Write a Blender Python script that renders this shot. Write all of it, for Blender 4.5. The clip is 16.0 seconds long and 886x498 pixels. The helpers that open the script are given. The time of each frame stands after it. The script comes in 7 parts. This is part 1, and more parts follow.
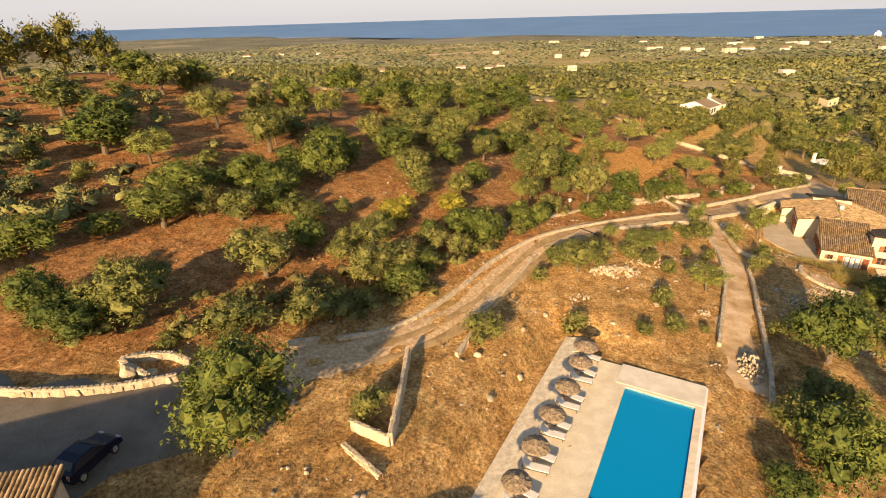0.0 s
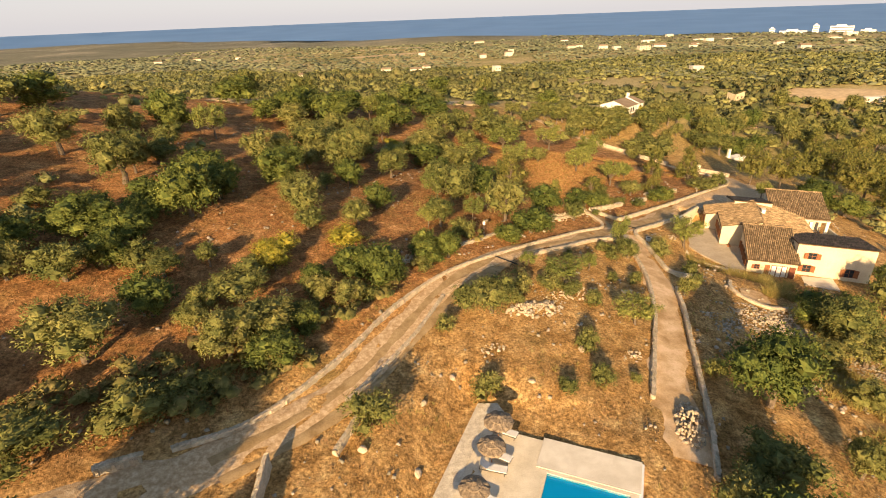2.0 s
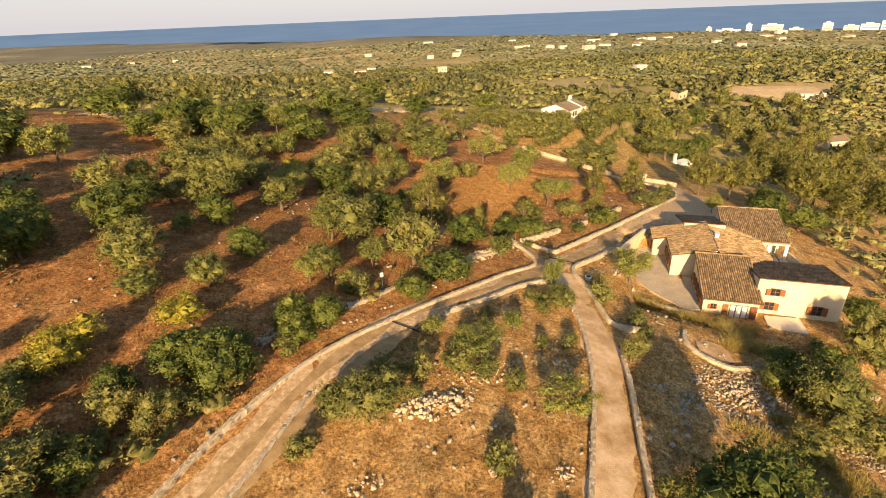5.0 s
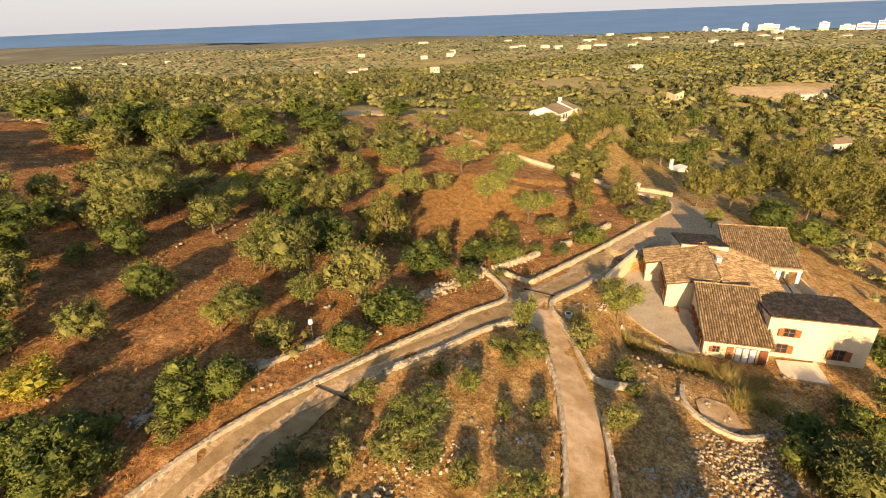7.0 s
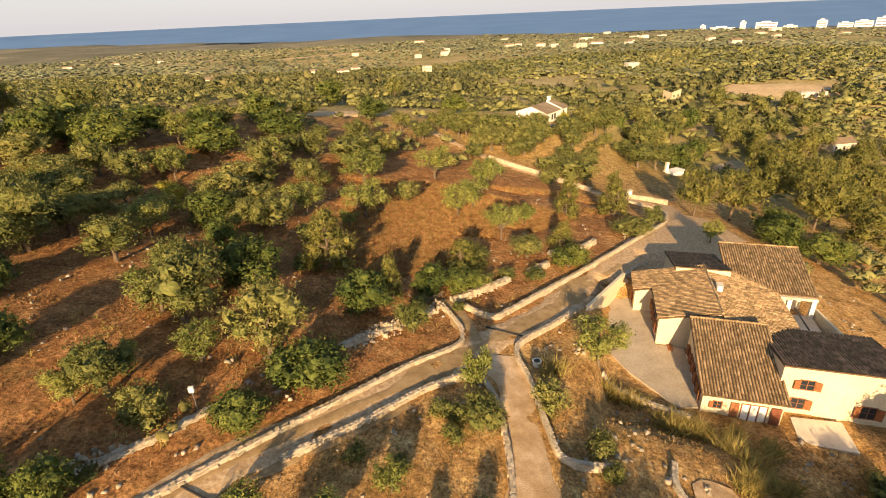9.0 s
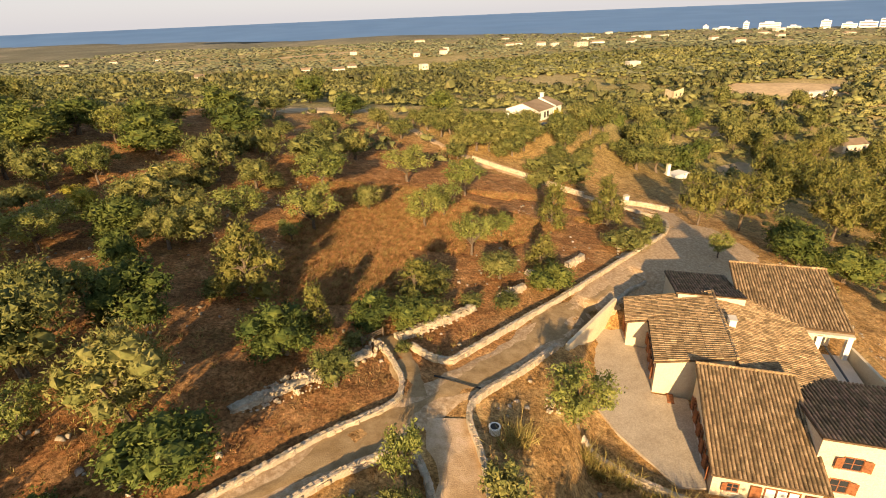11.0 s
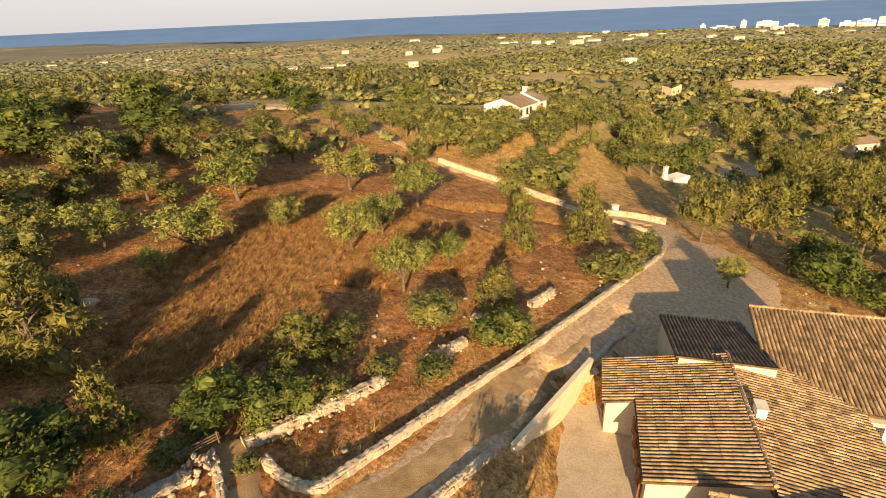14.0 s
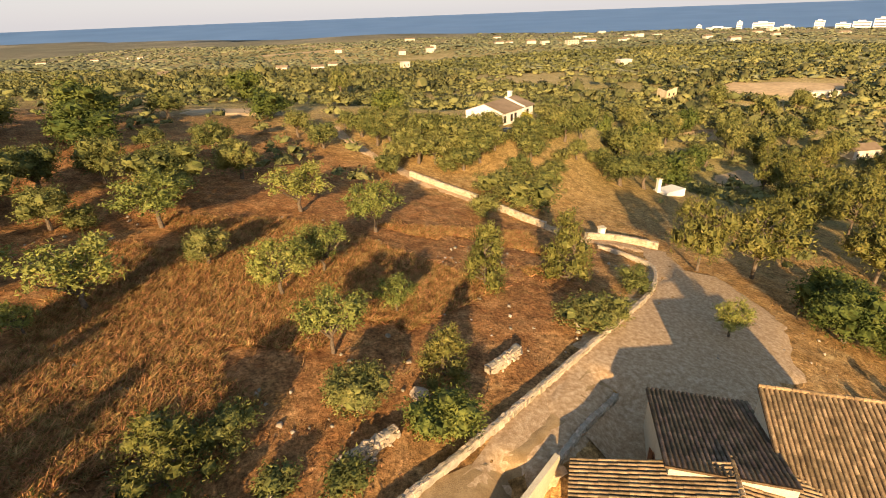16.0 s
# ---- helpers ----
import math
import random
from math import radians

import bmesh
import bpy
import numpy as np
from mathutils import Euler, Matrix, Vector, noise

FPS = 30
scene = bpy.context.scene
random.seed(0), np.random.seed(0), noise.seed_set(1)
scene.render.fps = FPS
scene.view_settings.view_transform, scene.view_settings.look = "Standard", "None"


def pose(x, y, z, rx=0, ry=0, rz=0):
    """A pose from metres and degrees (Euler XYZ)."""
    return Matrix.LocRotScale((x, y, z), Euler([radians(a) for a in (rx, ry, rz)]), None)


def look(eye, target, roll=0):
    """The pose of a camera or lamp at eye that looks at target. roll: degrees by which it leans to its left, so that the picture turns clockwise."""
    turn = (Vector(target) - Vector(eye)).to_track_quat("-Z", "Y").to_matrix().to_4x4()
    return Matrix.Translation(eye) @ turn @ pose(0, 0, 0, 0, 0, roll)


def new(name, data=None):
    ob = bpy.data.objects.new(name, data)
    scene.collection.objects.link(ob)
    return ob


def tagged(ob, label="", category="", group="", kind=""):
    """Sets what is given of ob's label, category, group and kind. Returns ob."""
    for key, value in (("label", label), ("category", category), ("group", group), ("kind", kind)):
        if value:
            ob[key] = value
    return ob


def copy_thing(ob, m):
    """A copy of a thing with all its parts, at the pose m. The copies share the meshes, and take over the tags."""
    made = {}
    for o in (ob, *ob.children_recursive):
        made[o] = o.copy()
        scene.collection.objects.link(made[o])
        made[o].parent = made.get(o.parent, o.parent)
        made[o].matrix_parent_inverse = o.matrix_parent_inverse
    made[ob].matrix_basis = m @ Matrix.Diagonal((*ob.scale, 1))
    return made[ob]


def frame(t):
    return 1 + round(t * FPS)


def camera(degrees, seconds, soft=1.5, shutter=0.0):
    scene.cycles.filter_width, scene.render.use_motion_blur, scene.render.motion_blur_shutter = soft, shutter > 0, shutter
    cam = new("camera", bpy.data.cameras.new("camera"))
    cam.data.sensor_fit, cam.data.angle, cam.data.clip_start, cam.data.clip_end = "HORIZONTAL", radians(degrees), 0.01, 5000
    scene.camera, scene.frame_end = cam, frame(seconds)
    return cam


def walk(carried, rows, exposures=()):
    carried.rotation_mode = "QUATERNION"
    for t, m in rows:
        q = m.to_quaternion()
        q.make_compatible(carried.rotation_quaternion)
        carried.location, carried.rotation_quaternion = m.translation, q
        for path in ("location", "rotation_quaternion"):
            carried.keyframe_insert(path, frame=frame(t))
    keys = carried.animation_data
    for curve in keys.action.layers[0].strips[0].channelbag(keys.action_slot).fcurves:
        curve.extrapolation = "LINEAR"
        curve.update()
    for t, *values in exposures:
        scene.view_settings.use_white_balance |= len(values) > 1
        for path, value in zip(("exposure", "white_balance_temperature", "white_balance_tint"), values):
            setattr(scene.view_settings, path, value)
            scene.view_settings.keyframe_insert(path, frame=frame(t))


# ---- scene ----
cam = camera(82.4, 16.0, soft=1.0)
# seconds, eye x y z in metres, yaw to the left, pitch, roll in degrees
PATH = [
    (0, -0.89, 1.01, 28.91, 0.39, -24.79, -1.66),
    (0.5, 0.41, 3.68, 28.64, 0.27, -24.74, -1.65),
    (1, 1.71, 6.10, 28.63, -0.77, -24.75, -1.77),
    (1.5, 3.14, 8.66, 28.68, -4.39, -24.84, -2.05),
    (2, 4.45, 11.03, 28.66, -6.98, -24.88, -2.18),
    (2.5, 6.05, 13.33, 28.71, -8.74, -24.89, -2.40),
    (3, 7.46, 15.53, 28.65, -10.00, -24.95, -2.41),
    (3.5, 9.01, 17.80, 28.59, -11.00, -25.00, -2.43),
    (4, 10.50, 19.97, 28.39, -11.56, -25.02, -2.36),
    (6.5, 18.57, 30.87, 27.04, -12.27, -25.01, -2.33),
    (7, 20.17, 32.93, 26.74, -12.34, -24.99, -2.36),
    (7.5, 21.96, 35.11, 26.38, -12.41, -25.03, -2.44),
    (8, 23.70, 37.16, 26.00, -12.60, -25.03, -2.49),
    (8.5, 25.46, 39.30, 25.58, -12.62, -25.04, -2.52),
    (9, 27.10, 41.27, 25.14, -12.50, -25.07, -2.55),
    (11.5, 35.35, 51.87, 21.85, -12.32, -25.04, -2.38),
    (12, 36.91, 53.85, 21.34, -12.31, -25.08, -2.44),
    (12.5, 38.48, 55.93, 20.63, -12.39, -25.03, -2.35),
    (13, 39.95, 57.85, 20.05, -12.41, -25.02, -2.40),
    (13.5, 41.47, 59.88, 19.41, -12.49, -25.02, -2.42),
    (14, 42.92, 61.78, 18.90, -12.55, -25.02, -2.46),
    (14.5, 44.44, 63.70, 18.71, -12.74, -25.02, -2.42),
    (15, 45.97, 65.63, 18.65, -12.85, -25.06, -2.39),
    (15.5, 47.38, 67.45, 18.63, -12.91, -25.08, -2.36),
    (16, 48.74, 69.25, 18.67, -13.00, -25.10, -2.16),
]


def aim(x, y, z, yaw, pitch, roll):
    a, b = radians(yaw), radians(pitch)
    ahead = Vector((-math.sin(a) * math.cos(b), math.cos(a) * math.cos(b), math.sin(b)))
    return look(Vector((x, y, z)), Vector((x, y, z)) + 10 * ahead, roll)


walk(cam, [(t, aim(*row)) for t, *row in PATH])

# ---- light ----
SUN_TO = radians(20.0)      # shadows fall this far from +y towards +x
SUN_UP = radians(17.5)
world = bpy.data.worlds.new("sky")
scene.world = world
world.use_nodes = True
wn = world.node_tree.nodes
sky = wn.new("ShaderNodeTexSky")
sky.sky_type = "NISHITA"
sky.sun_disc = False
sky.sun_elevation = SUN_UP
sky.sun_rotation = math.pi + SUN_TO
sky.air_density, sky.dust_density, sky.ozone_density = 1.0, 1.0, 1.0
wn["Background"].inputs["Strength"].default_value = 0.079
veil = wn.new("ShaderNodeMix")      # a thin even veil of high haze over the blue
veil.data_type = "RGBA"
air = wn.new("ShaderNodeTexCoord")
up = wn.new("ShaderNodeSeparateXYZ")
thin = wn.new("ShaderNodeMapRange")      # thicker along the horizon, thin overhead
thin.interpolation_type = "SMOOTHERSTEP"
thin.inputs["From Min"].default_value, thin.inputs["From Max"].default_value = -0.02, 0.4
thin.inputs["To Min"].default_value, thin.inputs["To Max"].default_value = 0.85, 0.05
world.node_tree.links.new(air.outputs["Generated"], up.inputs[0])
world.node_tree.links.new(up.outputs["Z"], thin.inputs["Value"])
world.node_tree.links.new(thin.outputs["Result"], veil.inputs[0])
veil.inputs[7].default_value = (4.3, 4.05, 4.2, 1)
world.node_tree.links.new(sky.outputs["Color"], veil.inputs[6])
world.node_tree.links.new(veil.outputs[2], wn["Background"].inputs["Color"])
sun = new("sun", bpy.data.lights.new("sun", "SUN"))
sun.data.energy, sun.data.angle, sun.data.color = 5.0, radians(0.6), (1.0, 0.70, 0.38)
sun_way = Vector((math.sin(SUN_TO) * math.cos(SUN_UP), math.cos(SUN_TO) * math.cos(SUN_UP), -math.sin(SUN_UP)))
sun.matrix_world = Matrix.Translation((0, 0, 60)) @ sun_way.to_track_quat("-Z", "Y").to_matrix().to_4x4()
scene.view_settings.exposure = 1.18


# ---- materials ----
def material(name, colors, scale=1.0, rough=0.9, bump=0.2, detail=6.0, fine=None, random_tint=0.0, island=0.0, translucent=0.0, spread=(0.35, 0.65), metal=0.0, tone=0.06):
    """Colours mixed by two scales of noise in object space, with bump; tints per object or per loose piece."""
    m = bpy.data.materials.new(name)
    m.use_nodes = True
    n, l = m.node_tree.nodes, m.node_tree.links
    bsdf = n["Principled BSDF"]
    bsdf.inputs["Roughness"].default_value = rough
    bsdf.inputs["Metallic"].default_value = metal
    bsdf.inputs["Specular IOR Level"].default_value = 0.25
    geo = n.new("ShaderNodeNewGeometry")
    pos = geo.outputs["Position"]
    a = n.new("ShaderNodeTexNoise")
    a.inputs["Scale"].default_value, a.inputs["Detail"].default_value, a.inputs["Roughness"].default_value = scale, detail, 0.65
    l.new(pos, a.inputs["Vector"])
    ramp = n.new("ShaderNodeValToRGB")
    l.new(a.outputs["Fac"], ramp.inputs["Fac"])
    els = ramp.color_ramp.elements
    while len(els) < len(colors):
        els.new(0.5)
    for k, c in enumerate(colors):
        els[k].position = spread[0] + (spread[1] - spread[0]) * k / max(1, len(colors) - 1)
        els[k].color = (*c, 1)
    col = ramp.outputs["Color"]
    b = n.new("ShaderNodeTexNoise")
    b.inputs["Scale"].default_value, b.inputs["Detail"].default_value = fine or scale * 9, 3.0
    l.new(pos, b.inputs["Vector"])
    mul = n.new("ShaderNodeMix")
    mul.data_type, mul.blend_type = "RGBA", "OVERLAY"
    mul.inputs[0].default_value = 0.45
    l.new(col, mul.inputs[6])
    l.new(b.outputs["Fac"], mul.inputs[7])
    col = mul.outputs[2]
    for amount, per_piece in ((random_tint, False), (island, True)):
        if not amount:
            continue
        hsv, mr, hue = n.new("ShaderNodeHueSaturation"), n.new("ShaderNodeMapRange"), n.new("ShaderNodeMapRange")
        mr.inputs["To Min"].default_value, mr.inputs["To Max"].default_value = 1 - amount, 1 + amount
        hue.inputs["To Min"].default_value, hue.inputs["To Max"].default_value = 0.5 + tone * amount, 0.5 - tone * amount
        source = geo.outputs["Random Per Island"] if per_piece else n.new("ShaderNodeObjectInfo").outputs["Random"]
        l.new(source, mr.inputs["Value"])
        l.new(source, hue.inputs["Value"])
        l.new(mr.outputs["Result"], hsv.inputs["Value"])
        l.new(hue.outputs["Result"], hsv.inputs["Hue"])
        l.new(col, hsv.inputs["Color"])
        col = hsv.outputs["Color"]
    l.new(col, bsdf.inputs["Base Color"])
    if bump:
        bp = n.new("ShaderNodeBump")
        bp.inputs["Strength"].default_value, bp.inputs["Distance"].default_value = bump, 0.05
        l.new(b.outputs["Fac"], bp.inputs["Height"])
        l.new(bp.outputs["Normal"], bsdf.inputs["Normal"])
    if translucent:
        tr = n.new("ShaderNodeBsdfTranslucent")
        l.new(col, tr.inputs["Color"])
        mix = n.new("ShaderNodeMixShader")
        mix.inputs[0].default_value = translucent
        l.new(bsdf.outputs[0], mix.inputs[1])
        l.new(tr.outputs[0], mix.inputs[2])
        l.new(mix.outputs[0], n["Material Output"].inputs["Surface"])
    return m


M = {}
M["olive_leaf"] = material("olive_leaf", [(0.13, 0.142, 0.036), (0.25, 0.238, 0.066)], 0.5, 0.85, 0, random_tint=0.22, island=0.3, translucent=0.25)
M["carob_leaf"] = material("carob_leaf", [(0.07, 0.095, 0.019), (0.16, 0.18, 0.036)], 0.5, 0.8, 0, random_tint=0.2, island=0.3, translucent=0.22)
M["pine_leaf"] = material("pine_leaf", [(0.115, 0.118, 0.024), (0.22, 0.2, 0.046)], 0.5, 0.65, 0, random_tint=0.18, island=0.3, translucent=0.22)
M["almond_leaf"] = material("almond_leaf", [(0.18, 0.2, 0.043), (0.31, 0.31, 0.075)], 0.5, 0.6, 0, random_tint=0.2, island=0.3, translucent=0.28)
M["bark"] = material("bark", [(0.09, 0.065, 0.045), (0.2, 0.15, 0.1)], 6, 0.95, 0.6)
M["grass"] = material("dry_grass", [(0.23, 0.14, 0.05), (0.41, 0.265, 0.105)], 0.3, 0.9, 0, island=0.35, translucent=0.25)
M["green_grass"] = material("green_grass", [(0.26, 0.21, 0.055), (0.46, 0.36, 0.115)], 0.4, 0.9, 0, island=0.3, translucent=0.25)
M["far_leaf"] = material("far_leaf", [(0.1, 0.108, 0.034), (0.185, 0.18, 0.057), (0.265, 0.238, 0.078)], 0.02, 0.9, 0, island=0.1)
M["scrub_leaf"] = material("mastic_scrub", [(0.085, 0.09, 0.024), (0.19, 0.175, 0.048), (0.27, 0.2, 0.075)], 0.35, 0.9, 0, island=0.3, translucent=0.2)
M["pinewood"] = material("pinewood_needles", [(0.065, 0.07, 0.025), (0.12, 0.115, 0.039), (0.18, 0.158, 0.054)], 0.05, 0.9, 0, island=0.25)
# Duller and greyer than far_leaf: haze over the far plain put in the colour.
M["hazy_coast_leaf"] = material("hazy_coast_scrub", [(0.1, 0.108, 0.054), (0.155, 0.157, 0.079), (0.21, 0.2, 0.1)], 0.006, 0.9, 0, island=0.08)
M["weed"] = material("dry_thistle", [(0.24, 0.125, 0.045), (0.4, 0.235, 0.09)], 0.3, 0.9, 0, island=0.4, translucent=0.2)
M["thistle"] = material("rust_thistle", [(0.22, 0.115, 0.04), (0.38, 0.215, 0.073), (0.48, 0.325, 0.115)], 1.2, 0.9, 0, island=0.5, translucent=0.2)
M["court"] = material("court_earth", [(0.4, 0.32, 0.22), (0.5, 0.41, 0.29)], 0.6, 0.95, 0.3, fine=10)
M["red_wood"] = material("red_door_wood", [(0.14, 0.048, 0.024), (0.22, 0.075, 0.038)], 4, 0.6, 0.2, fine=40)
# Dark strip colour standing for the shade inside the hotels' balconies.
M["balcony_shade"] = material("shaded_balcony", [(0.12, 0.13, 0.15), (0.2, 0.2, 0.22)], 0.1, 0.5, 0)
M["stone"] = material("limestone", [(0.34, 0.265, 0.175), (0.55, 0.44, 0.3)], 1.6, 0.95, 0.6, fine=14, random_tint=0.2)
M["stone_heap"] = material("rubble", [(0.22, 0.175, 0.12), (0.46, 0.385, 0.28)], 1.6, 0.95, 0.5, fine=14, island=0.25)
M["wall_core"] = material("wall_mortar", [(0.36, 0.3, 0.21), (0.54, 0.46, 0.33)], 1.1, 0.95, 0.7, fine=9)
M["plaster"] = material("cream_plaster", [(0.6, 0.5, 0.33), (0.68, 0.585, 0.4)], 0.5, 0.9, 0.15, fine=12)
M["white_plaster"] = material("white_plaster", [(0.74, 0.7, 0.6), (0.82, 0.78, 0.68)], 0.7, 0.85, 0.1, fine=14)
M["track"] = material("track_gravel", [(0.37, 0.235, 0.118), (0.5, 0.34, 0.185), (0.64, 0.475, 0.295)], 3.0, 0.95, 0.6, fine=18)
M["lane"] = material("trodden_earth", [(0.38, 0.235, 0.105), (0.54, 0.36, 0.19), (0.7, 0.505, 0.315)], 0.45, 0.95, 0.6, fine=14)
M["gravel"] = material("cream_gravel", [(0.5, 0.41, 0.29), (0.76, 0.66, 0.5)], 2.0, 0.95, 0.7, fine=22)
M["verge"] = material("track_grass", [(0.26, 0.165, 0.07), (0.42, 0.29, 0.145)], 0.9, 0.95, 0.6, fine=18)
M["yard"] = material("yard_asphalt", [(0.135, 0.112, 0.085), (0.2, 0.168, 0.13)], 0.5, 0.9, 0.2, fine=14)
M["concrete"] = material("pale_concrete", [(0.6, 0.52, 0.4), (0.74, 0.66, 0.53)], 0.7, 0.85, 0.2, fine=16)
M["paving"] = material("terrace_paving", [(0.6, 0.5, 0.35), (0.76, 0.65, 0.48)], 0.8, 0.85, 0.25, fine=12)
M["tile"] = material("clay_tile", [(0.16, 0.1, 0.05), (0.3, 0.2, 0.1), (0.45, 0.32, 0.17)], 2.2, 0.9, 0.4, fine=14, random_tint=0.34, spread=(0.3, 0.7), tone=0.008)
M["tile_joined"] = material("clay_tile_field", [(0.16, 0.1, 0.05), (0.3, 0.2, 0.1), (0.45, 0.32, 0.17)], 2.2, 0.9, 0.4, fine=14, island=0.38, spread=(0.3, 0.7), tone=0.008)
# Clay tile darkened for the shade on roof slopes turned from the sun.
M["tile_shaded"] = material("shaded_tile", [(0.075, 0.052, 0.032), (0.15, 0.105, 0.063), (0.27, 0.19, 0.115)], 1.2, 0.92, 0.4, fine=9, island=0.35, spread=(0.3, 0.7))
# Gutters darkened for the shadow lines between the tile rows.
M["tile_gap"] = material("shaded_gutter_tile", [(0.075, 0.046, 0.024), (0.17, 0.11, 0.058)], 2.5, 0.95, 0.4, fine=14)
M["wood"] = material("shutter_wood", [(0.2, 0.075, 0.03), (0.34, 0.14, 0.055)], 4, 0.6, 0.25, fine=40)
M["dark"] = material("dark_interior", [(0.02, 0.017, 0.014), (0.05, 0.04, 0.03)], 2, 0.5, 0)
M["thatch"] = material("heather_thatch", [(0.16, 0.115, 0.075), (0.36, 0.27, 0.175)], 5, 0.95, 0.9, fine=45)
M["cushion"] = material("lounger_canvas", [(0.66, 0.62, 0.56), (0.76, 0.72, 0.66)], 2, 0.85, 0.1)
M["frame_dark"] = material("dark_frame", [(0.06, 0.055, 0.05), (0.1, 0.09, 0.08)], 5, 0.5, 0.1)
M["pool_tile"] = material("pool_liner", [(0.03, 0.36, 0.52), (0.05, 0.44, 0.6)], 0.6, 0.4, 0)
M["pool_edge"] = material("white_pool_render", [(0.7, 0.68, 0.66), (0.8, 0.78, 0.76)], 0.9, 0.7, 0.05)
M["car_paint"] = material("navy_paint", [(0.006, 0.009, 0.02), (0.01, 0.013, 0.028)], 1, 0.25, 0)
M["rubber"] = material("tyre_rubber", [(0.015, 0.015, 0.015), (0.03, 0.03, 0.03)], 8, 0.85, 0.2)
M["metal"] = material("grey_metal", [(0.35, 0.35, 0.35), (0.5, 0.5, 0.5)], 6, 0.4, 0, metal=0.8)
M["terracotta"] = material("terracotta", [(0.4, 0.17, 0.08), (0.55, 0.26, 0.13)], 4, 0.85, 0.2)
M["glass"] = material("window_glass", [(0.02, 0.025, 0.03), (0.03, 0.035, 0.04)], 1, 0.08, 0)
M["far_white"] = material("far_render", [(0.55, 0.47, 0.34), (0.7, 0.62, 0.48)], 0.03, 0.9, 0, random_tint=0.15)
M["far_roof"] = material("far_roof", [(0.2, 0.14, 0.085), (0.3, 0.22, 0.14)], 0.05, 0.9, 0)
M["field"] = material("stubble_field", [(0.38, 0.26, 0.135), (0.55, 0.4, 0.225)], 0.05, 0.95, 0.3, fine=0.5)


# ---- mesh helpers ----
def part(name, bm, mat, parent=None, label=""):
    """A bmesh as one mesh object, under parent if there is one."""
    me = bpy.data.meshes.new(name)
    bm.to_mesh(me)
    bm.free()
    me.materials.append(M[mat])
    ob = new(name, me)
    if parent is not None:
        ob.parent = parent
    if label:
        tagged(ob, label)
    return ob


def mesh_from(name, verts, faces, mat, parent=None, smooth=False, normals=None):
    """verts (n,3) and faces (m,k) as arrays, fast."""
    verts, faces = np.asarray(verts, np.float32), np.asarray(faces, np.int32)
    me = bpy.data.meshes.new(name)
    me.vertices.add(len(verts))
    me.vertices.foreach_set("co", verts.ravel())
    k = faces.shape[1]
    me.loops.add(faces.size)
    me.loops.foreach_set("vertex_index", faces.ravel())
    me.polygons.add(len(faces))
    me.polygons.foreach_set("loop_start", np.arange(0, faces.size, k, dtype=np.int32))
    me.polygons.foreach_set("loop_total", np.full(len(faces), k, np.int32))
    if smooth:
        me.polygons.foreach_set("use_smooth", np.ones(len(faces), bool))
    me.update(calc_edges=True)
    me.validate()
    if normals is not None:
        # wind every leaf to face the way its crown bulges
        tri = verts.reshape(-1, 3, 3)
        away = np.cross(tri[:, 1] - tri[:, 0], tri[:, 2] - tri[:, 0])
        back = (away * normals[::3]).sum(1) < 0
        tri[back] = tri[back][:, ::-1]
        me.vertices.foreach_set("co", np.ascontiguousarray(tri).ravel())
        me.polygons.foreach_set("use_smooth", np.ones(len(faces), bool))
        me.normals_split_custom_set_from_vertices(normals.tolist())
    me.materials.append(M[mat])
    ob = new(name, me)
    if parent is not None:
        ob.parent = parent
    return ob


def empty(name, m=None):
    ob = new(name)
    if m is not None:
        ob.matrix_world = m
    ob.empty_display_size = 0.2
    return ob


def add_box(bm, x0, y0, z0, x1, y1, z1, bevel=0.0):
    mat = Matrix.Translation(((x0 + x1) / 2, (y0 + y1) / 2, (z0 + z1) / 2)) @ Matrix.Diagonal((x1 - x0, y1 - y0, z1 - z0, 1))
    r = bmesh.ops.create_cube(bm, size=1, matrix=mat)
    if bevel:
        edges = {e for v in r["verts"] for e in v.link_edges}
        bmesh.ops.bevel(bm, geom=list(edges), offset=bevel, segments=1, affect="EDGES")
    return bm


def box(x0, y0, z0, x1, y1, z1, bevel=0.0):
    return add_box(bmesh.new(), x0, y0, z0, x1, y1, z1, bevel)


def add_rod(bm, a, b, r0, r1=None, seg=8):
    a, b = Vector(a), Vector(b)
    d = b - a
    m = Matrix.Translation((a + b) / 2) @ d.to_track_quat("Z", "Y").to_matrix().to_4x4()
    bmesh.ops.create_cone(bm, cap_ends=True, segments=seg, radius1=r0, radius2=r0 if r1 is None else r1, depth=d.length, matrix=m)
    return bm


def prism(points, z0, z1):
    """A flat polygon (list of x, y) drawn up from z0 to z1; z1 may be a list, one a corner."""
    bm = bmesh.new()
    tops = z1 if isinstance(z1, (list, tuple)) else [z1] * len(points)
    low = [bm.verts.new((x, y, z0)) for x, y in points]
    top = [bm.verts.new((x, y, t)) for (x, y), t in zip(points, tops)]
    n = len(points)
    bm.faces.new(top)
    bm.faces.new(low[::-1])
    for i in range(n):
        bm.faces.new((low[i], low[(i + 1) % n], top[(i + 1) % n], top[i]))
    bmesh.ops.recalc_face_normals(bm, faces=bm.faces)
    return bm


# ---- the lie of the land ----
HILLS = [
    -0.86, 2.14, 1.56, 3.80, 1.50, 4.06, 1.75,
    2.33, -0.83, -3.52, 3.36, 1.39, 0.59, -3.70,
    -0.96, -2.97, 4.83, 1.57, 2.11, 4.74, -3.81,
    0.67, 0.69, -4.98, 1.37, 4.69, 2.48, 2.49,
    -0.45, -1.79, 4.22, 0.96, -1.45, -0.27, 4.72,
    0.39, -2.82, -0.39, 0.51, 6.43, 7.20, -6.29,
]
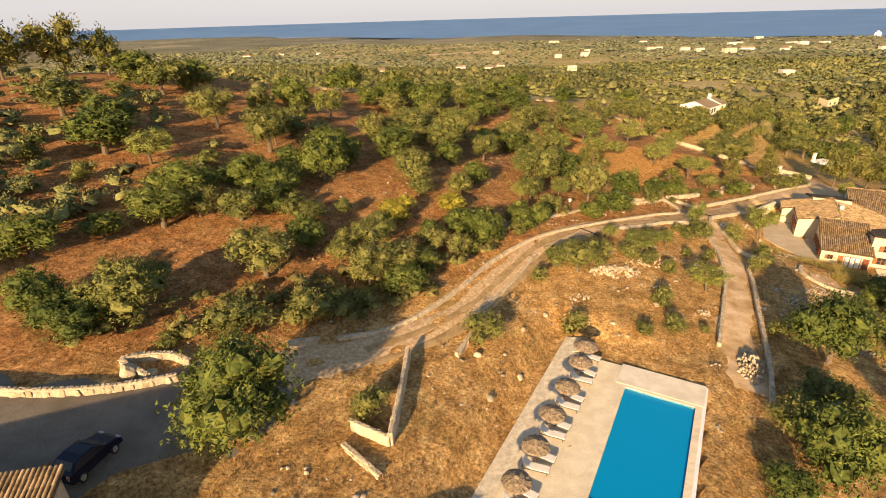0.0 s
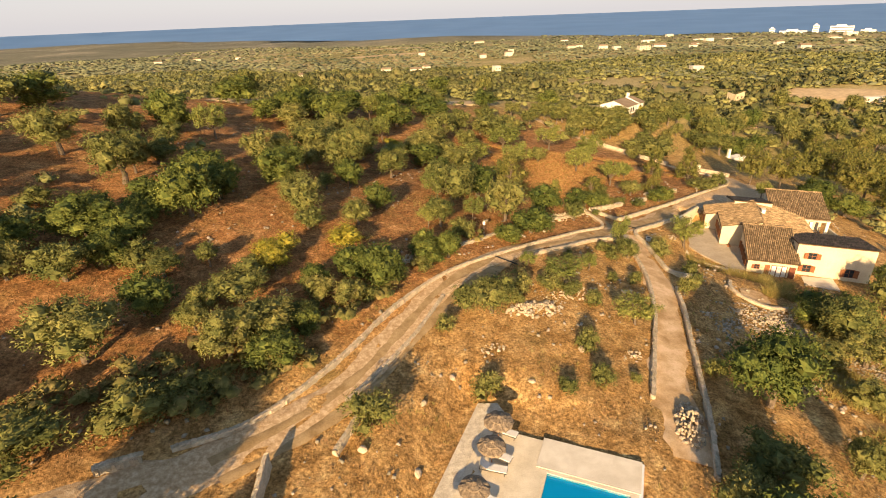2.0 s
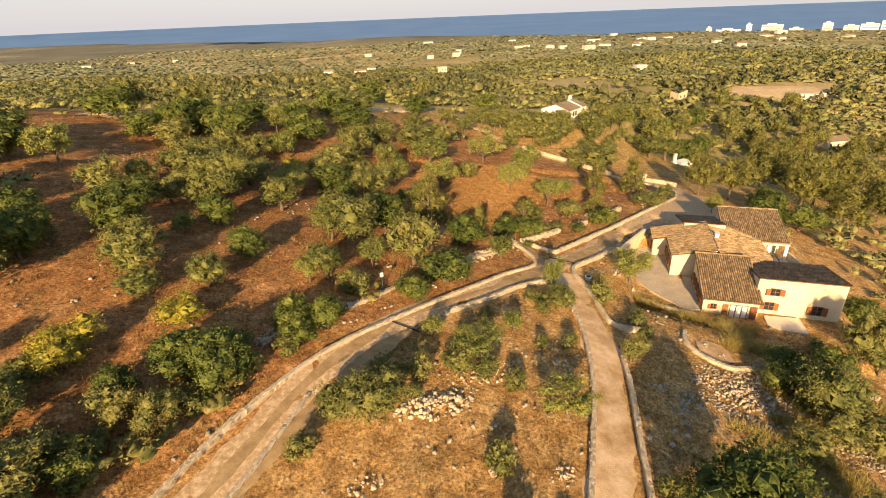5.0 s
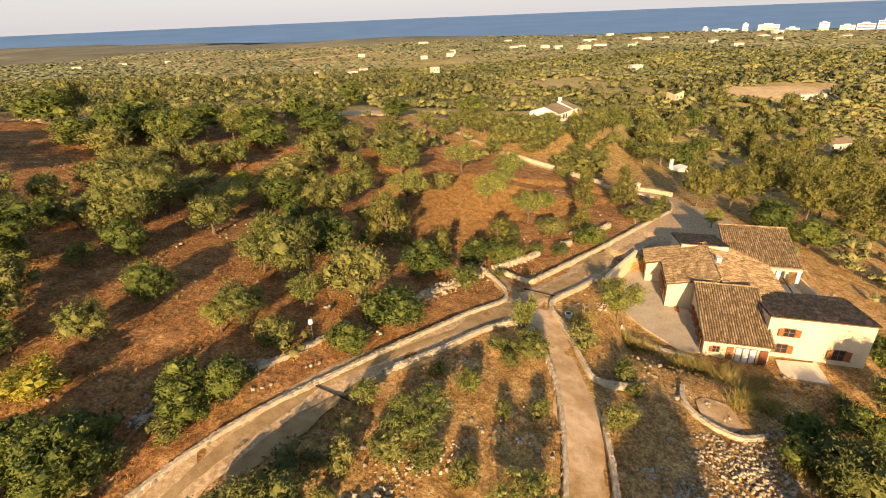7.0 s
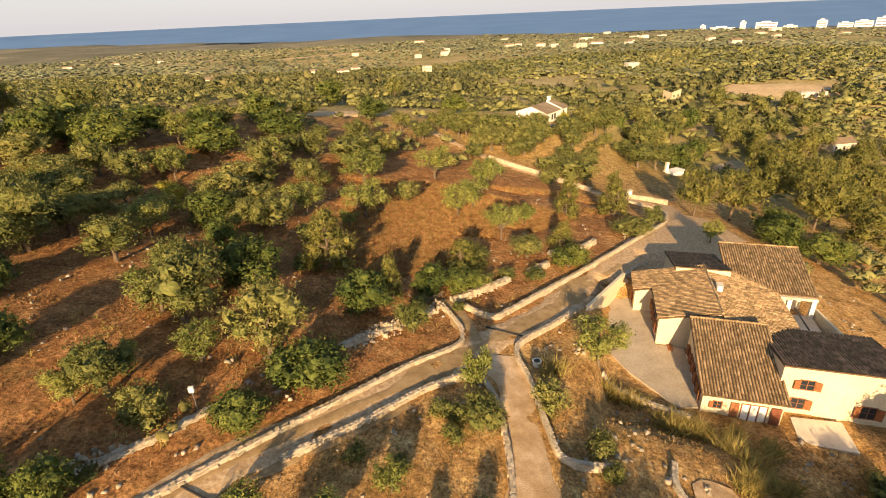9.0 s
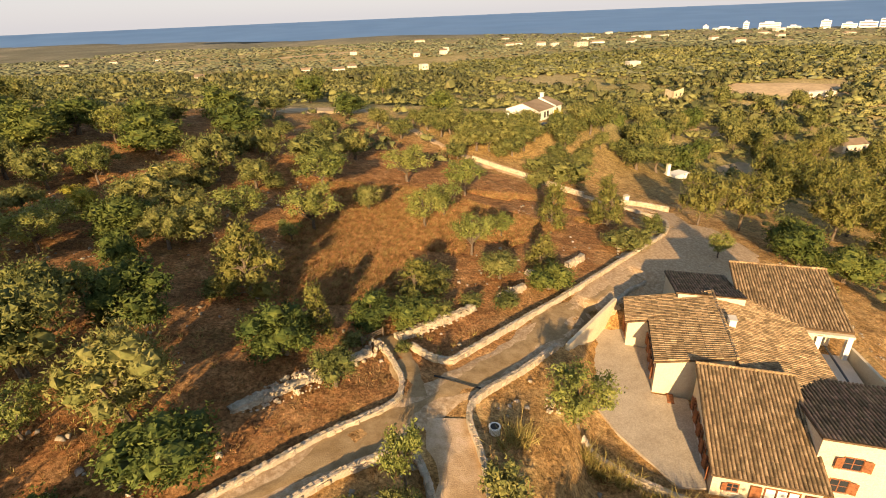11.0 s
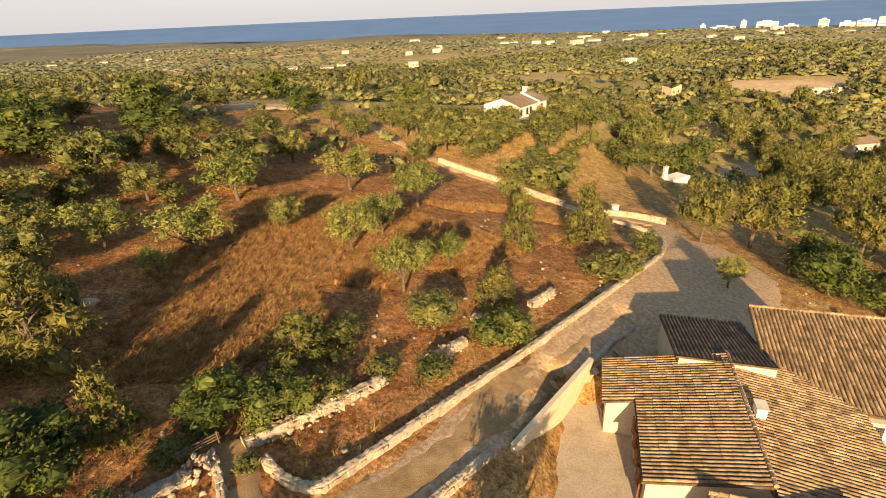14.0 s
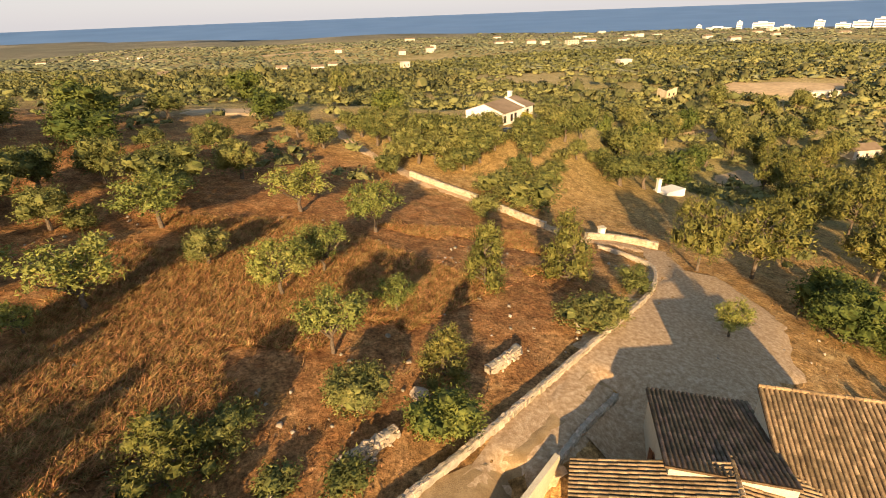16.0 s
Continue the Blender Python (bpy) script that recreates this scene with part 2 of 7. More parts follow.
WIDE = [(-70, 90, 80, 30.14), (120, 110, 80, 7.73), (220, 160, 110, -25.39), (0, 230, 90, 10.66), (60, 60, 90, -16.52)]
HOUSE = Matrix.Translation((53.8, 67.7, 0)) @ Matrix.Rotation(radians(-29.2), 4, "Z")   # u along the front, v to the back


def bump_sum(x, y):
    z = -3 - 0.031 * np.hypot(x, y)
    k = 0
    for b in range(6):
        for a in range(7):
            z = z + HILLS[k] * np.exp(-((x - (-72 + 35 * a)) ** 2 + (y - (5 + 35 * b)) ** 2) / (2 * 27.0**2))
            k += 1
    for a, b, s, c in WIDE:
        z = z + c * np.exp(-((x - a) ** 2 + (y - b) ** 2) / (2.0 * s * s))
    return z


def inside(x, y, ox, oy, turn, x0, x1, y0, y1, soft):
    """1 inside a turned rectangle, falling smoothly to 0 over soft metres outside."""
    c, s = math.cos(turn), math.sin(turn)
    u, v = (x - ox) * c + (y - oy) * s, -(x - ox) * s + (y - oy) * c
    d = np.maximum(np.maximum(x0 - u, u - x1), np.maximum(y0 - v, v - y1))
    w = np.clip(1 - d / soft, 0, 1)
    return w * w * (3 - 2 * w)


POOL_TURN = radians(-29.3)
POOL_AT = (20.62, 34.6)       # far right corner of the coping


def land(x, y):
    """Height of the ground."""
    x, y = np.asarray(x, float), np.asarray(y, float)
    z = bump_sum(x, y)
    w = inside(x, y, *POOL_AT, POOL_TURN, -13.4, 0.3, -21, 2.6, 2.2)
    z = z * (1 - w) + w * -0.12
    w = np.maximum(inside(x, y, 53.8, 67.7, radians(-29.2), -6.5, 16.0, -3.0, 17.0, 2.5), inside(x, y, 53.8, 67.7, radians(-29.2), -1.0, 16.0, 15.0, 27.0, 3.0))
    z = z * (1 - w) + w * (-5.55 - 0.5 * np.clip((x - 56) / 8, 0, 1))
    w = inside(x, y, 85.4, 169.6, radians(38.4), -0.5, 13.5, -0.8, 9.8, 26.0)
    z = z * (1 - w) + w * -3.4
    far = np.clip((np.hypot(x, y) - 260) / 300, 0, 1)
    z = z + far * (5.0 * np.sin(x / 170 + 1.0) * np.cos(y / 210) + 3.0 * np.sin((x + 0.6 * y) / 95))
    return z


def land1(x, y):
    return float(land(x, y))


# ---- ground, sea ----
def ground_material():
    m = bpy.data.materials.new("dry_hillside")
    m.use_nodes = True
    n, l = m.node_tree.nodes, m.node_tree.links
    bsdf = n["Principled BSDF"]
    bsdf.inputs["Roughness"].default_value = 0.95
    bsdf.inputs["Specular IOR Level"].default_value = 0.1
    geo = n.new("ShaderNodeNewGeometry")
    sep = n.new("ShaderNodeSeparateXYZ")
    l.new(geo.outputs["Position"], sep.inputs[0])

    def noise(scale, detail=5.0, rough=0.6):
        t = n.new("ShaderNodeTexNoise")
        t.inputs["Scale"].default_value, t.inputs["Detail"].default_value, t.inputs["Roughness"].default_value = scale, detail, rough
        l.new(geo.outputs["Position"], t.inputs["Vector"])
        return t.outputs["Fac"]

    def ramp(fac, *stops):
        r = n.new("ShaderNodeValToRGB")
        while len(r.color_ramp.elements) < len(stops):
            r.color_ramp.elements.new(0.5)
        for e, (p, c) in zip(r.color_ramp.elements, stops):
            e.position, e.color = p, (*c, 1) if isinstance(c, tuple) else (c, c, c, 1)
        l.new(fac, r.inputs["Fac"])
        return r.outputs["Color"]

    def mix(fac, a, b, how="MIX"):
        x = n.new("ShaderNodeMix")
        x.data_type, x.blend_type = "RGBA", how
        if isinstance(fac, float):
            x.inputs[0].default_value = fac
        else:
            l.new(fac, x.inputs[0])
        l.new(a, x.inputs[6])
        l.new(b, x.inputs[7])
        return x.outputs[2]

    def math_node(op, a, b):
        x = n.new("ShaderNodeMath")
        x.operation = op
        for k, v in enumerate((a, b)):
            if isinstance(v, (int, float)):
                x.inputs[k].default_value = v
            else:
                l.new(v, x.inputs[k])
        return x.outputs[0]

    big, mid, fine = noise(0.06, 4), noise(0.5, 6, 0.7), noise(7.0, 4, 0.7)
    straw = ramp(mid, (0.32, (0.28, 0.148, 0.045)), (0.5, (0.42, 0.242, 0.086)), (0.68, (0.55, 0.355, 0.148)))
    soil = ramp(mid, (0.3, (0.2, 0.083, 0.029)), (0.5, (0.34, 0.16, 0.058)), (0.7, (0.46, 0.255, 0.105)))
    # red earth in the orchard on the hill side of the track
    side = math_node("SUBTRACT", sep.outputs["Y"], math_node("MULTIPLY", sep.outputs["X"], 0.72))
    back = math_node("MULTIPLY", math_node("MAXIMUM", math_node("SUBTRACT", sep.outputs["Y"], 115.0), 0.0), 0.8)
    east = math_node("MAXIMUM", math_node("SUBTRACT", math_node("ADD", sep.outputs["X"], back), 64.0), 0.0)
    red = math_node("ADD", math_node("MULTIPLY", math_node("SUBTRACT", side, 48.0), 0.09), math_node("MULTIPLY", big, 1.6))
    red = math_node("MINIMUM", red, 1.9)
    red = math_node("SUBTRACT", red, math_node("MULTIPLY", east, 0.045))
    red = ramp(math_node("SUBTRACT", red, 0.55), (0.1, 0.0), (0.75, 1.0))
    col = mix(red, straw, soil)
    stones = ramp(noise(2.6, 8, 0.75), (0.63, 0.0), (0.72, 1.0))
    pale = ramp(fine, (0.3, (0.38, 0.31, 0.22)), (0.7, (0.6, 0.51, 0.38)))
    col = mix(math_node("MULTIPLY", stones, 0.4), col, pale)
    green = ramp(noise(0.22, 6, 0.7), (0.55, 0.0), (0.68, 0.5))
    leafy = ramp(fine, (0.3, (0.1, 0.085, 0.025)), (0.7, (0.2, 0.16, 0.05)))
    col = mix(green, col, leafy)
    # far country: scrub with stubble fields
    dist = n.new("ShaderNodeVectorMath")
    dist.operation = "LENGTH"
    l.new(geo.outputs["Position"], dist.inputs[0])
    away = ramp(math_node("MULTIPLY", dist.outputs["Value"], 0.001), (0.15, 0.0), (0.21, 1.0))
    scrub = ramp(noise(0.011, 9, 0.75), (0.34, (0.2, 0.175, 0.062)), (0.46, (0.29, 0.24, 0.09)), (0.56, (0.4, 0.31, 0.135)), (0.68, (0.53, 0.4, 0.2)))
    col = mix(away, col, scrub)
    # Towards the coast: woodland cover, greyed to carry the distance haze in its colour.
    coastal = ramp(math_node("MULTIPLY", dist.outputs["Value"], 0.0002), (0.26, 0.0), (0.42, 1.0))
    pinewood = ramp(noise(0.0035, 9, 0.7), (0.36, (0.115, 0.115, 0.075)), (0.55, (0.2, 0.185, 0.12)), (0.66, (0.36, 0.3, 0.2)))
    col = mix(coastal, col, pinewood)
    weeds = ramp(noise(1.3, 7, 0.75), (0.47, 0.0), (0.6, 0.72))
    brown = ramp(fine, (0.3, (0.15, 0.075, 0.027)), (0.7, (0.27, 0.15, 0.057)))
    col = mix(math_node("MULTIPLY", weeds, math_node("ADD", math_node("MULTIPLY", red, 0.6), 0.35)), col, brown)
    dark = ramp(noise(4.0, 6, 0.8), (0.34, 0.1), (0.66, 0.9))
    col = mix(0.8, col, dark, "OVERLAY")
    tuft = ramp(noise(0.8, 5, 0.75), (0.36, 0.25), (0.64, 0.75))
    col = mix(0.7, col, tuft, "OVERLAY")
    l.new(col, bsdf.inputs["Base Color"])
    bump = n.new("ShaderNodeBump")
    bump.inputs["Strength"].default_value, bump.inputs["Distance"].default_value = 0.9, 0.12
    l.new(noise(3.5, 6, 0.75), bump.inputs["Height"])
    l.new(bump.outputs["Normal"], bsdf.inputs["Normal"])
    return m


M["ground"] = ground_material()


def axis(lo, hi, step, reach):
    near = list(np.arange(lo, hi, step))
    out, s, v = [], step, hi
    while v < reach:
        out.append(v)
        s *= 1.09
        v += s
    out.append(reach)
    back, s, v = [], step, lo - step
    while v > -reach:
        back.append(v)
        s *= 1.09
        v -= s
    back.append(-reach)
    return np.array(back[::-1] + near + out)


def coast(az):
    """Distance of the shore by bearing from +y towards +x."""
    return 2350 + 1900 * np.clip((np.radians(9) - az) / 0.6, 0, 1) ** 1.3 + 60 * np.sin(az * 23)


def build_ground():
    xs, ys = axis(-75, 120, 1.2, 6500), axis(-5, 190, 1.2, 6500)
    X, Y = np.meshgrid(xs, ys)
    Z = land(X, Y)
    rng = np.random.default_rng(3)
    Z += 0.07 * rng.standard_normal(Z.shape) * (np.hypot(X - 30, Y - 80) < 200)
    R, A = np.hypot(X, Y), np.arctan2(X, Y)
    sea = np.clip((R - coast(A)) / 150, 0, 1) * (np.abs(A) < 1.75)
    Z = np.where(R > 1500, np.maximum(Z, -70 + 4 * np.sin(X / 300) + 3 * np.sin(Y / 170)), Z)
    # low wooded headland before the sea
    Z += 16 * np.exp(-(((A - 0.13) / 0.16) ** 2) - ((R - 2150) / 220) ** 2)
    Z = Z - 70 * sea
    c, s = math.cos(POOL_TURN), math.sin(POOL_TURN)
    u, v = (X - POOL_AT[0]) * c + (Y - POOL_AT[1]) * s, -(X - POOL_AT[0]) * s + (Y - POOL_AT[1]) * c
    Z = np.where((u > -6.2) & (u < 0.0) & (v > -16.5) & (v < -2.0), -2.3, Z)
    ny, nx = X.shape
    verts = np.stack([X.ravel(), Y.ravel(), Z.ravel()], -1)
    i = np.arange(ny * nx).reshape(ny, nx)
    faces = np.stack([i[:-1, :-1], i[:-1, 1:], i[1:, 1:], i[1:, :-1]], -1).reshape(-1, 4)
    ob = mesh_from("ground", verts, faces, "ground", smooth=True)
    return tagged(ob, "dry hillside of ochre grass, red earth and stones", "ground", kind="structure")


build_ground()


def sea_material():
    m = bpy.data.materials.new("sea_water")
    m.use_nodes = True
    n, l = m.node_tree.nodes, m.node_tree.links
    b = n["Principled BSDF"]
    b.inputs["Base Color"].default_value = (0.05, 0.13, 0.27, 1)
    b.inputs["Roughness"].default_value = 0.55
    t = n.new("ShaderNodeTexNoise")
    t.inputs["Scale"].default_value, t.inputs["Detail"].default_value = 0.004, 4
    geo = n.new("ShaderNodeNewGeometry")
    l.new(geo.outputs["Position"], t.inputs["Vector"])
    r = n.new("ShaderNodeValToRGB")
    r.color_ramp.elements[0].position, r.color_ramp.elements[0].color = 0.3, (0.075, 0.155, 0.3, 1)
    r.color_ramp.elements[1].position, r.color_ramp.elements[1].color = 0.7, (0.105, 0.195, 0.355, 1)
    l.new(t.outputs["Fac"], r.inputs["Fac"])
    l.new(r.outputs["Color"], b.inputs["Base Color"])
    return m


M["sea"] = sea_material()


def build_sea():
    az = np.linspace(-1.75, 1.75, 141)
    f = np.linspace(0, 1, 25)
    A, F = np.meshgrid(az, f)
    near = coast(A) - 60
    R = near + (4880 - near) * F
    Z = -74 + 66 * F**1.15
    verts = np.stack([25 + R * np.sin(A), 40 + R * np.cos(A), Z], -1).reshape(-1, 3)
    i = np.arange(A.size).reshape(A.shape)
    faces = np.stack([i[:-1, :-1], i[:-1, 1:], i[1:, 1:], i[1:, :-1]], -1).reshape(-1, 4)
    ob = mesh_from("water", verts, faces[:, ::-1], "sea", smooth=True)
    tagged(ob, "calm blue sea reaching the horizon", "sea", kind="structure")


build_sea()


# ---- tracks ----
def smooth_line(points, step=0.6):
    """A curve through the points (Catmull-Rom), evenly cut."""
    p = np.array(points, float)
    q = np.vstack([2 * p[0] - p[1], p, 2 * p[-1] - p[-2]])
    out = []
    for a, b, c, d in zip(q, q[1:], q[2:], q[3:]):
        n = max(2, int(np.linalg.norm(c[:2] - b[:2]) / step))
        for t in np.arange(n) / n:
            out.append(0.5 * (2 * b + (c - a) * t + (2 * a - 5 * b + 4 * c - d) * t**2 + (3 * b - a - 3 * c + d) * t**3))
    out.append(p[-1])
    return np.array(out)


def ribbon(name, points, mat, lift, width=None, cells=7, seed=0, aside=0.0):
    """A strip on the ground. points: x, y, width."""
    rng = np.random.default_rng(seed)
    line = smooth_line([(x, y, (w if width is None else width)) for x, y, w in points])
    d = np.gradient(line[:, :2], axis=0)
    d /= np.linalg.norm(d, axis=1)[:, None]
    side = np.stack([-d[:, 1], d[:, 0]], -1)
    t = np.linspace(-0.5, 0.5, cells)
    wob = 1 + (0.12 if width is None else 0.4) * np.convolve(rng.standard_normal(len(line) + 8), np.ones(9) / 3, "valid")[: len(line)]
    P = line[:, None, :2] + side[:, None] * (aside + t[None, :, None] * (line[:, 2] * wob)[:, None, None])
    Z = land(P[..., 0], P[..., 1]) + lift
    sink = lift + 0.15 if width is None else 0.05
    Z[:, 0] -= sink
    Z[:, -1] -= sink
    verts = np.concatenate([P, Z[..., None]], -1).reshape(-1, 3)
    i = np.arange(len(verts)).reshape(Z.shape)
    faces = np.stack([i[:-1, :-1], i[1:, :-1], i[1:, 1:], i[:-1, 1:]], -1).reshape(-1, 4)
    return mesh_from(name, verts, faces[:, ::-1], mat, smooth=True)


TRACK = [(-31, 25, 9), (-25, 26, 9), (-19, 29.5, 7.5), (-13, 34, 5.5), (-8, 36.6, 4.6), (-3, 40.2, 3.8), (1.5, 44.6, 3.8), (6, 51.2, 3.7),
         (10.4, 57.4, 3.6), (16.6, 63.0, 3.5), (22, 66.3, 3.5), (29.5, 70.3, 3.5), (37.5, 75.4, 4.2), (43.2, 78.7, 4.0),
         (49.5, 83.0, 4.2), (57.5, 88.6, 4.8), (65.5, 94.2, 6.0), (73.0, 99.5, 7.5), (80, 106.5, 7.5), (85, 113, 5.5), (87.5, 119.5, 5)]
LANE = [(24.6, 34.6, 4.4), (26.0, 37.6, 4.6), (26.8, 40.5, 4.2), (28.0, 44, 3.6), (31.2, 48.9, 3.5), (34.6, 56, 3.6), (36.8, 62.3, 3.6), (38.3, 68.6, 3.6), (38.9, 74, 4.4)]
tagged(ribbon("road", [(-33, 23, 11), (-27, 24, 11), (-21.5, 27, 10.5), (-17.5, 29.6, 9.5), (-14.0, 32.4, 7.0)], "yard", 0.12, seed=6), "smooth grey surfaced parking yard", "yard", kind="structure")
tagged(ribbon("road", TRACK[2:], "track", 0.1, seed=1), "unpaved pale gravel track with worn wheel ruts", "track", kind="structure")
tagged(ribbon("road", [(x, y, 1.0) for x, y, w in TRACK[4:12]], "verge", 0.125, width=0.95, cells=5, seed=2), "strip of dry grass between the wheel ruts", "track", kind="structure")
tagged(ribbon("road", [(x, y, 1.0) for x, y, w in TRACK[4:12]], "verge", 0.12, width=0.8, cells=5, seed=12, aside=-1.7), "strip of dry grass along the track", "track", kind="structure")
tagged(ribbon("road", [(x, y, 1.0) for x, y, w in TRACK[11:17]], "verge", 0.125, width=1.9, cells=5, seed=22), "strip of brown dry grass along the upper track", "track", kind="structure")
tagged(ribbon("road", LANE, "lane", 0.1, seed=3), "walled lane of trodden earth and dry grass", "lane", kind="structure")
SPUR = [(37.2, 76, 2.6), (36.9, 80, 2.4), (36.2, 83, 2.2)]
tagged(ribbon("road", SPUR, "verge", 0.12, seed=4), "short earth path through the wall gap into the orchard", "path", kind="structure")
YARD = [(50.5, 76.5, 6.5), (53, 80, 7), (57, 86.5, 5)]
tagged(ribbon("road", [(62.0, 88.5, 8), (67.5, 92.3, 10), (74.5, 96.8, 16), (81.0, 101.5, 15), (85.5, 107, 9), (88, 112, 5)], "track", 0.14, cells=15, seed=15), "swept gravel forecourt behind the farmhouse", "forecourt", kind="structure")
FARLANE = [(87, 119, 3), (83, 121.5, 3.0), (78.5, 122.5, 3), (76.5, 127, 3), (72.5, 133, 3), (67, 139, 3), (60, 148, 3), (54, 159, 3), (51, 168, 3)]
tagged(ribbon("road", FARLANE, "track", 0.1, seed=5), "narrow pale track beside a stone wall", "track", kind="structure")


# ---- stone walls ----
def stone_wall(points, width, height, label, seed=0, lean=0.0, mat="wall_core", thing="stone_wall", lump=0.035):
    """A rough wall along a line: a lumpy core, with a rounded top. points: x, y."""
    rng = np.random.default_rng(seed)
    line = smooth_line([(x, y, 0) for x, y in points], 0.3)[:, :2]
    d = np.gradient(line, axis=0)
    d /= np.linalg.norm(d, axis=1)[:, None]
    side = np.stack([-d[:, 1], d[:, 0]], -1)
    prof = np.array([(-0.55, -0.6), (-0.52, 0.0), (-0.5, 0.5), (-0.47, 0.95), (-0.3, 1.01), (0.3, 1.01), (0.47, 0.95), (0.5, 0.5), (0.52, 0.0), (0.55, -0.6)])
    n, k = len(line), len(prof)
    off = prof[:, 0] * width + 0
    P = line[:, None] + side[:, None] * (off[None, :, None] + lump * rng.standard_normal((n, k, 1)))
    base = land(line[:, 0], line[:, 1])
    Z = base[:, None] + prof[None, :, 1] * height + lump * rng.standard_normal((n, k))
    verts = np.concatenate([P, Z[..., None]], -1).reshape(-1, 3)
    i = np.arange(n * k).reshape(n, k)
    faces = np.stack([i[:-1, :-1], i[:-1, 1:], i[1:, 1:], i[1:, :-1]], -1).reshape(-1, 4)
    caps = np.array([[i[e, j], i[e, j + 1], i[e, k - 2 - j], i[e, k - 1 - j]] for e in (0, n - 1) for j in range(k // 2 - 1)])
    ob = mesh_from(thing, verts, np.vstack([faces, caps]), mat)
    if mat == "wall_core":
        lay_stones(ob, line, side, base, width, height, seed, 0.42 if len(line) > 90 else 0.27)
    return tagged(ob, label, "stone wall")


def rough_stone(seed):
    """One squared field stone, 1 across, with knocked-off corners."""
    rng = random.Random(seed)
    bm = bmesh.new()
    bmesh.ops.create_cube(bm, size=1)
    bmesh.ops.bevel(bm, geom=bm.edges[:], offset=0.16, segments=1, affect="EDGES", profile=0.5)
    for v in bm.verts:
        v.co += Vector((rng.uniform(-0.08, 0.08), rng.uniform(-0.08, 0.08), rng.uniform(-0.08, 0.08)))
    ob = part("stone", bm, "stone")
    me = ob.data
    bpy.data.objects.remove(ob)
    return me


STONES = [rough_stone(k) for k in range(6)]


def lay_stones(wall, line, side, base, width, height, seed, step):
    """Cap stones and one course of face stones along a wall, each a stone of its own."""
    rng = random.Random(seed + 70)
    run = np.concatenate([[0], np.cumsum(np.linalg.norm(np.diff(line, axis=0), axis=1))])
    s = 0.1
    while s < run[-1] - 0.1 and len(wall.children) < 430:
        long = step * rng.uniform(0.7, 1.35)
        x, y, z = (float(np.interp(s + long / 2, run, c)) for c in (line[:, 0], line[:, 1], base))
        k = min(int(np.searchsorted(run, s + long / 2)), len(side) - 1)
        turn = math.degrees(math.atan2(-side[k, 0], side[k, 1]))
        half = width * rng.uniform(0.42, 0.6)
        courses = max(1, round(height / 0.3)) if height > 0.7 else 1
        face = [(-0.5, height * (c + 0.5) / courses - 0.03, 0.14, height * (0.7 if courses == 1 else 0.8) / courses) for c in range(courses)]
        for off, up, wide, tall in [(-0.24, height - 0.01, half * 0.96, 0.08), (0.24, height - 0.015, (width - half) * 1.04, 0.08)] + face:
            if off == -0.5 and (height < 0.3 or rng.random() < 0.4):
                continue
            o = new("stone", rng.choice(STONES))
            o.parent = wall
            px, py = x + side[k, 0] * off * width, y + side[k, 1] * off * width
            o.matrix_local = pose(px, py, z + up, rng.uniform(-8, 8), rng.uniform(-8, 8), turn + rng.uniform(-14, 14)) @ Matrix.Diagonal((long * rng.uniform(0.95, 1.2), wide * rng.uniform(0.85, 1.1), tall * rng.uniform(0.7, 1.5), 1))
        s += long


KERB = "low kerb wall of pale mortared limestone"
stone_wall([(-10.5, 37.6), (-5.8, 40.0), (-0.4, 46.0), (4.8, 53.3), (11.2, 59.8), (18.8, 64.9), (28.5, 71.2), (31.4, 73.1), (35.4, 75.3), (36.5, 77.4), (36.2, 80), (35.5, 82.2)], 0.36, 0.34, KERB + " along the track", 1, lump=0.03)
stone_wall([(0.4, 41.6), (5.8, 48.6), (9.7, 55.2)], 0.35, 0.2, KERB + " edging the track", 2)
stone_wall([(22.0, 64.6), (27, 67.2), (32.2, 70.3), (35.7, 71.4), (36.6, 69.5), (36.2, 65.5), (34.9, 60.5), (32.2, 53.9), (29.4, 48.8), (26.8, 44.2), (25.0, 41.0)], 0.36, 0.45, KERB + " beside the lane", 3)
stone_wall([(25.4, 33.0), (27.6, 37.0), (29.4, 40.6), (31.3, 44.7), (33.2, 48.8), (35.6, 53.8), (37.2, 57.8), (37.6, 58.6)], 0.36, 0.6, "pale limestone wall beside the lane", 4)
stone_wall([(43.0, 61.9), (39.5, 62.9), (39.4, 65.5), (40.1, 70.3), (40.7, 74.9), (45.4, 78.1), (49.8, 81.1)], 0.36, 0.5, "pale limestone wall round the garden corner", 5)
stone_wall([(37.9, 81.6), (39.0, 80.2), (40.4, 79.6), (42.0, 80.6), (47.4, 84.3), (53.3, 88.25), (58.6, 91.9), (68.1, 98.7), (77.6, 106.0), (82.6, 112.6), (81.5, 116.5), (79.6, 119)], 0.36, 0.5, "long pale limestone wall along the track", 6)
stone_wall([(26.0, 75.4), (30.6, 78.3), (34.7, 81.0)], 0.7, 0.28, "tumbled dry stone wall of white rubble", 7, lump=0.08)
stone_wall([(6.0, 61.0), (11, 64.6), (15.5, 67.4), (19, 70.2)], 0.5, 0.2, "collapsed dry stone wall overgrown with grass", 8, lump=0.08)
stone_wall([(36.9, 82.6), (39.9, 84.3), (44.4, 86.9)], 0.5, 0.55, "dry stone terrace wall behind the track", 9, lump=0.1)
stone_wall([(47.5, 88.6), (50.6, 90.6)], 0.55, 0.6, "short remnant of dry stone wall", 10, lump=0.08)
stone_wall([(57.5, 95.2), (60.6, 97.4)], 0.55, 0.55, "short remnant of dry stone wall", 11, lump=0.08)
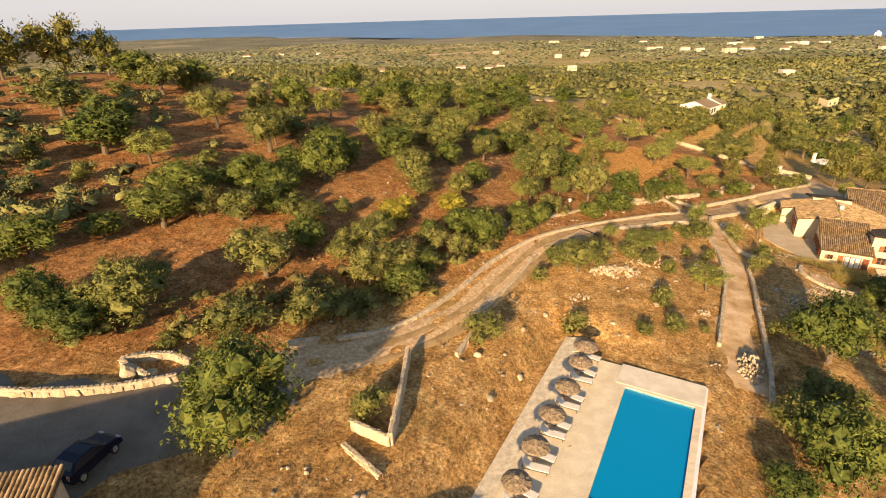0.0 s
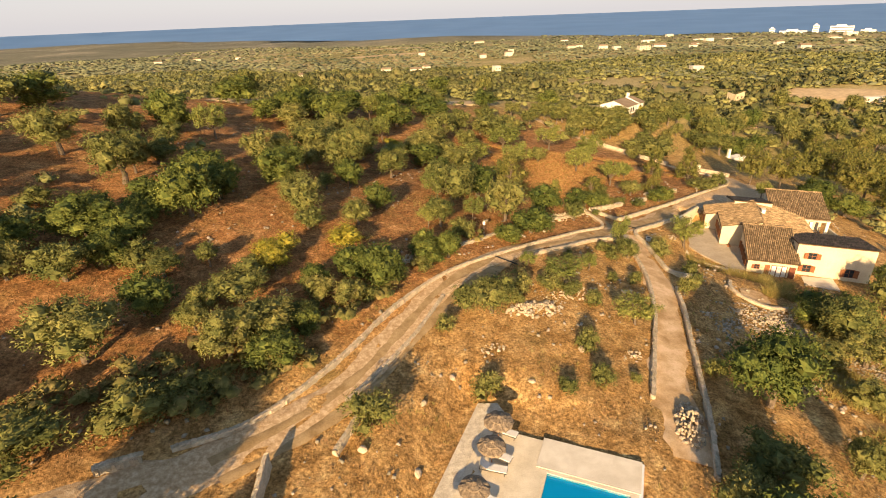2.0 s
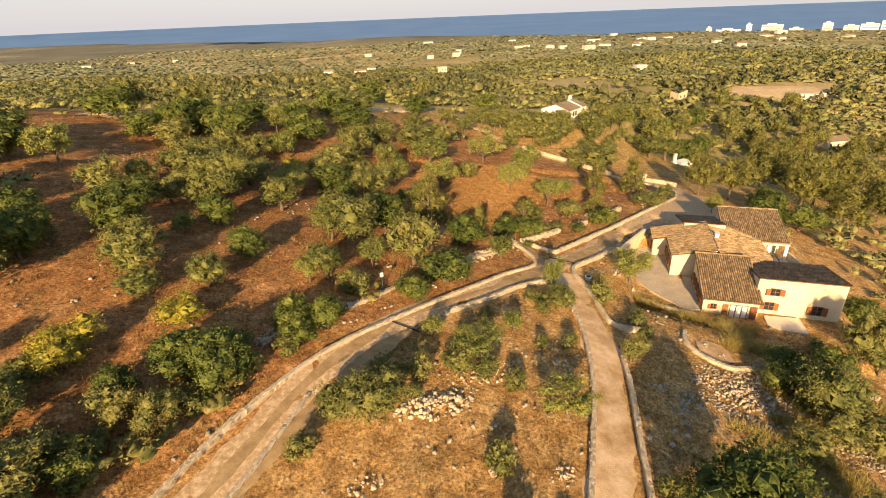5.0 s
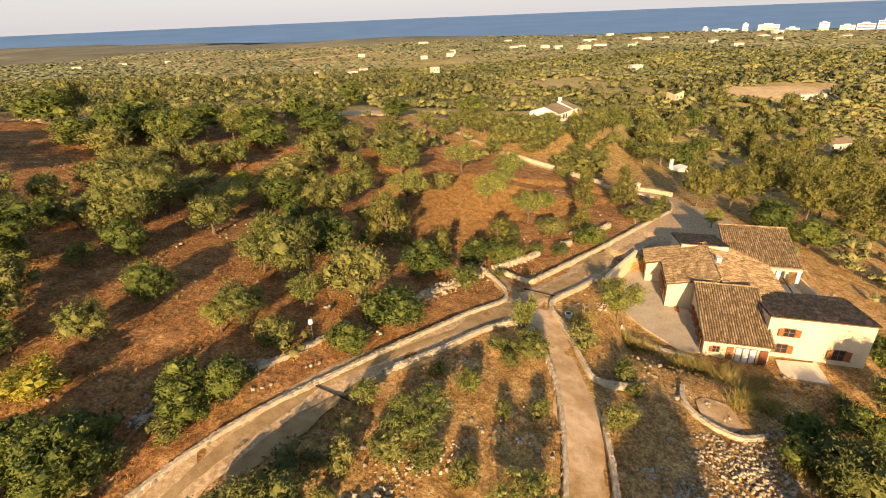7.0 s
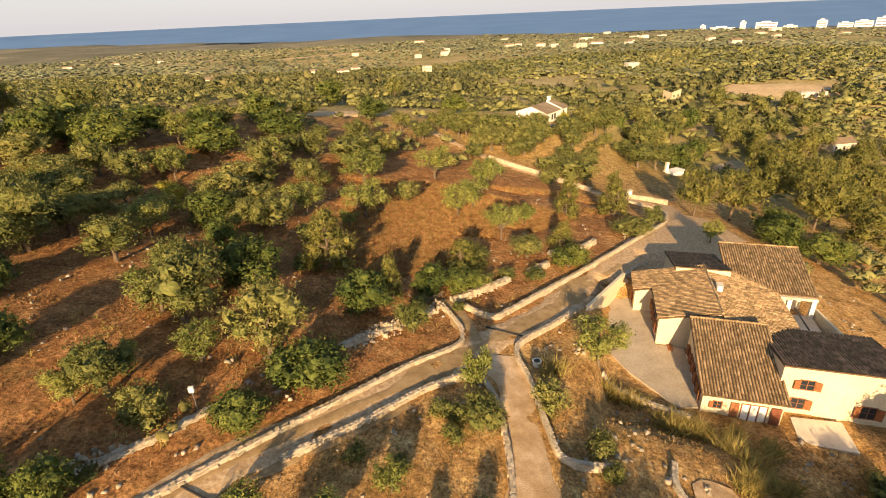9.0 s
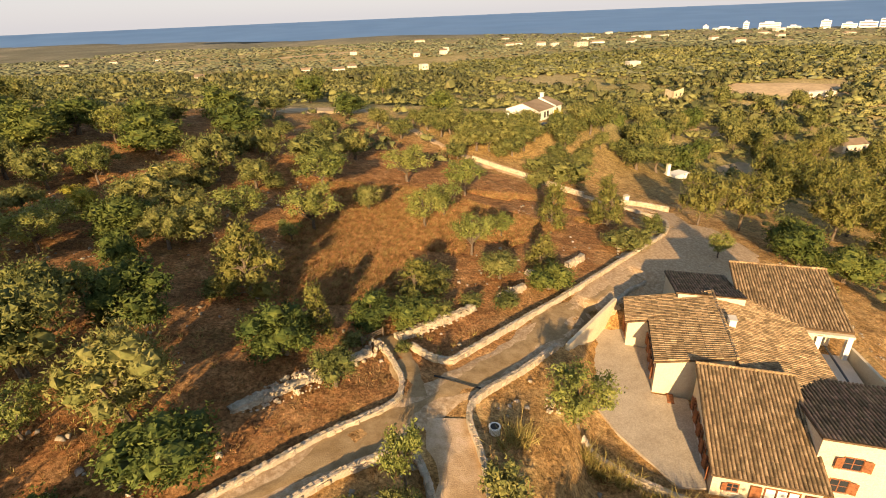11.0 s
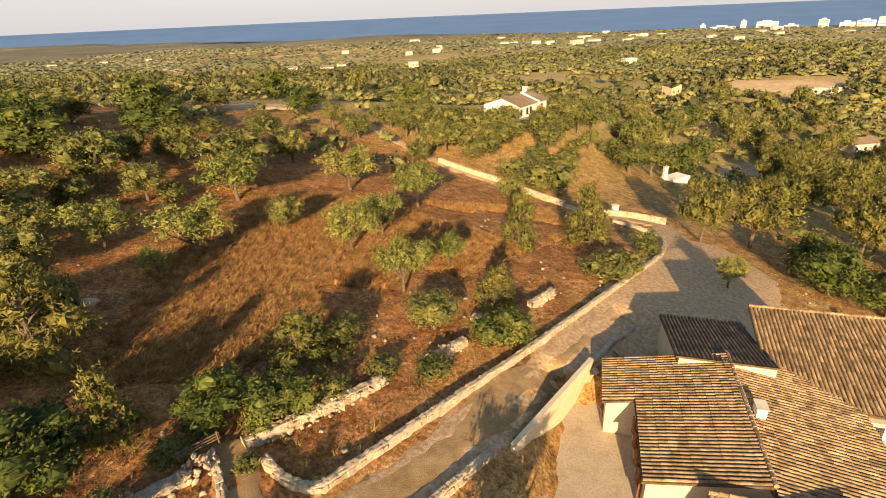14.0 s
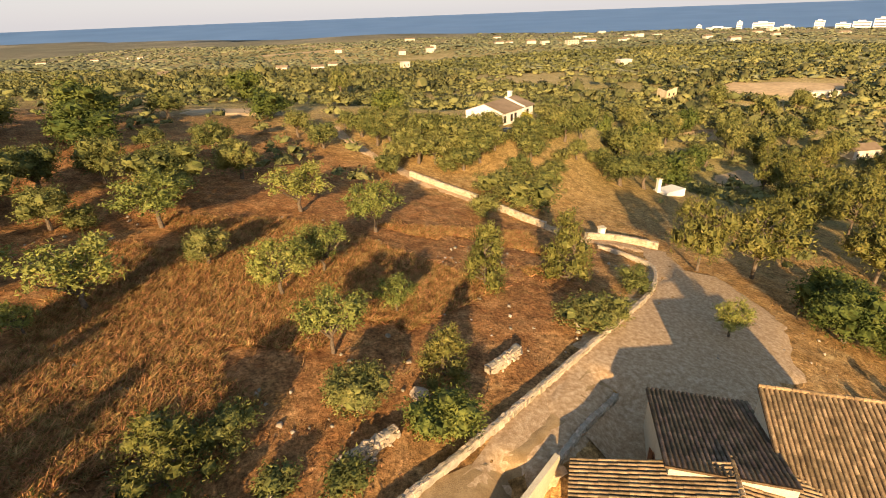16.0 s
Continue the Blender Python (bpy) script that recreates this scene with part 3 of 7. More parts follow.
stone_wall([(79.8, 122.6), (84, 122.4), (88.8, 120.2)], 0.5, 0.9, "cream rendered gate wall at the track's end", 12)
stone_wall([(61.5, 145.3), (66, 140.6), (69.8, 136.8)], 0.5, 0.9, "dry stone wall beside the far track", 13)
stone_wall([(71.9, 133), (75.8, 126.2)], 0.5, 0.9, "dry stone wall beside the far track", 14)
stone_wall([(48.0, 72.9), (49.6, 70.5), (51.2, 68.6), (52.6, 67.2)], 0.4, 0.5, "low stone wall below the courtyard", 15)
CW = [(50.6, 80.9), (58.9, 87.5)]
cw_n = Vector((CW[1][1] - CW[0][1], CW[0][0] - CW[1][0])).normalized() * 0.15
cw_top = [land1(*CW[0]) + 0.55, land1(*CW[1]) + 0.75]
court_wall = part("stone_wall", prism([(CW[0][0] - cw_n.x, CW[0][1] - cw_n.y), (CW[1][0] - cw_n.x, CW[1][1] - cw_n.y), (CW[1][0] + cw_n.x, CW[1][1] + cw_n.y), (CW[0][0] + cw_n.x, CW[0][1] + cw_n.y)], -7.0, [cw_top[0], cw_top[1], cw_top[1] - 0.02, cw_top[0] - 0.02]), "plaster")
tagged(court_wall, "cream rendered courtyard wall stepping up to the track", "stone wall")
stone_wall([(58.9, 87.5), (62.4, 90.2), (66.0, 93.0)], 0.36, 0.35, "low stone wall between the track and the forecourt", 21)
stone_wall([(47.2, 62.2), (46.0, 60.2), (46.3, 58.0), (48.0, 56.3), (50.6, 56.2)], 0.4, 0.35, "curved low kerb of an old stone pit", 17)
stone_wall([(-33, 27.0), (-28.5, 27.6), (-24.2, 28.9), (-20.8, 30.7)], 0.34, 0.68, "stone retaining wall at the back of the parking yard", 18)
stone_wall([(-14.3, 35.9), (-12.0, 36.9)], 0.5, 0.6, "short stone wall beside the track", 19)
stone_wall([(-22.6, 30.4), (-25.0, 31.6), (-22.4, 32.9), (-20.6, 32.4)], 0.4, 0.6, "rough stone surround of a small sunken bed", 20)


# ---- pool and terrace ----
POOL = Matrix.Translation((POOL_AT[0], POOL_AT[1], 0)) @ Matrix.Rotation(POOL_TURN, 4, "Z")
X0, X1, Y0, Y1 = -5.95, -0.55, -15.6, -3.05       # the water


def slab_with_hole(bm, x0, y0, x1, y1, hx0, hy0, hx1, hy1, z0, z1):
    for a in ((x0, y0, hx0, y1), (hx1, y0, x1, y1), (hx0, y0, hx1, hy0), (hx0, hy1, hx1, y1)):
        add_box(bm, a[0], a[1], z0, a[2], a[3], z1)


def build_pool():
    bm = bmesh.new()
    add_box(bm, X0, Y0, -1.7, X1, Y1, -1.5)
    for b in ((X0 - 0.15, Y0 - 0.15, X0, Y1 + 0.15), (X1, Y0 - 0.15, X1 + 0.15, Y1 + 0.15), (X0, Y0 - 0.15, X1, Y0), (X0, Y1, X1, Y1 + 0.15)):
        add_box(bm, b[0], b[1], -1.7, b[2], b[3], -0.03)
    pool = empty("swimming_pool", POOL)
    tagged(pool, "rectangular swimming pool with turquoise water and pale stone coping", "pool")
    part("basin", bm, "pool_tile", pool)
    bm = bmesh.new()
    slab_with_hole(bm, X0 - 0.35, Y0 - 0.4, X1 + 0.5, Y1 + 0.3, X0, Y0, X1, Y1, -0.2, 0.03)
    part("coping", bm, "paving", pool, "pale stone coping")
    part("water", box(X0, Y0, -0.28, X1, Y1, -0.2), "water", pool, "still turquoise water")
    bm = box(-6.75, Y1 + 0.3, -0.4, 0.05, 0.0, 0.06)
    part("deck", bm, "concrete", pool, "raised concrete deck over the pool's plant room")
    bm = box(X1 + 0.5, Y0, -0.9, X1 + 0.75, -0.1, 0.0)
    part("overflow_edge", bm, "pool_edge", pool, "white rendered outer edge")
    bm = box(-0.1, -0.75, -0.35, 0.12, -0.2, -0.05)
    part("hatch", bm, "dark", pool, "dark vent in the deck's side")


def water_material():
    m = bpy.data.materials.new("pool_water")
    m.use_nodes = True
    n, l = m.node_tree.nodes, m.node_tree.links
    b = n["Principled BSDF"]
    b.inputs["Base Color"].default_value = (0.0, 0.235, 0.5, 1)
    b.inputs["Roughness"].default_value = 0.06
    b.inputs["Specular IOR Level"].default_value = 0.3
    t = n.new("ShaderNodeTexNoise")
    t.inputs["Scale"].default_value, t.inputs["Detail"].default_value = 1.2, 3
    bp = n.new("ShaderNodeBump")
    bp.inputs["Strength"].default_value, bp.inputs["Distance"].default_value = 0.06, 0.05
    l.new(t.outputs["Fac"], bp.inputs["Height"])
    l.new(bp.outputs["Normal"], b.inputs["Normal"])
    return m


M["water"] = water_material()
build_pool()


def build_terrace():
    t = part("pavement", box(-11.3, -19, -0.3, X0 - 0.35, -0.25, 0.0), "paving")
    t.matrix_world = POOL
    tagged(t, "sandy stone paving beside the pool", "terrace", kind="structure")
    t = part("pavement", prism([(-12.7, -20), (-11.3, -20), (-11.3, -0.3), (-10.3, 0.6), (-10.2, 1.6), (-11.0, 2.4), (-12.5, 1.9)], -0.3, 0.03), "gravel")
    t.matrix_world = POOL
    tagged(t, "strip of pale gravel edging the pool terrace", "terrace", kind="structure")


build_terrace()


def parasol():
    p = empty("parasol")
    tagged(p, "thatched beach parasol of brown heather on a wooden pole", "parasol", "parasols along the pool")
    part("pole", add_rod(bmesh.new(), (0, 0, -0.05), (0, 0, 2.15), 0.045), "wood", p)
    bm = bmesh.new()
    rng = random.Random(4)
    rings = [(0.02, 2.42), (0.18, 2.33), (0.2, 2.27), (0.62, 2.16), (0.66, 2.09), (1.12, 1.9), (1.2, 1.76), (1.05, 1.78), (0.1, 2.1)]
    seg, rows = 28, []
    for r, z in rings:
        rows.append([bm.verts.new(((r + 0.05 * r * rng.uniform(-1, 1)) * math.cos(2 * math.pi * k / seg), (r + 0.05 * r * rng.uniform(-1, 1)) * math.sin(2 * math.pi * k / seg), z + 0.05 * rng.uniform(-1, 1) * r)) for k in range(seg)])
    for a, b in zip(rows, rows[1:]):
        for k in range(seg):
            bm.faces.new((a[k], a[(k + 1) % seg], b[(k + 1) % seg], b[k]))
    part("canopy", bm, "thatch", p, "shaggy brown heather thatch")
    bm = bmesh.new()
    for k in range(6):
        a = k * math.pi / 3
        add_rod(bm, (0.05 * math.cos(a), 0.05 * math.sin(a), 2.0), (0.95 * math.cos(a), 0.95 * math.sin(a), 1.79), 0.015, seg=5)
    part("ribs", bm, "wood", p)
    part("foot", add_rod(bmesh.new(), (0, 0, -0.01), (0, 0, 0.12), 0.28, 0.24, 16), "concrete", p)
    return p


def lounger():
    p = empty("sun_lounger")
    tagged(p, "dark framed sun lounger with a pale canvas cushion", "sun lounger", "loungers along the pool")
    bm = bmesh.new()
    for y in (-0.3, 0.3):
        add_box(bm, -0.95, y - 0.025, 0.26, 0.95, y + 0.025, 0.32)
    for x in (-0.93, 0.35, 0.93):
        add_box(bm, x - 0.03, -0.3, 0.26, x + 0.03, 0.3, 0.3)
    part("frame", bm, "frame_dark", p)
    for x in (-0.8, 0.8):
        for y in (-0.28, 0.28):
            part("leg", box(x - 0.025, y - 0.025, 0, x + 0.025, y + 0.025, 0.27), "frame_dark", p)
    part("mattress", box(-0.95, -0.31, 0.33, 0.35, 0.31, 0.4, 0.02), "cushion", p)
    b = part("backrest", box(0, -0.31, 0, 0.72, 0.31, 0.07, 0.02), "cushion", p)
    b.matrix_local = pose(0.36, 0, 0.34, 0, -38, 0)
    return p


first_parasol, first_lounger = parasol(), lounger()
spots = [(11.39, 38.39), (10.41, 36.31), (8.55, 33.18), (6.74, 30.19), (4.98, 27.16), (3.23, 24.22)]
along = POOL_TURN
for k, (x, y) in enumerate(spots):
    turn = pose(x, y, 0.0, 0, 0, 37 * k) @ Matrix.Diagonal((0.92, 0.92, 0.95, 1))
    if k == 0:
        first_parasol.matrix_world = turn
    else:
        copy_thing(first_parasol, turn)
    for j, (du, dv) in enumerate(((0.35, 0.6), (0.3, -0.62))):
        c, s = math.cos(along), math.sin(along)
        m = pose(x + du * c - dv * s, y + du * s + dv * c, 0.0, 0, 0, math.degrees(along) + 180 + (-6, 7)[j] + 4 * math.sin(5 * k + j))
        if k == 0 and j == 0:
            first_lounger.matrix_world = m
        elif k:
            copy_thing(first_lounger, m)


# ---- the farmhouse ----
TILES = {}


def roof_tiles(name, parent, u0, u1, v0, v1, z_of, flow, mat, pieces=0, seed=0, skip=None):
    """Clay barrel tiles in channels. flow 'v' or 'u': the way the channels run. z_of(u, v): the roof's plane."""
    rng = np.random.default_rng(seed)
    pitch, course, seg = 0.25, 0.48, 4
    a0, a1, b0, b1 = (u0, u1, v0, v1) if flow == "v" else (v0, v1, u0, u1)
    na, nb = max(2, int(round((a1 - a0) / pitch))), max(2, int(round((b1 - b0) / course)))
    pa, pb = (a1 - a0) / na, (b1 - b0) / nb
    ang = np.linspace(0, np.pi, seg + 1)
    verts, faces, made = [], [], 0
    for i in range(na):
        for j in range(nb):
            a, b = a0 + (i + 0.5) * pa, b0 + j * pb
            ua, va = (a, b + pb / 2) if flow == "v" else (b + pb / 2, a)
            if skip and skip(ua, va):
                continue
            ends = []
            down = z_of(*((a, b) if flow == "v" else (b, a))) < z_of(*((a, b + pb) if flow == "v" else (b + pb, a)))
            jit = rng.normal(0, 0.007, 3)
            for e, t in ((0, b - 0.02), (1, b + pb + 0.03)):
                low = (e == 0) == down
                r = pa * (0.385 if low else 0.345)
                lift = (0.05 if low else 0.036) + jit[0]
                for q in ang:
                    aa = a + r * math.cos(q) + jit[1]
                    p = (aa, t) if flow == "v" else (t, aa)
                    ends.append((p[0], p[1], z_of(*p) + lift + 0.95 * r * math.sin(q)))
            if made < pieces:
                # a tile of its own; alike tiles share one mesh
                made += 1
                key = (round(pa, 3), round(pb, 3), flow, down, made % 6)
                at = Vector((a, b, z_of(a, b)) if flow == "v" else (b, a, z_of(b, a)))
                if key not in TILES:
                    o = mesh_from("roof_tile", [Vector(e) - at for e in ends], [(q, q + 1, seg + 2 + q, seg + 1 + q) for q in range(seg)], "tile", parent)
                    TILES[key] = o.data
                else:
                    o = new("roof_tile", TILES[key])
                    o.parent = parent
                o.matrix_local = Matrix.Translation(at)
                continue
            k = len(verts)
            verts += ends
            for s in range(seg):
                faces.append((k + s, k + s + 1, k + seg + 2 + s, k + seg + 1 + s))
    ob = mesh_from(name, verts, faces, mat, parent)
    tagged(ob, kind="stuff")
    return ob


def roof_deck(name, parent, pts, z_of, thick=0.14, mat="tile_gap"):
    """The boards and mortar bed under the tiles, with the gutters between the channels."""
    bm = prism(pts, 0, [z_of(*p) for p in pts])
    for v, p in zip(list(bm.verts)[: len(pts)], pts):
        v.co.z = z_of(*p) - thick
    return part(name, bm, mat, parent)


def za(u, v): return -3.45 + 2.05 * v / 8.0
def zb(u, v): return -1.2 - (2.8 - u) * 0.218
def ze(u, v): return -1.5 - (u - 2.8) * 0.181
def zc(u, v): return -1.15 - (v - 18.2) * 0.235
def zd(u, v): return -2.75 + (v - 17.0) * 0.26
def zt(u, v): return -1.2 - (v - 2.0) * 0.172


FLOOR = -6.4
house = empty("farmhouse", HOUSE)
tagged(house, "rambling cream plastered farmhouse with clay tiled roofs", "house")


def wall_block(name, pts, z_of, drop=0.16, mat="plaster"):
    return part(name, prism(pts, FLOOR, [z_of(*p) - drop for p in pts]), mat, house)


def rect(u0, u1, v0, v1):
    return [(u0, v0), (u1, v0), (u1, v1), (u0, v1)]


wall_block("wall", rect(0.15, 6.0, 0.25, 8.0), za)
wall_block("wall", [(-2.5, 9.2), (2.8, 9.2), (2.8, 19.0), (-4.3, 19.0), (-4.3, 15.1), (-2.5, 15.1)], zb)
wall_block("wall", rect(2.82, 9.5, 8.02, 19.8), ze)
wall_block("wall", rect(-0.05, 5.3, 19.02, 25.8), zc)
wall_block("wall", rect(-0.05, 5.3, 18.4, 19.02), zc)
wall_block("wall", rect(5.32, 13.2, 19.82, 24.5), zd)
wall_block("wall", rect(6.02, 14.9, 2.2, 9.4), zt)
roof_deck("roof", house, rect(-0.1, 6.3, -0.1, 8.1), za)
roof_deck("roof", house, [(-2.75, 9.0), (2.9, 9.0), (2.9, 19.2), (-4.55, 19.2), (-4.55, 14.9), (-2.75, 14.9)], zb)
roof_deck("roof", house, [(2.75, 8.1), (6.3, 8.1), (6.3, 4.5), (9.75, 4.5), (9.75, 20.0), (2.75, 20.0)], ze)
roof_deck("roof", house, rect(-0.25, 5.5, 18.2, 26.0), zc)
roof_deck("roof", house, rect(5.2, 13.45, 17.0, 24.7), zd)
roof_deck("roof", house, rect(5.9, 15.1, 2.0, 9.65), zt)
roof_tiles("roof_tiles", house, -0.1, 6.3, -0.15, 8.1, za, "v", "tile_joined", seed=1)
roof_tiles("roof_tiles", house, -4.55, 2.9, 9.0, 19.2, zb, "u", "tile_joined", 300, seed=2, skip=lambda u, v: u < -2.75 and v < 14.9)
roof_tiles("roof_tiles", house, 2.95, 9.75, 4.5, 20.0, ze, "u", "tile_joined", seed=3, skip=lambda u, v: (v < 8.1 and u < 6.3) or ze(u, v) < zd(u, v) - 0.1 and v > 17 or (ze(u, v) < zt(u, v) and v < 9.6))
# falls away from the sun: its shade is in the tile colour
roof_tiles("roof_tiles", house, -0.25, 5.5, 18.2, 26.0, zc, "v", "tile_shaded", seed=4)
roof_tiles("roof_tiles", house, 5.2, 13.45, 17.0, 24.7, zd, "v", "tile_joined", seed=5, skip=lambda u, v: zd(u, v) < ze(u, v) - 0.1 and u < 9.7)
roof_tiles("roof_tiles", house, 5.9, 15.1, 2.0, 9.65, zt, "v", "tile_shaded", seed=6)


# ---- trees ----
def lumpy(d, seed):
    """Uneven radius of a leaf mass in the directions d."""
    s = seed * 1.7
    return 1 + 0.2 * np.sin(5.1 * d[..., 0] + s) * np.sin(4.3 * d[..., 1] + 2 * s) + 0.16 * np.sin(9.0 * d[..., 2] + 3 * s) * np.sin(8.2 * d[..., 0] - s)


def unit(v):
    return v / np.linalg.norm(v, axis=-1, keepdims=True)


def sprays(rng, blobs, count, size, per, narrow, droop):
    """Sprigs of small leaves on the outside of the crown's masses, none inside another mass. blobs: x, y, z, r, rz."""
    blobs = np.array(blobs)
    need = count // per
    pick = rng.choice(len(blobs), need * 4, p=blobs[:, 3] ** 2 / (blobs[:, 3] ** 2).sum())
    d = unit(rng.standard_normal((need * 4, 3)))
    rad = blobs[pick][:, [3, 3, 4]]
    at = blobs[pick, :3] + d * rad * (lumpy(d, pick) * (0.62 + 0.5 * rng.random(len(pick)) ** 0.8 + 0.3 * rng.random(len(pick)) ** 5))[:, None]
    gap = np.linalg.norm((at[:, None] - blobs[None, :, :3]) / blobs[None, :, [3, 3, 4]], axis=2)
    gap[np.arange(len(pick)), pick] = 9
    keep = np.flatnonzero((gap.min(1) > 0.66) & (at[:, 2] > 0.02))[:need]
    at, d = at[keep], d[keep]
    n = len(keep)
    c = at[:, None] + rng.standard_normal((n, per, 3)) * size * 0.62
    way = unit(d[:, None] + 0.9 * rng.standard_normal((n, per, 3)) + np.array((0, 0, droop)))
    side = unit(np.cross(way, rng.standard_normal((n, per, 3))))
    s = (size * rng.uniform(0.6, 1.35, (n, per)))[..., None]
    leaf = np.stack([c - way * s * 0.45 - side * s * narrow * 0.5, c - way * s * 0.3 + side * s * narrow * 0.5, c + way * s * 0.55], 2)
    flat = np.cross(way, side)
    flat *= np.sign((flat * d[:, None]).sum(-1, keepdims=True))
    out = unit(c - np.array((0, 0, 0.3)))
    soft = unit(0.4 * d[:, None] + 0.62 * flat + 0.3 * out)
    return leaf.reshape(-1, 3), np.repeat(soft.reshape(-1, 3), 3, axis=0)


def masses(blobs, rng, scale):
    """The shaded inside of the crown: a rough mass for each blob."""
    tri, soft = [], []
    la, lo = 5, 7
    th = np.linspace(0.02, np.pi - 0.02, la)[:, None]
    ph = np.arange(lo)[None] * 2 * np.pi / lo
    d = np.stack([np.sin(th) * np.cos(ph), np.sin(th) * np.sin(ph), np.cos(th) + 0 * ph], -1)
    for k, (x, y, z, r, rz) in enumerate(blobs):
        grow = (scale * lumpy(d, k) * (1 + 0.07 * rng.standard_normal((la, lo))))[..., None]
        P = np.array((x, y, z)) + d * np.array((r, r, rz)) * grow
        for i in range(la - 1):
            for j in range(lo):
                a, b, c, e = (i, j), (i + 1, j), (i + 1, (j + 1) % lo), (i, (j + 1) % lo)
                for q in ((a, b, c), (a, c, e)):
                    lean = 0.7 * rng.standard_normal(3)
                    tri += [P[v] for v in q]
                    soft += [unit(d[v] + lean) for v in q]
    return np.array(tri), np.array(soft)


def limb(bm, a, b, r0, r1, rng, bend=0.12):
    a, b = np.array(a, float), np.array(b, float)
    pts = [a, a + (b - a) * 0.4 + rng.standard_normal(3) * bend, a + (b - a) * 0.75 + rng.standard_normal(3) * bend, b]
    rad = np.linspace(r0, r1, 4)
    for p, q, s, t in zip(pts, pts[1:], rad, rad[1:]):
        add_rod(bm, p, q, s, t, 4)


# kind: masses, middle height, spread, half height, least and greatest mass, leaves, leaf length, narrowness, droop, inside
FORMS = {
    "olive": (19, 0.58, 0.32, 0.26, 0.09, 0.2, 7600, 0.035, 0.46, 0.1, 0.66),
    "carob": (22, 0.52, 0.32, 0.31, 0.11, 0.21, 8200, 0.035, 0.6, 0.0, 0.7),
    "almond": (30, 0.64, 0.37, 0.25, 0.06, 0.13, 6600, 0.036, 0.48, -0.1, 0.45),
    "pine": (22, 0.5, 0.3, 0.42, 0.08, 0.16, 7600, 0.038, 0.36, 0.5, 0.6),
    "tallpine": (28, 0.6, 0.39, 0.32, 0.07, 0.16, 7200, 0.036, 0.36, 0.5, 0.58),
    "bush": (11, 0.4, 0.29, 0.27, 0.12, 0.24, 4000, 0.05, 0.45, 0.25, 0.64),
    "broom": (13, 0.5, 0.3, 0.28, 0.12, 0.22, 5600, 0.04, 0.45, 0.3, 0.66),
    "cypress": (9, 0.5, 0.0, 0.5, 0.2, 0.42, 3200, 0.06, 0.4, 0.9, 0.8),
}
LEAVES = {"olive": "olive_leaf", "carob": "carob_leaf", "almond": "almond_leaf", "pine": "pine_leaf", "tallpine": "pine_leaf", "cypress": "carob_leaf", "bush": "olive_leaf", "broom": "broom_leaf"}


def make_tree(kind, seed, fine=1.0):
    """A tree 1 across and 1 high, scaled where it is planted. Returns crown and trunk meshes."""
    rng = np.random.default_rng(seed)
    n, mid, spread, half, small, large, count, size, narrow, droop, inside_scale = FORMS[kind]
    bm = bmesh.new()
    blobs = []
    lean = rng.normal(0, 0.05, 2)
    for k in range(n):
        a = k * 2.4 + rng.uniform(-0.6, 0.6)
        q = math.sqrt((k + 0.5) / n) * rng.uniform(0.75, 1.15)
        h = rng.uniform(-1, 1) * math.sqrt(max(0.05, 1 - 0.75 * min(q, 1) ** 2))
        z, r, w = mid + half * h, spread * q, rng.uniform(small, large)
        if kind == "pine":
            z = 0.12 + 0.8 * k / (n - 1)
            r = (0.34 * (1 - ((z - 0.12) / 0.9) ** 1.3) + 0.02) * rng.uniform(0.45, 1.0)
            w = rng.uniform(small, large) * (1.1 - 0.45 * z)
        elif kind == "cypress":
            z = 0.08 + 0.84 * k / (n - 1)
            r, w = 0.04, 0.44 * math.sin(math.pi * (0.1 + 0.82 * (1 - z))) + 0.06
        elif kind in ("bush", "broom"):
            z = max(z, 0.7 * w)
        blobs.append((lean[0] * z + r * math.cos(a), lean[1] * z + r * math.sin(a), z, w, w * (1.6 if kind == "cypress" else rng.uniform(0.8, 1.15))))
    # every tree fills its own unit box
    b = np.array(blobs)
    wide = max((b[:, 0] + b[:, 3]).max() - (b[:, 0] - b[:, 3]).min(), (b[:, 1] + b[:, 3]).max() - (b[:, 1] - b[:, 3]).min())
    b[:, :2] /= wide
    b[:, 3] /= wide
    tall = (b[:, 2] + b[:, 4]).max()
    b[:, 2] /= tall
    b[:, 4] /= tall
    blobs = [tuple(r) for r in b]
    top = {"olive": 0.34, "carob": 0.3, "almond": 0.36, "pine": 0.8, "tallpine": 0.72, "cypress": 0.5}.get(kind, 0.15)
    thick = {"olive": 0.05, "carob": 0.05, "almond": 0.034, "pine": 0.03, "tallpine": 0.026, "cypress": 0.06}.get(kind, 0.02)
    kink = rng.normal(0, 0.025, 2)
    add_rod(bm, (0, 0, -0.08), (kink[0], kink[1], top * 0.55), thick, thick * 0.78, 8)
    add_rod(bm, (kink[0], kink[1], top * 0.55 - 0.01), (0.4 * kink[0], -kink[1], top), thick * 0.78, thick * 0.4, 8)
    for k, (x, y, z, w, wz) in enumerate(blobs):
        if kind == "cypress" or (kind in ("olive", "carob") and k % 2):
            continue
        start = (kink[0], kink[1], max(0.05, min(top, z - 0.08) * rng.uniform(0.75, 1.0)))
        limb(bm, start, (x * 0.85, y * 0.85, z - 0.2 * wz), thick * 0.5, thick * 0.16, rng, 0.02)
    leaves, soft = sprays(rng, blobs, int(0.62 * count * fine**1.7), 1.2 * size / fine, 6, narrow, droop)
    inner, out = masses(blobs, rng, inside_scale)
    leaves, soft = np.vstack([inner, leaves]), np.vstack([out, soft])
    crown = mesh_from("crown", leaves, np.arange(len(leaves)).reshape(-1, 3), LEAVES[kind], normals=soft)
    crown_mesh = crown.data
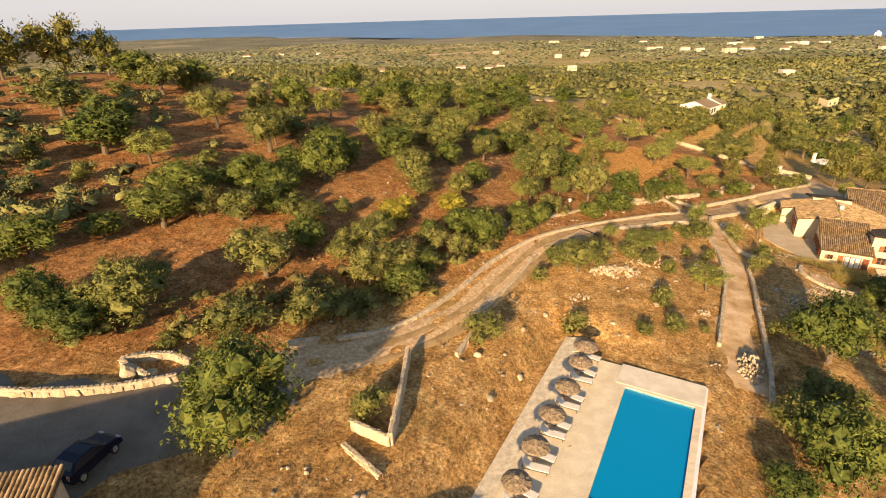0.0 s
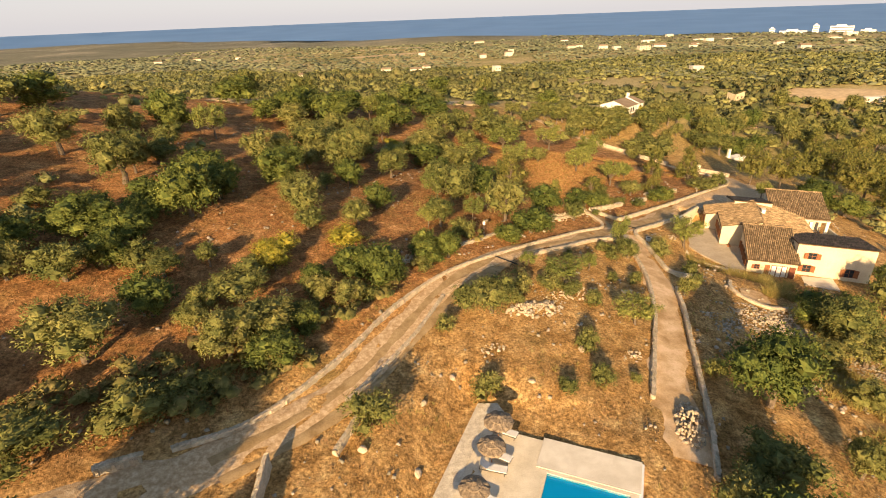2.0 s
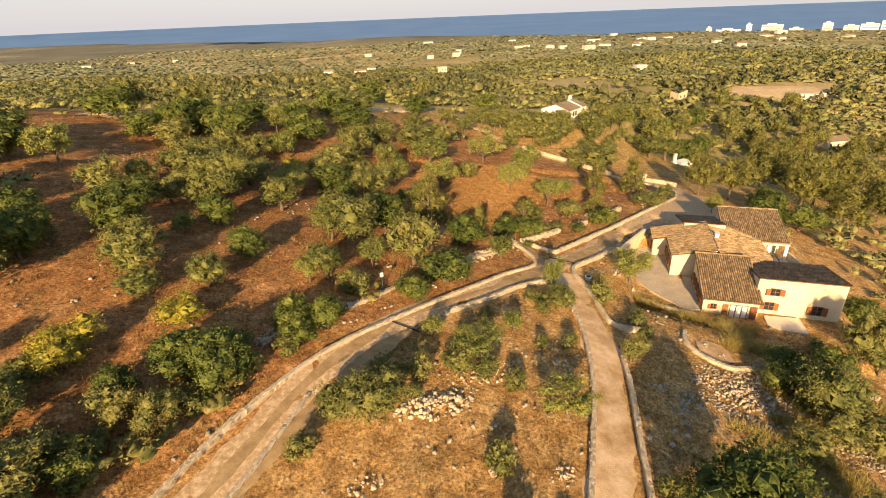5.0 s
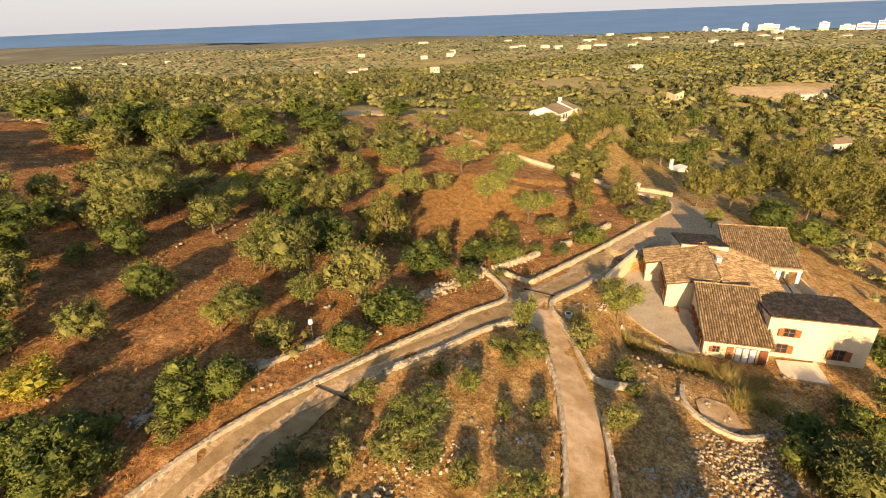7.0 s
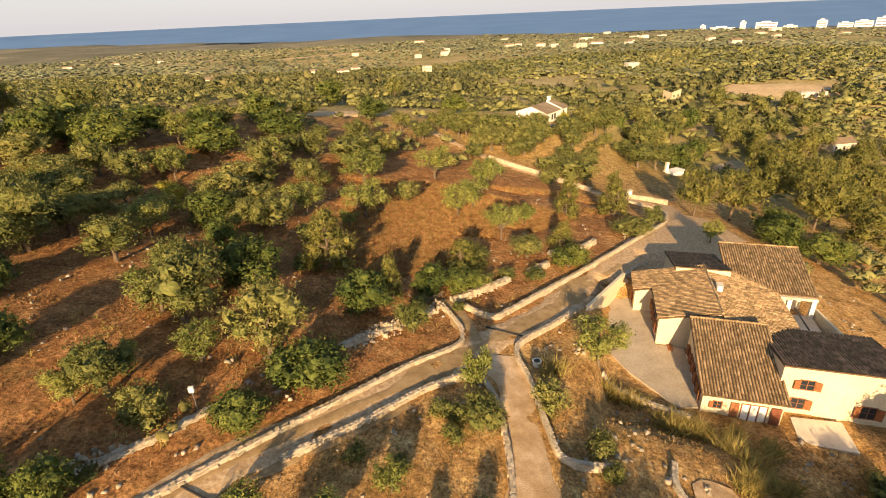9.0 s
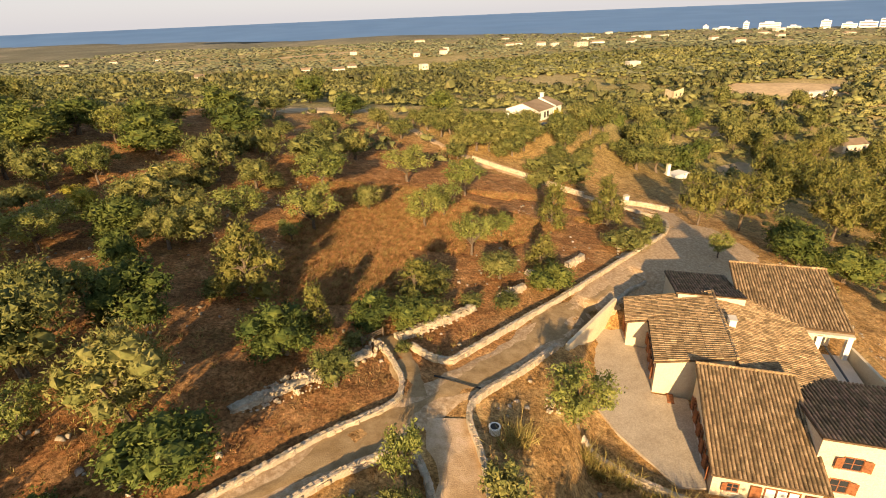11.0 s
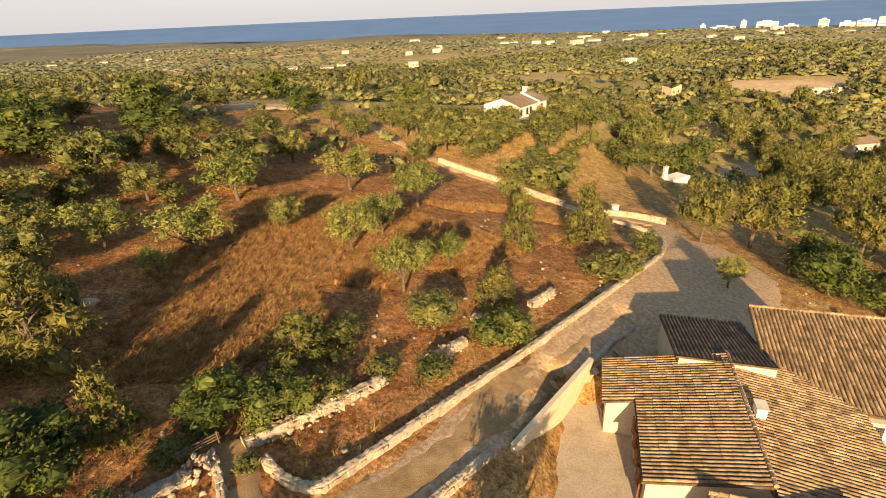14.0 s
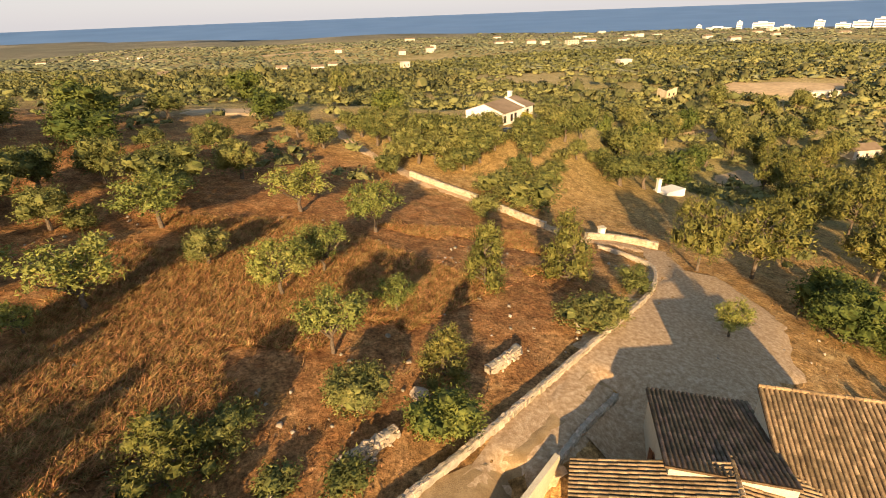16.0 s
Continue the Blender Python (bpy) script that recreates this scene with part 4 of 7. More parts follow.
    bpy.data.objects.remove(crown)
    trunk = part("trunk", bm, "bark")
    trunk_mesh = trunk.data
    bpy.data.objects.remove(trunk)
    return crown_mesh, trunk_mesh


M["broom_leaf"] = material("broom_leaf", [(0.28, 0.25, 0.03), (0.42, 0.36, 0.05)], 0.9, 0.6, 0, island=0.3, translucent=0.25)
KINDS = {"olive": 5, "carob": 4, "almond": 5, "pine": 4, "tallpine": 4, "bush": 4, "cypress": 1, "broom": 2}
# each kind coarse for small or distant trees, and finer leaved for large ones
TREES = {(k, big): [make_tree(k, 100 * i + 7 * n + 50 * big, (0.62, 0.95, 1.35)[big]) for i in range(c)] for n, (k, c) in enumerate(KINDS.items()) for big in (0, 1, 2)}
WORDS = {
    "olive": ("olive_tree", "wild olive tree with a rounded grey-green crown", "olive tree"),
    "carob": ("carob_tree", "dense dark green carob tree with a broad low crown", "carob tree"),
    "almond": ("almond_tree", "open almond tree with light green leaves on bare limbs", "almond tree"),
    "pine": ("pine_tree", "aleppo pine with tiers of yellow-green needles", "pine tree"),
    "tallpine": ("pine_tree", "tall aleppo pine with a bare trunk and spreading crown", "pine tree"),
    "bush": ("bush", "low mastic bush in dry grass", "bush"),
    "cypress": ("cypress_tree", "slim dark green cypress beside the far house", "cypress"),
    "broom": ("broom_bush", "bush bright with yellow flowers", "bush"),
}


def near_line(x, y, line, gap):
    p = np.array([(a[0], a[1]) for a in line])
    a, b = p[:-1], p[1:]
    q = np.stack([x, y], -1)[:, None]
    t = np.clip(((q - a) * (b - a)).sum(-1) / ((b - a) ** 2).sum(-1), 0, 1)
    d = np.linalg.norm(q - a - t[..., None] * (b - a), axis=-1).min(1)
    return d < gap


planted = []
plant_rng = random.Random(11)


def plant(kind, x, y, wide, high):
    """A tree of the kind: its place, width and height in metres."""
    fine = 0 if (wide < 2.8 or y > 150 or x > 125 or x < -45) else 2 if (wide > 6.5 and y < 100) else 1
    crown, trunk = plant_rng.choice(TREES[kind, fine])
    name, label, category = WORDS[kind]
    turn = plant_rng.uniform(0, 360)
    ob = empty(name, pose(x, y, land1(x, y) - 0.05, 0, 0, turn) @ Matrix.Diagonal((wide * 1.06, wide * 1.06, high * 1.04, 1)))
    tagged(ob, label, category, category + "s on the hillside")
    for n, me in (("crown", crown), ("trunk", trunk)):
        o = new(n, me)
        o.parent = ob
    planted.append((x, y, wide))


plant("almond", 28.6, 51.2, 4.3, 3.1)
plant("almond", 23.5, 58.3, 4.4, 3.1)
plant("almond", 20.4, 61.5, 2.1, 2.1)
plant("almond", 28.0, 62.0, 2.2, 2.2)
plant("almond", -39.5, 66.6, 6.1, 4.4)
plant("almond", 35.4, 69.0, 2.4, 4.3)
plant("almond", 9.9, 70.2, 2.8, 2.8)
plant("almond", 12.2, 72.7, 2.5, 2.5)
plant("almond", 48.0, 73.6, 4.8, 4.8)
plant("almond", 16.4, 74.1, 3.2, 3.2)
plant("almond", 12.3, 80.8, 4.2, 4.0)
plant("almond", 14.1, 88.2, 3.3, 3.3)
plant("almond", 7.3, 98.0, 5.0, 3.8)
plant("almond", 80.1, 98.4, 3.5, 3.5)
plant("almond", 47.6, 98.5, 4.6, 4.6)
plant("almond", 6.9, 101.6, 5.0, 3.6)
plant("almond", -22.7, 101.9, 5.9, 5.9)
plant("almond", 28.7, 102.0, 2.5, 2.5)
plant("almond", 52.7, 103.1, 3.3, 3.3)
plant("almond", 31.0, 105.4, 6.2, 5.1)
plant("almond", 23.2, 106.7, 5.7, 4.4)
plant("almond", 44.1, 106.7, 5.1, 4.8)
plant("almond", 47.3, 110.7, 4.4, 4.4)
plant("almond", 5.7, 118.0, 4.8, 4.8)
plant("almond", 32.4, 120.7, 7.6, 5.6)
plant("almond", 53.2, 121.4, 6.1, 5.7)
plant("almond", 45.3, 127.4, 7.4, 5.4)
plant("almond", 3.3, 133.8, 5.1, 5.1)
plant("broom", -7.0, 58.7, 3.6, 3.0)
plant("broom", -6.9, 60.9, 4.1, 2.7)
plant("broom", 0.2, 63.9, 4.2, 2.6)
plant("broom", 7.5, 108.1, 3.7, 3.3)
plant("broom", 91.0, 169.6, 3.0, 3.0)
plant("bush", -6.8, 29.5, 2.8, 2.4)
plant("bush", -22.9, 34.5, 2.3, 1.2)
plant("bush", -18.7, 36.5, 4.9, 3.1)
plant("bush", 2.1, 39.3, 3.4, 2.9)
plant("bush", -13.6, 40.3, 5.4, 2.7)
plant("bush", -10.4, 41.8, 3.8, 2.4)
plant("bush", 18.2, 42.2, 1.6, 1.3)
plant("bush", 21.4, 43.0, 2.0, 1.7)
plant("bush", 24.6, 43.1, 1.0, 0.9)
plant("bush", 11.6, 43.2, 2.7, 2.3)
plant("bush", 32.7, 44.0, 2.1, 1.7)
plant("bush", 46.0, 45.8, 3.3, 2.6)
plant("bush", 21.8, 47.4, 2.2, 1.9)
plant("bush", 9.3, 50.2, 2.0, 1.7)
plant("bush", 17.3, 54.4, 1.4, 1.2)
plant("bush", 2.3, 54.4, 2.2, 1.9)
plant("bush", 25.7, 54.7, 1.9, 1.6)
plant("bush", 18.2, 56.5, 2.2, 1.9)
plant("bush", 60.4, 57.6, 3.0, 2.3)
plant("bush", -9.2, 58.2, 3.4, 1.9)
plant("bush", 5.7, 58.2, 1.7, 1.5)
plant("bush", -19.5, 58.7, 3.7, 3.0)
plant("bush", -43.4, 59.1, 3.0, 2.4)
plant("bush", 32.8, 59.7, 1.8, 1.5)
plant("bush", 8.3, 59.9, 2.2, 1.6)
plant("bush", 30.1, 59.9, 1.3, 1.1)
plant("bush", 42.1, 61.5, 1.5, 1.2)
plant("bush", -51.0, 62.0, 4.1, 3.4)
plant("bush", 28.7, 63.3, 1.4, 1.2)
plant("bush", 42.3, 63.6, 2.0, 1.6)
plant("bush", 26.3, 64.5, 1.4, 1.2)
plant("bush", 32.6, 65.4, 1.6, 1.3)
plant("bush", 33.3, 67.2, 1.6, 1.3)
plant("bush", 32.4, 67.7, 1.7, 1.4)
plant("bush", 40.5, 67.7, 2.7, 2.3)
plant("bush", 14.7, 68.3, 2.3, 2.0)
plant("bush", 13.9, 69.0, 2.8, 2.2)
plant("bush", -33.1, 69.3, 3.7, 2.4)
plant("bush", 37.3, 81.2, 1.3, 1.0)
plant("bush", 33.7, 82.1, 2.1, 1.0)
plant("bush", 41.6, 86.1, 1.9, 1.6)
plant("bush", 47.7, 87.8, 2.5, 1.2)
plant("bush", 44.5, 87.9, 2.4, 1.2)
plant("bush", 22.9, 89.7, 2.2, 1.7)
plant("bush", 41.9, 90.8, 3.2, 2.1)
plant("bush", -56.7, 92.8, 4.6, 2.7)
plant("bush", 67.7, 100.9, 4.6, 2.5)
plant("bush", 70.4, 101.1, 3.3, 2.8)
plant("bush", 76.4, 106.8, 3.3, 2.6)
plant("bush", -10.9, 116.4, 4.9, 3.2)
plant("bush", 17.5, 117.6, 3.7, 3.0)
plant("bush", 25.8, 120.3, 3.2, 2.0)
plant("bush", 68.3, 129.4, 3.7, 3.2)
plant("bush", 77.0, 133.8, 8.2, 4.8)
plant("bush", 22.0, 136.1, 4.0, 3.2)
plant("bush", 73.9, 139.6, 7.3, 3.9)
plant("bush", 68.2, 148.8, 3.7, 2.7)
plant("bush", 79.2, 170.3, 4.2, 2.7)
plant("bush", 80.3, 171.0, 3.0, 1.4)
plant("carob", 21.2, 24.4, 3.3, 2.3)
plant("carob", 25.5, 26.3, 5.7, 5.7)
plant("carob", -14.0, 26.4, 7.7, 7.5)
plant("carob", -29.4, 34.0, 5.2, 3.5)
plant("carob", -33.2, 35.6, 4.4, 3.9)
plant("carob", 35.0, 40.0, 7.1, 7.1)
plant("carob", -38.8, 42.9, 5.6, 3.8)
plant("carob", -5.2, 45.6, 4.3, 3.2)
plant("carob", -35.1, 48.0, 4.0, 2.7)
plant("carob", -3.1, 49.4, 2.4, 2.4)
plant("carob", -15.9, 51.3, 4.4, 4.1)
plant("carob", -31.3, 51.8, 6.8, 4.6)
plant("carob", 51.7, 53.7, 4.5, 3.7)
plant("carob", 59.2, 55.1, 3.8, 3.1)
plant("carob", -2.6, 56.1, 2.8, 2.8)
plant("carob", 4.0, 56.7, 4.3, 4.3)
plant("carob", -31.2, 58.2, 7.8, 5.3)
plant("carob", -21.8, 58.3, 3.7, 3.7)
plant("carob", 1.1, 58.3, 4.3, 3.3)
plant("carob", 3.9, 58.9, 3.5, 2.9)
plant("carob", 9.3, 61.1, 3.1, 2.5)
plant("carob", -21.4, 62.3, 4.6, 3.9)
plant("carob", -25.5, 62.6, 7.1, 5.0)
plant("carob", 8.4, 62.7, 3.3, 3.3)
plant("carob", 11.4, 62.8, 3.2, 3.2)
plant("carob", 73.7, 63.9, 5.4, 3.6)
plant("carob", -21.7, 64.8, 4.2, 3.5)
plant("carob", -26.9, 66.9, 4.5, 3.1)
plant("carob", -45.7, 67.4, 8.7, 5.9)
plant("carob", -21.8, 67.6, 4.2, 3.0)
plant("carob", 19.8, 67.8, 3.8, 2.6)
plant("carob", -17.5, 69.5, 6.2, 6.2)
plant("carob", 23.8, 71.3, 5.7, 3.9)
plant("carob", -22.6, 71.8, 4.5, 3.2)
plant("carob", -15.5, 74.3, 4.2, 4.2)
plant("carob", 3.9, 75.2, 4.0, 3.4)
plant("carob", -49.6, 76.5, 7.5, 5.0)
plant("carob", -15.7, 77.0, 5.0, 4.3)
plant("carob", -8.6, 80.7, 6.8, 5.7)
plant("carob", 28.9, 81.0, 5.1, 4.3)
plant("carob", -18.8, 81.7, 5.7, 3.9)
plant("carob", 0.1, 83.1, 4.1, 4.1)
plant("carob", 38.4, 84.5, 3.9, 2.7)
plant("carob", 35.2, 84.6, 3.9, 2.9)
plant("carob", 19.1, 84.9, 6.1, 5.1)
plant("carob", -9.2, 90.2, 3.3, 3.3)
plant("carob", 53.3, 90.5, 4.4, 3.0)
plant("carob", 95.3, 93.5, 7.2, 4.9)
plant("carob", 14.9, 95.0, 3.4, 3.4)
plant("carob", -34.7, 97.9, 4.7, 3.2)
plant("carob", 92.9, 98.0, 5.8, 5.2)
plant("carob", -28.9, 102.3, 6.6, 6.6)
plant("carob", 96.0, 102.3, 6.6, 5.0)
plant("carob", 12.7, 102.7, 6.2, 4.2)
plant("carob", -59.4, 102.9, 8.6, 5.8)
plant("carob", -50.1, 105.0, 8.3, 5.6)
plant("carob", -7.5, 108.5, 4.5, 3.0)
plant("carob", -32.4, 109.9, 7.8, 5.5)
plant("carob", -18.2, 123.1, 6.4, 4.3)
plant("carob", -12.9, 126.1, 7.7, 6.4)
plant("carob", -4.6, 126.6, 9.5, 6.5)
plant("carob", 9.3, 130.5, 8.5, 5.8)
plant("carob", -10.9, 131.5, 8.9, 6.1)
plant("carob", -25.8, 135.4, 9.0, 6.1)
plant("carob", -2.3, 136.3, 8.0, 5.4)
plant("carob", 7.3, 136.7, 6.3, 6.3)
plant("carob", 19.3, 143.8, 8.7, 5.9)
plant("carob", 15.1, 156.9, 8.5, 6.2)
plant("carob", 119.7, 159.9, 8.5, 6.7)
plant("carob", 39.7, 174.7, 7.6, 5.2)
plant("carob", 63.9, 184.4, 7.5, 5.6)
plant("carob", 159.3, 200.0, 8.5, 9.2)
plant("carob", 30.4, 219.5, 8.5, 7.8)
plant("carob", 156.2, 221.1, 8.5, 9.9)
plant("carob", 190.3, 244.7, 8.5, 9.8)
plant("cypress", 136.9, 218.0, 3.9, 8.5)
plant("cypress", 129.0, 219.3, 3.6, 7.8)
plant("cypress", 136.6, 227.2, 4.9, 10.5)
plant("cypress", 140.8, 232.7, 4.0, 9.7)
plant("cypress", 148.1, 233.0, 4.1, 8.7)
plant("olive", 25.3, 30.4, 3.8, 3.8)
plant("olive", 36.5, 32.7, 3.2, 3.2)
plant("olive", 29.2, 32.8, 5.4, 3.6)
plant("olive", -26.3, 36.1, 5.8, 5.8)
plant("olive", 44.1, 39.7, 3.4, 3.4)
plant("olive", -26.6, 40.4, 3.5, 3.5)
plant("olive", -18.7, 45.5, 6.4, 5.2)
plant("olive", 51.0, 46.1, 5.9, 4.0)
plant("olive", -8.8, 46.4, 4.3, 4.3)
plant("olive", -5.9, 49.2, 5.4, 3.8)
plant("olive", 51.4, 49.6, 5.9, 5.9)
plant("olive", -12.1, 49.6, 2.8, 2.8)
plant("olive", 54.8, 50.6, 3.8, 3.8)
plant("olive", -3.6, 50.9, 3.1, 2.2)
plant("olive", -11.8, 51.5, 3.0, 3.0)
plant("olive", 54.0, 52.7, 3.1, 2.4)
plant("olive", 0.5, 53.2, 2.9, 2.9)
plant("olive", -9.3, 53.6, 5.5, 3.6)
plant("olive", -1.9, 54.0, 2.9, 2.9)
plant("olive", 12.0, 53.2, 3.4, 2.8)
plant("olive", 14.1, 52.6, 4.8, 4.0)
plant("olive", 65.4, 55.0, 3.7, 3.7)
plant("olive", -28.7, 55.1, 3.8, 3.8)
plant("olive", -24.3, 55.4, 5.0, 4.0)
plant("olive", 23.4, 55.9, 2.6, 1.7)
plant("olive", 64.6, 56.6, 4.4, 6.6)
plant("olive", 21.2, 56.8, 3.0, 2.0)
plant("olive", -16.7, 57.1, 3.9, 2.6)
plant("olive", 38.0, 57.5, 2.6, 2.6)
plant("olive", -13.2, 59.2, 2.6, 2.6)
plant("olive", 35.1, 66.1, 2.8, 2.8)
plant("olive", 35.0, 66.7, 2.3, 2.6)
plant("olive", -4.5, 67.9, 3.7, 2.4)
plant("olive", 1.3, 69.6, 3.5, 3.5)
plant("olive", -5.5, 70.8, 4.7, 4.7)
plant("olive", 11.6, 70.8, 3.8, 3.8)
plant("olive", -5.4, 74.0, 5.1, 4.5)
plant("olive", 21.1, 74.7, 5.7, 5.7)
plant("olive", -27.2, 76.8, 7.8, 6.6)
plant("olive", 21.3, 77.3, 2.9, 2.9)
plant("olive", 32.1, 77.4, 2.9, 2.9)
plant("olive", -58.0, 78.9, 8.4, 5.5)
plant("olive", 14.5, 79.1, 5.9, 5.9)
plant("olive", -27.4, 80.9, 3.8, 3.8)
plant("olive", -3.2, 81.0, 2.9, 2.4)
plant("olive", 13.3, 84.8, 4.7, 4.7)
plant("olive", -37.8, 84.9, 7.7, 6.4)
plant("olive", -26.1, 85.4, 5.4, 3.6)
plant("olive", -0.2, 87.1, 8.2, 8.2)
plant("olive", -14.0, 90.4, 5.1, 5.1)
plant("olive", -6.6, 90.6, 4.0, 3.4)
plant("olive", 6.2, 90.8, 5.0, 4.4)
plant("olive", 25.4, 92.6, 4.5, 4.5)
plant("olive", 48.9, 92.7, 4.2, 3.0)
plant("olive", -1.7, 92.8, 5.4, 5.4)
plant("olive", -27.3, 93.2, 4.5, 3.7)
plant("olive", -33.7, 94.9, 5.1, 5.1)
plant("olive", -11.0, 95.6, 4.2, 4.2)
plant("olive", 0.1, 97.1, 6.6, 4.3)
plant("olive", -4.2, 97.4, 3.0, 3.0)
plant("olive", 23.6, 97.8, 2.2, 2.2)
plant("olive", -52.0, 97.9, 7.7, 5.8)
plant("olive", -6.6, 98.1, 4.7, 3.4)
plant("olive", 17.4, 99.5, 4.3, 4.3)
plant("olive", 1.2, 101.8, 5.5, 3.6)
plant("olive", 19.5, 101.8, 5.1, 4.1)
plant("olive", -7.1, 102.0, 7.2, 5.3)
plant("olive", -2.8, 106.0, 5.9, 3.9)
plant("olive", 13.4, 107.3, 6.0, 5.0)
plant("olive", 2.3, 107.7, 3.8, 3.0)
plant("olive", 18.0, 108.0, 4.9, 4.0)
plant("olive", -5.1, 110.2, 6.4, 4.2)
plant("olive", 12.2, 111.0, 5.3, 3.5)
plant("olive", 37.7, 112.5, 4.1, 3.3)
plant("olive", -7.3, 114.9, 4.8, 3.2)
plant("olive", 1.5, 115.0, 5.0, 5.0)
plant("olive", 14.1, 115.9, 6.5, 4.3)
plant("olive", -3.4, 117.4, 5.0, 5.0)
plant("olive", 23.5, 119.6, 4.6, 4.0)
plant("olive", -12.1, 119.8, 7.0, 4.6)
plant("olive", 4.9, 121.3, 6.0, 3.9)
plant("olive", 18.6, 121.5, 6.6, 6.6)
plant("olive", 20.0, 127.8, 5.7, 5.1)
plant("olive", 31.5, 128.5, 9.0, 5.9)
plant("olive", 24.2, 132.3, 5.3, 5.3)
plant("olive", 29.7, 133.6, 4.8, 4.0)
plant("olive", 37.9, 137.6, 5.8, 5.4)
plant("olive", 31.3, 139.2, 4.3, 3.6)
plant("olive", 82.8, 140.8, 4.9, 4.5)
plant("olive", -13.3, 141.2, 7.2, 7.0)
plant("olive", -25.5, 143.4, 7.2, 7.1)
plant("olive", 58.4, 145.3, 4.4, 3.4)
plant("olive", 8.5, 145.5, 7.6, 5.0)
plant("olive", 26.0, 145.9, 4.2, 3.0)
plant("olive", 33.7, 146.6, 5.6, 4.8)
plant("olive", 71.4, 149.7, 5.7, 4.2)
plant("olive", 101.9, 150.0, 8.4, 6.1)
plant("olive", 107.7, 150.5, 7.5, 6.3)
plant("olive", 60.2, 150.7, 4.2, 3.7)
plant("olive", 84.2, 151.2, 6.0, 4.7)
plant("olive", 64.1, 151.6, 6.6, 4.6)
plant("olive", 67.1, 151.9, 5.7, 4.7)
plant("olive", 75.4, 152.7, 5.9, 4.9)
plant("olive", 71.9, 153.0, 5.9, 4.8)
plant("olive", 62.7, 154.1, 5.8, 5.3)
plant("olive", 100.4, 154.6, 4.9, 4.3)
plant("olive", 48.9, 155.4, 5.6, 4.1)
plant("olive", 95.7, 155.8, 3.9, 3.9)
plant("olive", 70.1, 155.9, 8.0, 5.9)
plant("olive", 79.2, 156.2, 5.1, 4.6)
plant("olive", 76.7, 156.9, 8.2, 5.5)
plant("olive", 85.7, 157.0, 6.9, 5.2)
plant("olive", 58.1, 158.6, 5.0, 4.4)
plant("olive", 65.8, 159.2, 7.1, 6.0)
plant("olive", 44.9, 160.7, 4.9, 4.4)
plant("olive", 109.5, 160.8, 7.2, 8.0)
plant("olive", 61.0, 161.1, 6.1, 5.1)
plant("olive", 72.6, 161.4, 6.3, 5.2)
plant("olive", 96.1, 162.2, 5.6, 5.6)
plant("olive", 68.5, 162.2, 6.3, 5.2)
plant("olive", 77.3, 162.4, 5.4, 4.8)
plant("olive", 56.1, 162.8, 6.1, 4.5)
plant("olive", 95.1, 164.0, 6.8, 5.6)
plant("olive", 88.5, 165.0, 3.6, 2.8)
plant("olive", 81.5, 165.5, 4.2, 3.0)
plant("olive", 93.5, 165.5, 4.0, 3.2)
plant("olive", 53.3, 165.5, 4.2, 3.6)
plant("olive", 101.8, 166.1, 7.1, 7.1)
plant("olive", 82.2, 166.7, 5.7, 3.9)
plant("olive", 62.9, 166.8, 5.9, 4.8)
plant("olive", 94.7, 167.4, 5.8, 5.2)
plant("olive", 23.2, 167.9, 6.7, 4.4)
plant("olive", 111.4, 167.9, 6.2, 4.9)
plant("olive", 115.2, 168.0, 8.8, 6.1)
plant("olive", 58.7, 172.2, 4.5, 3.3)
plant("olive", 97.5, 172.5, 4.5, 3.4)
plant("olive", 107.7, 174.9, 7.6, 5.0)
plant("olive", 150.2, 192.3, 9.9, 8.1)
plant("olive", 143.3, 195.9, 7.2, 7.4)
plant("olive", 171.0, 208.0, 10.2, 7.2)
plant("olive", 229.5, 210.7, 10.5, 9.7)
plant("olive", 153.9, 214.0, 7.2, 9.0)
plant("olive", 198.0, 215.6, 10.5, 9.2)
plant("olive", 189.8, 217.0, 7.2, 10.5)
plant("olive", 191.9, 223.8, 7.2, 10.5)
plant("olive", 208.8, 226.5, 10.5, 10.1)
plant("olive", 199.0, 227.6, 10.5, 8.4)
plant("olive", 226.6, 229.4, 10.5, 10.2)
plant("olive", 171.7, 230.5, 10.5, 8.2)
plant("olive", 160.6, 235.2, 7.2, 8.8)
plant("olive", 247.9, 236.7, 10.5, 10.3)
plant("olive", 180.1, 237.5, 7.2, 9.3)
plant("olive", 208.2, 240.1, 10.5, 10.6)
plant("olive", 198.1, 248.6, 10.5, 7.6)
plant("olive", 168.4, 251.6, 10.5, 8.9)
plant("olive", 57.3, 257.2, 7.2, 9.7)
plant("olive", 241.6, 259.7, 10.5, 11.0)
plant("olive", 266.0, 263.2, 10.5, 11.0)
plant("olive", 235.3, 281.3, 10.5, 10.8)
plant("pine", 31.3, 83.3, 2.5, 4.3)
plant("pine", 39.5, 88.8, 4.6, 4.1)
plant("pine", 25.8, 89.6, 5.3, 6.4)
plant("pine", 54.6, 95.4, 4.2, 3.9)
plant("pine", 116.6, 102.9, 9.5, 8.6)
plant("pine", 61.5, 107.7, 4.3, 6.3)
plant("pine", 70.5, 109.2, 5.7, 7.3)
plant("pine", 144.0, 116.6, 8.5, 10.5)
plant("pine", 136.4, 121.2, 8.5, 10.5)
plant("pine", 141.0, 145.0, 8.5, 10.5)
plant("pine", 176.7, 145.8, 8.5, 10.5)
plant("pine", 174.5, 158.5, 8.5, 10.5)
plant("pine", 169.4, 173.4, 8.5, 10.5)
plant("pine", 193.3, 192.4, 8.5, 10.5)
plant("pine", 215.7, 203.7, 8.5, 10.5)
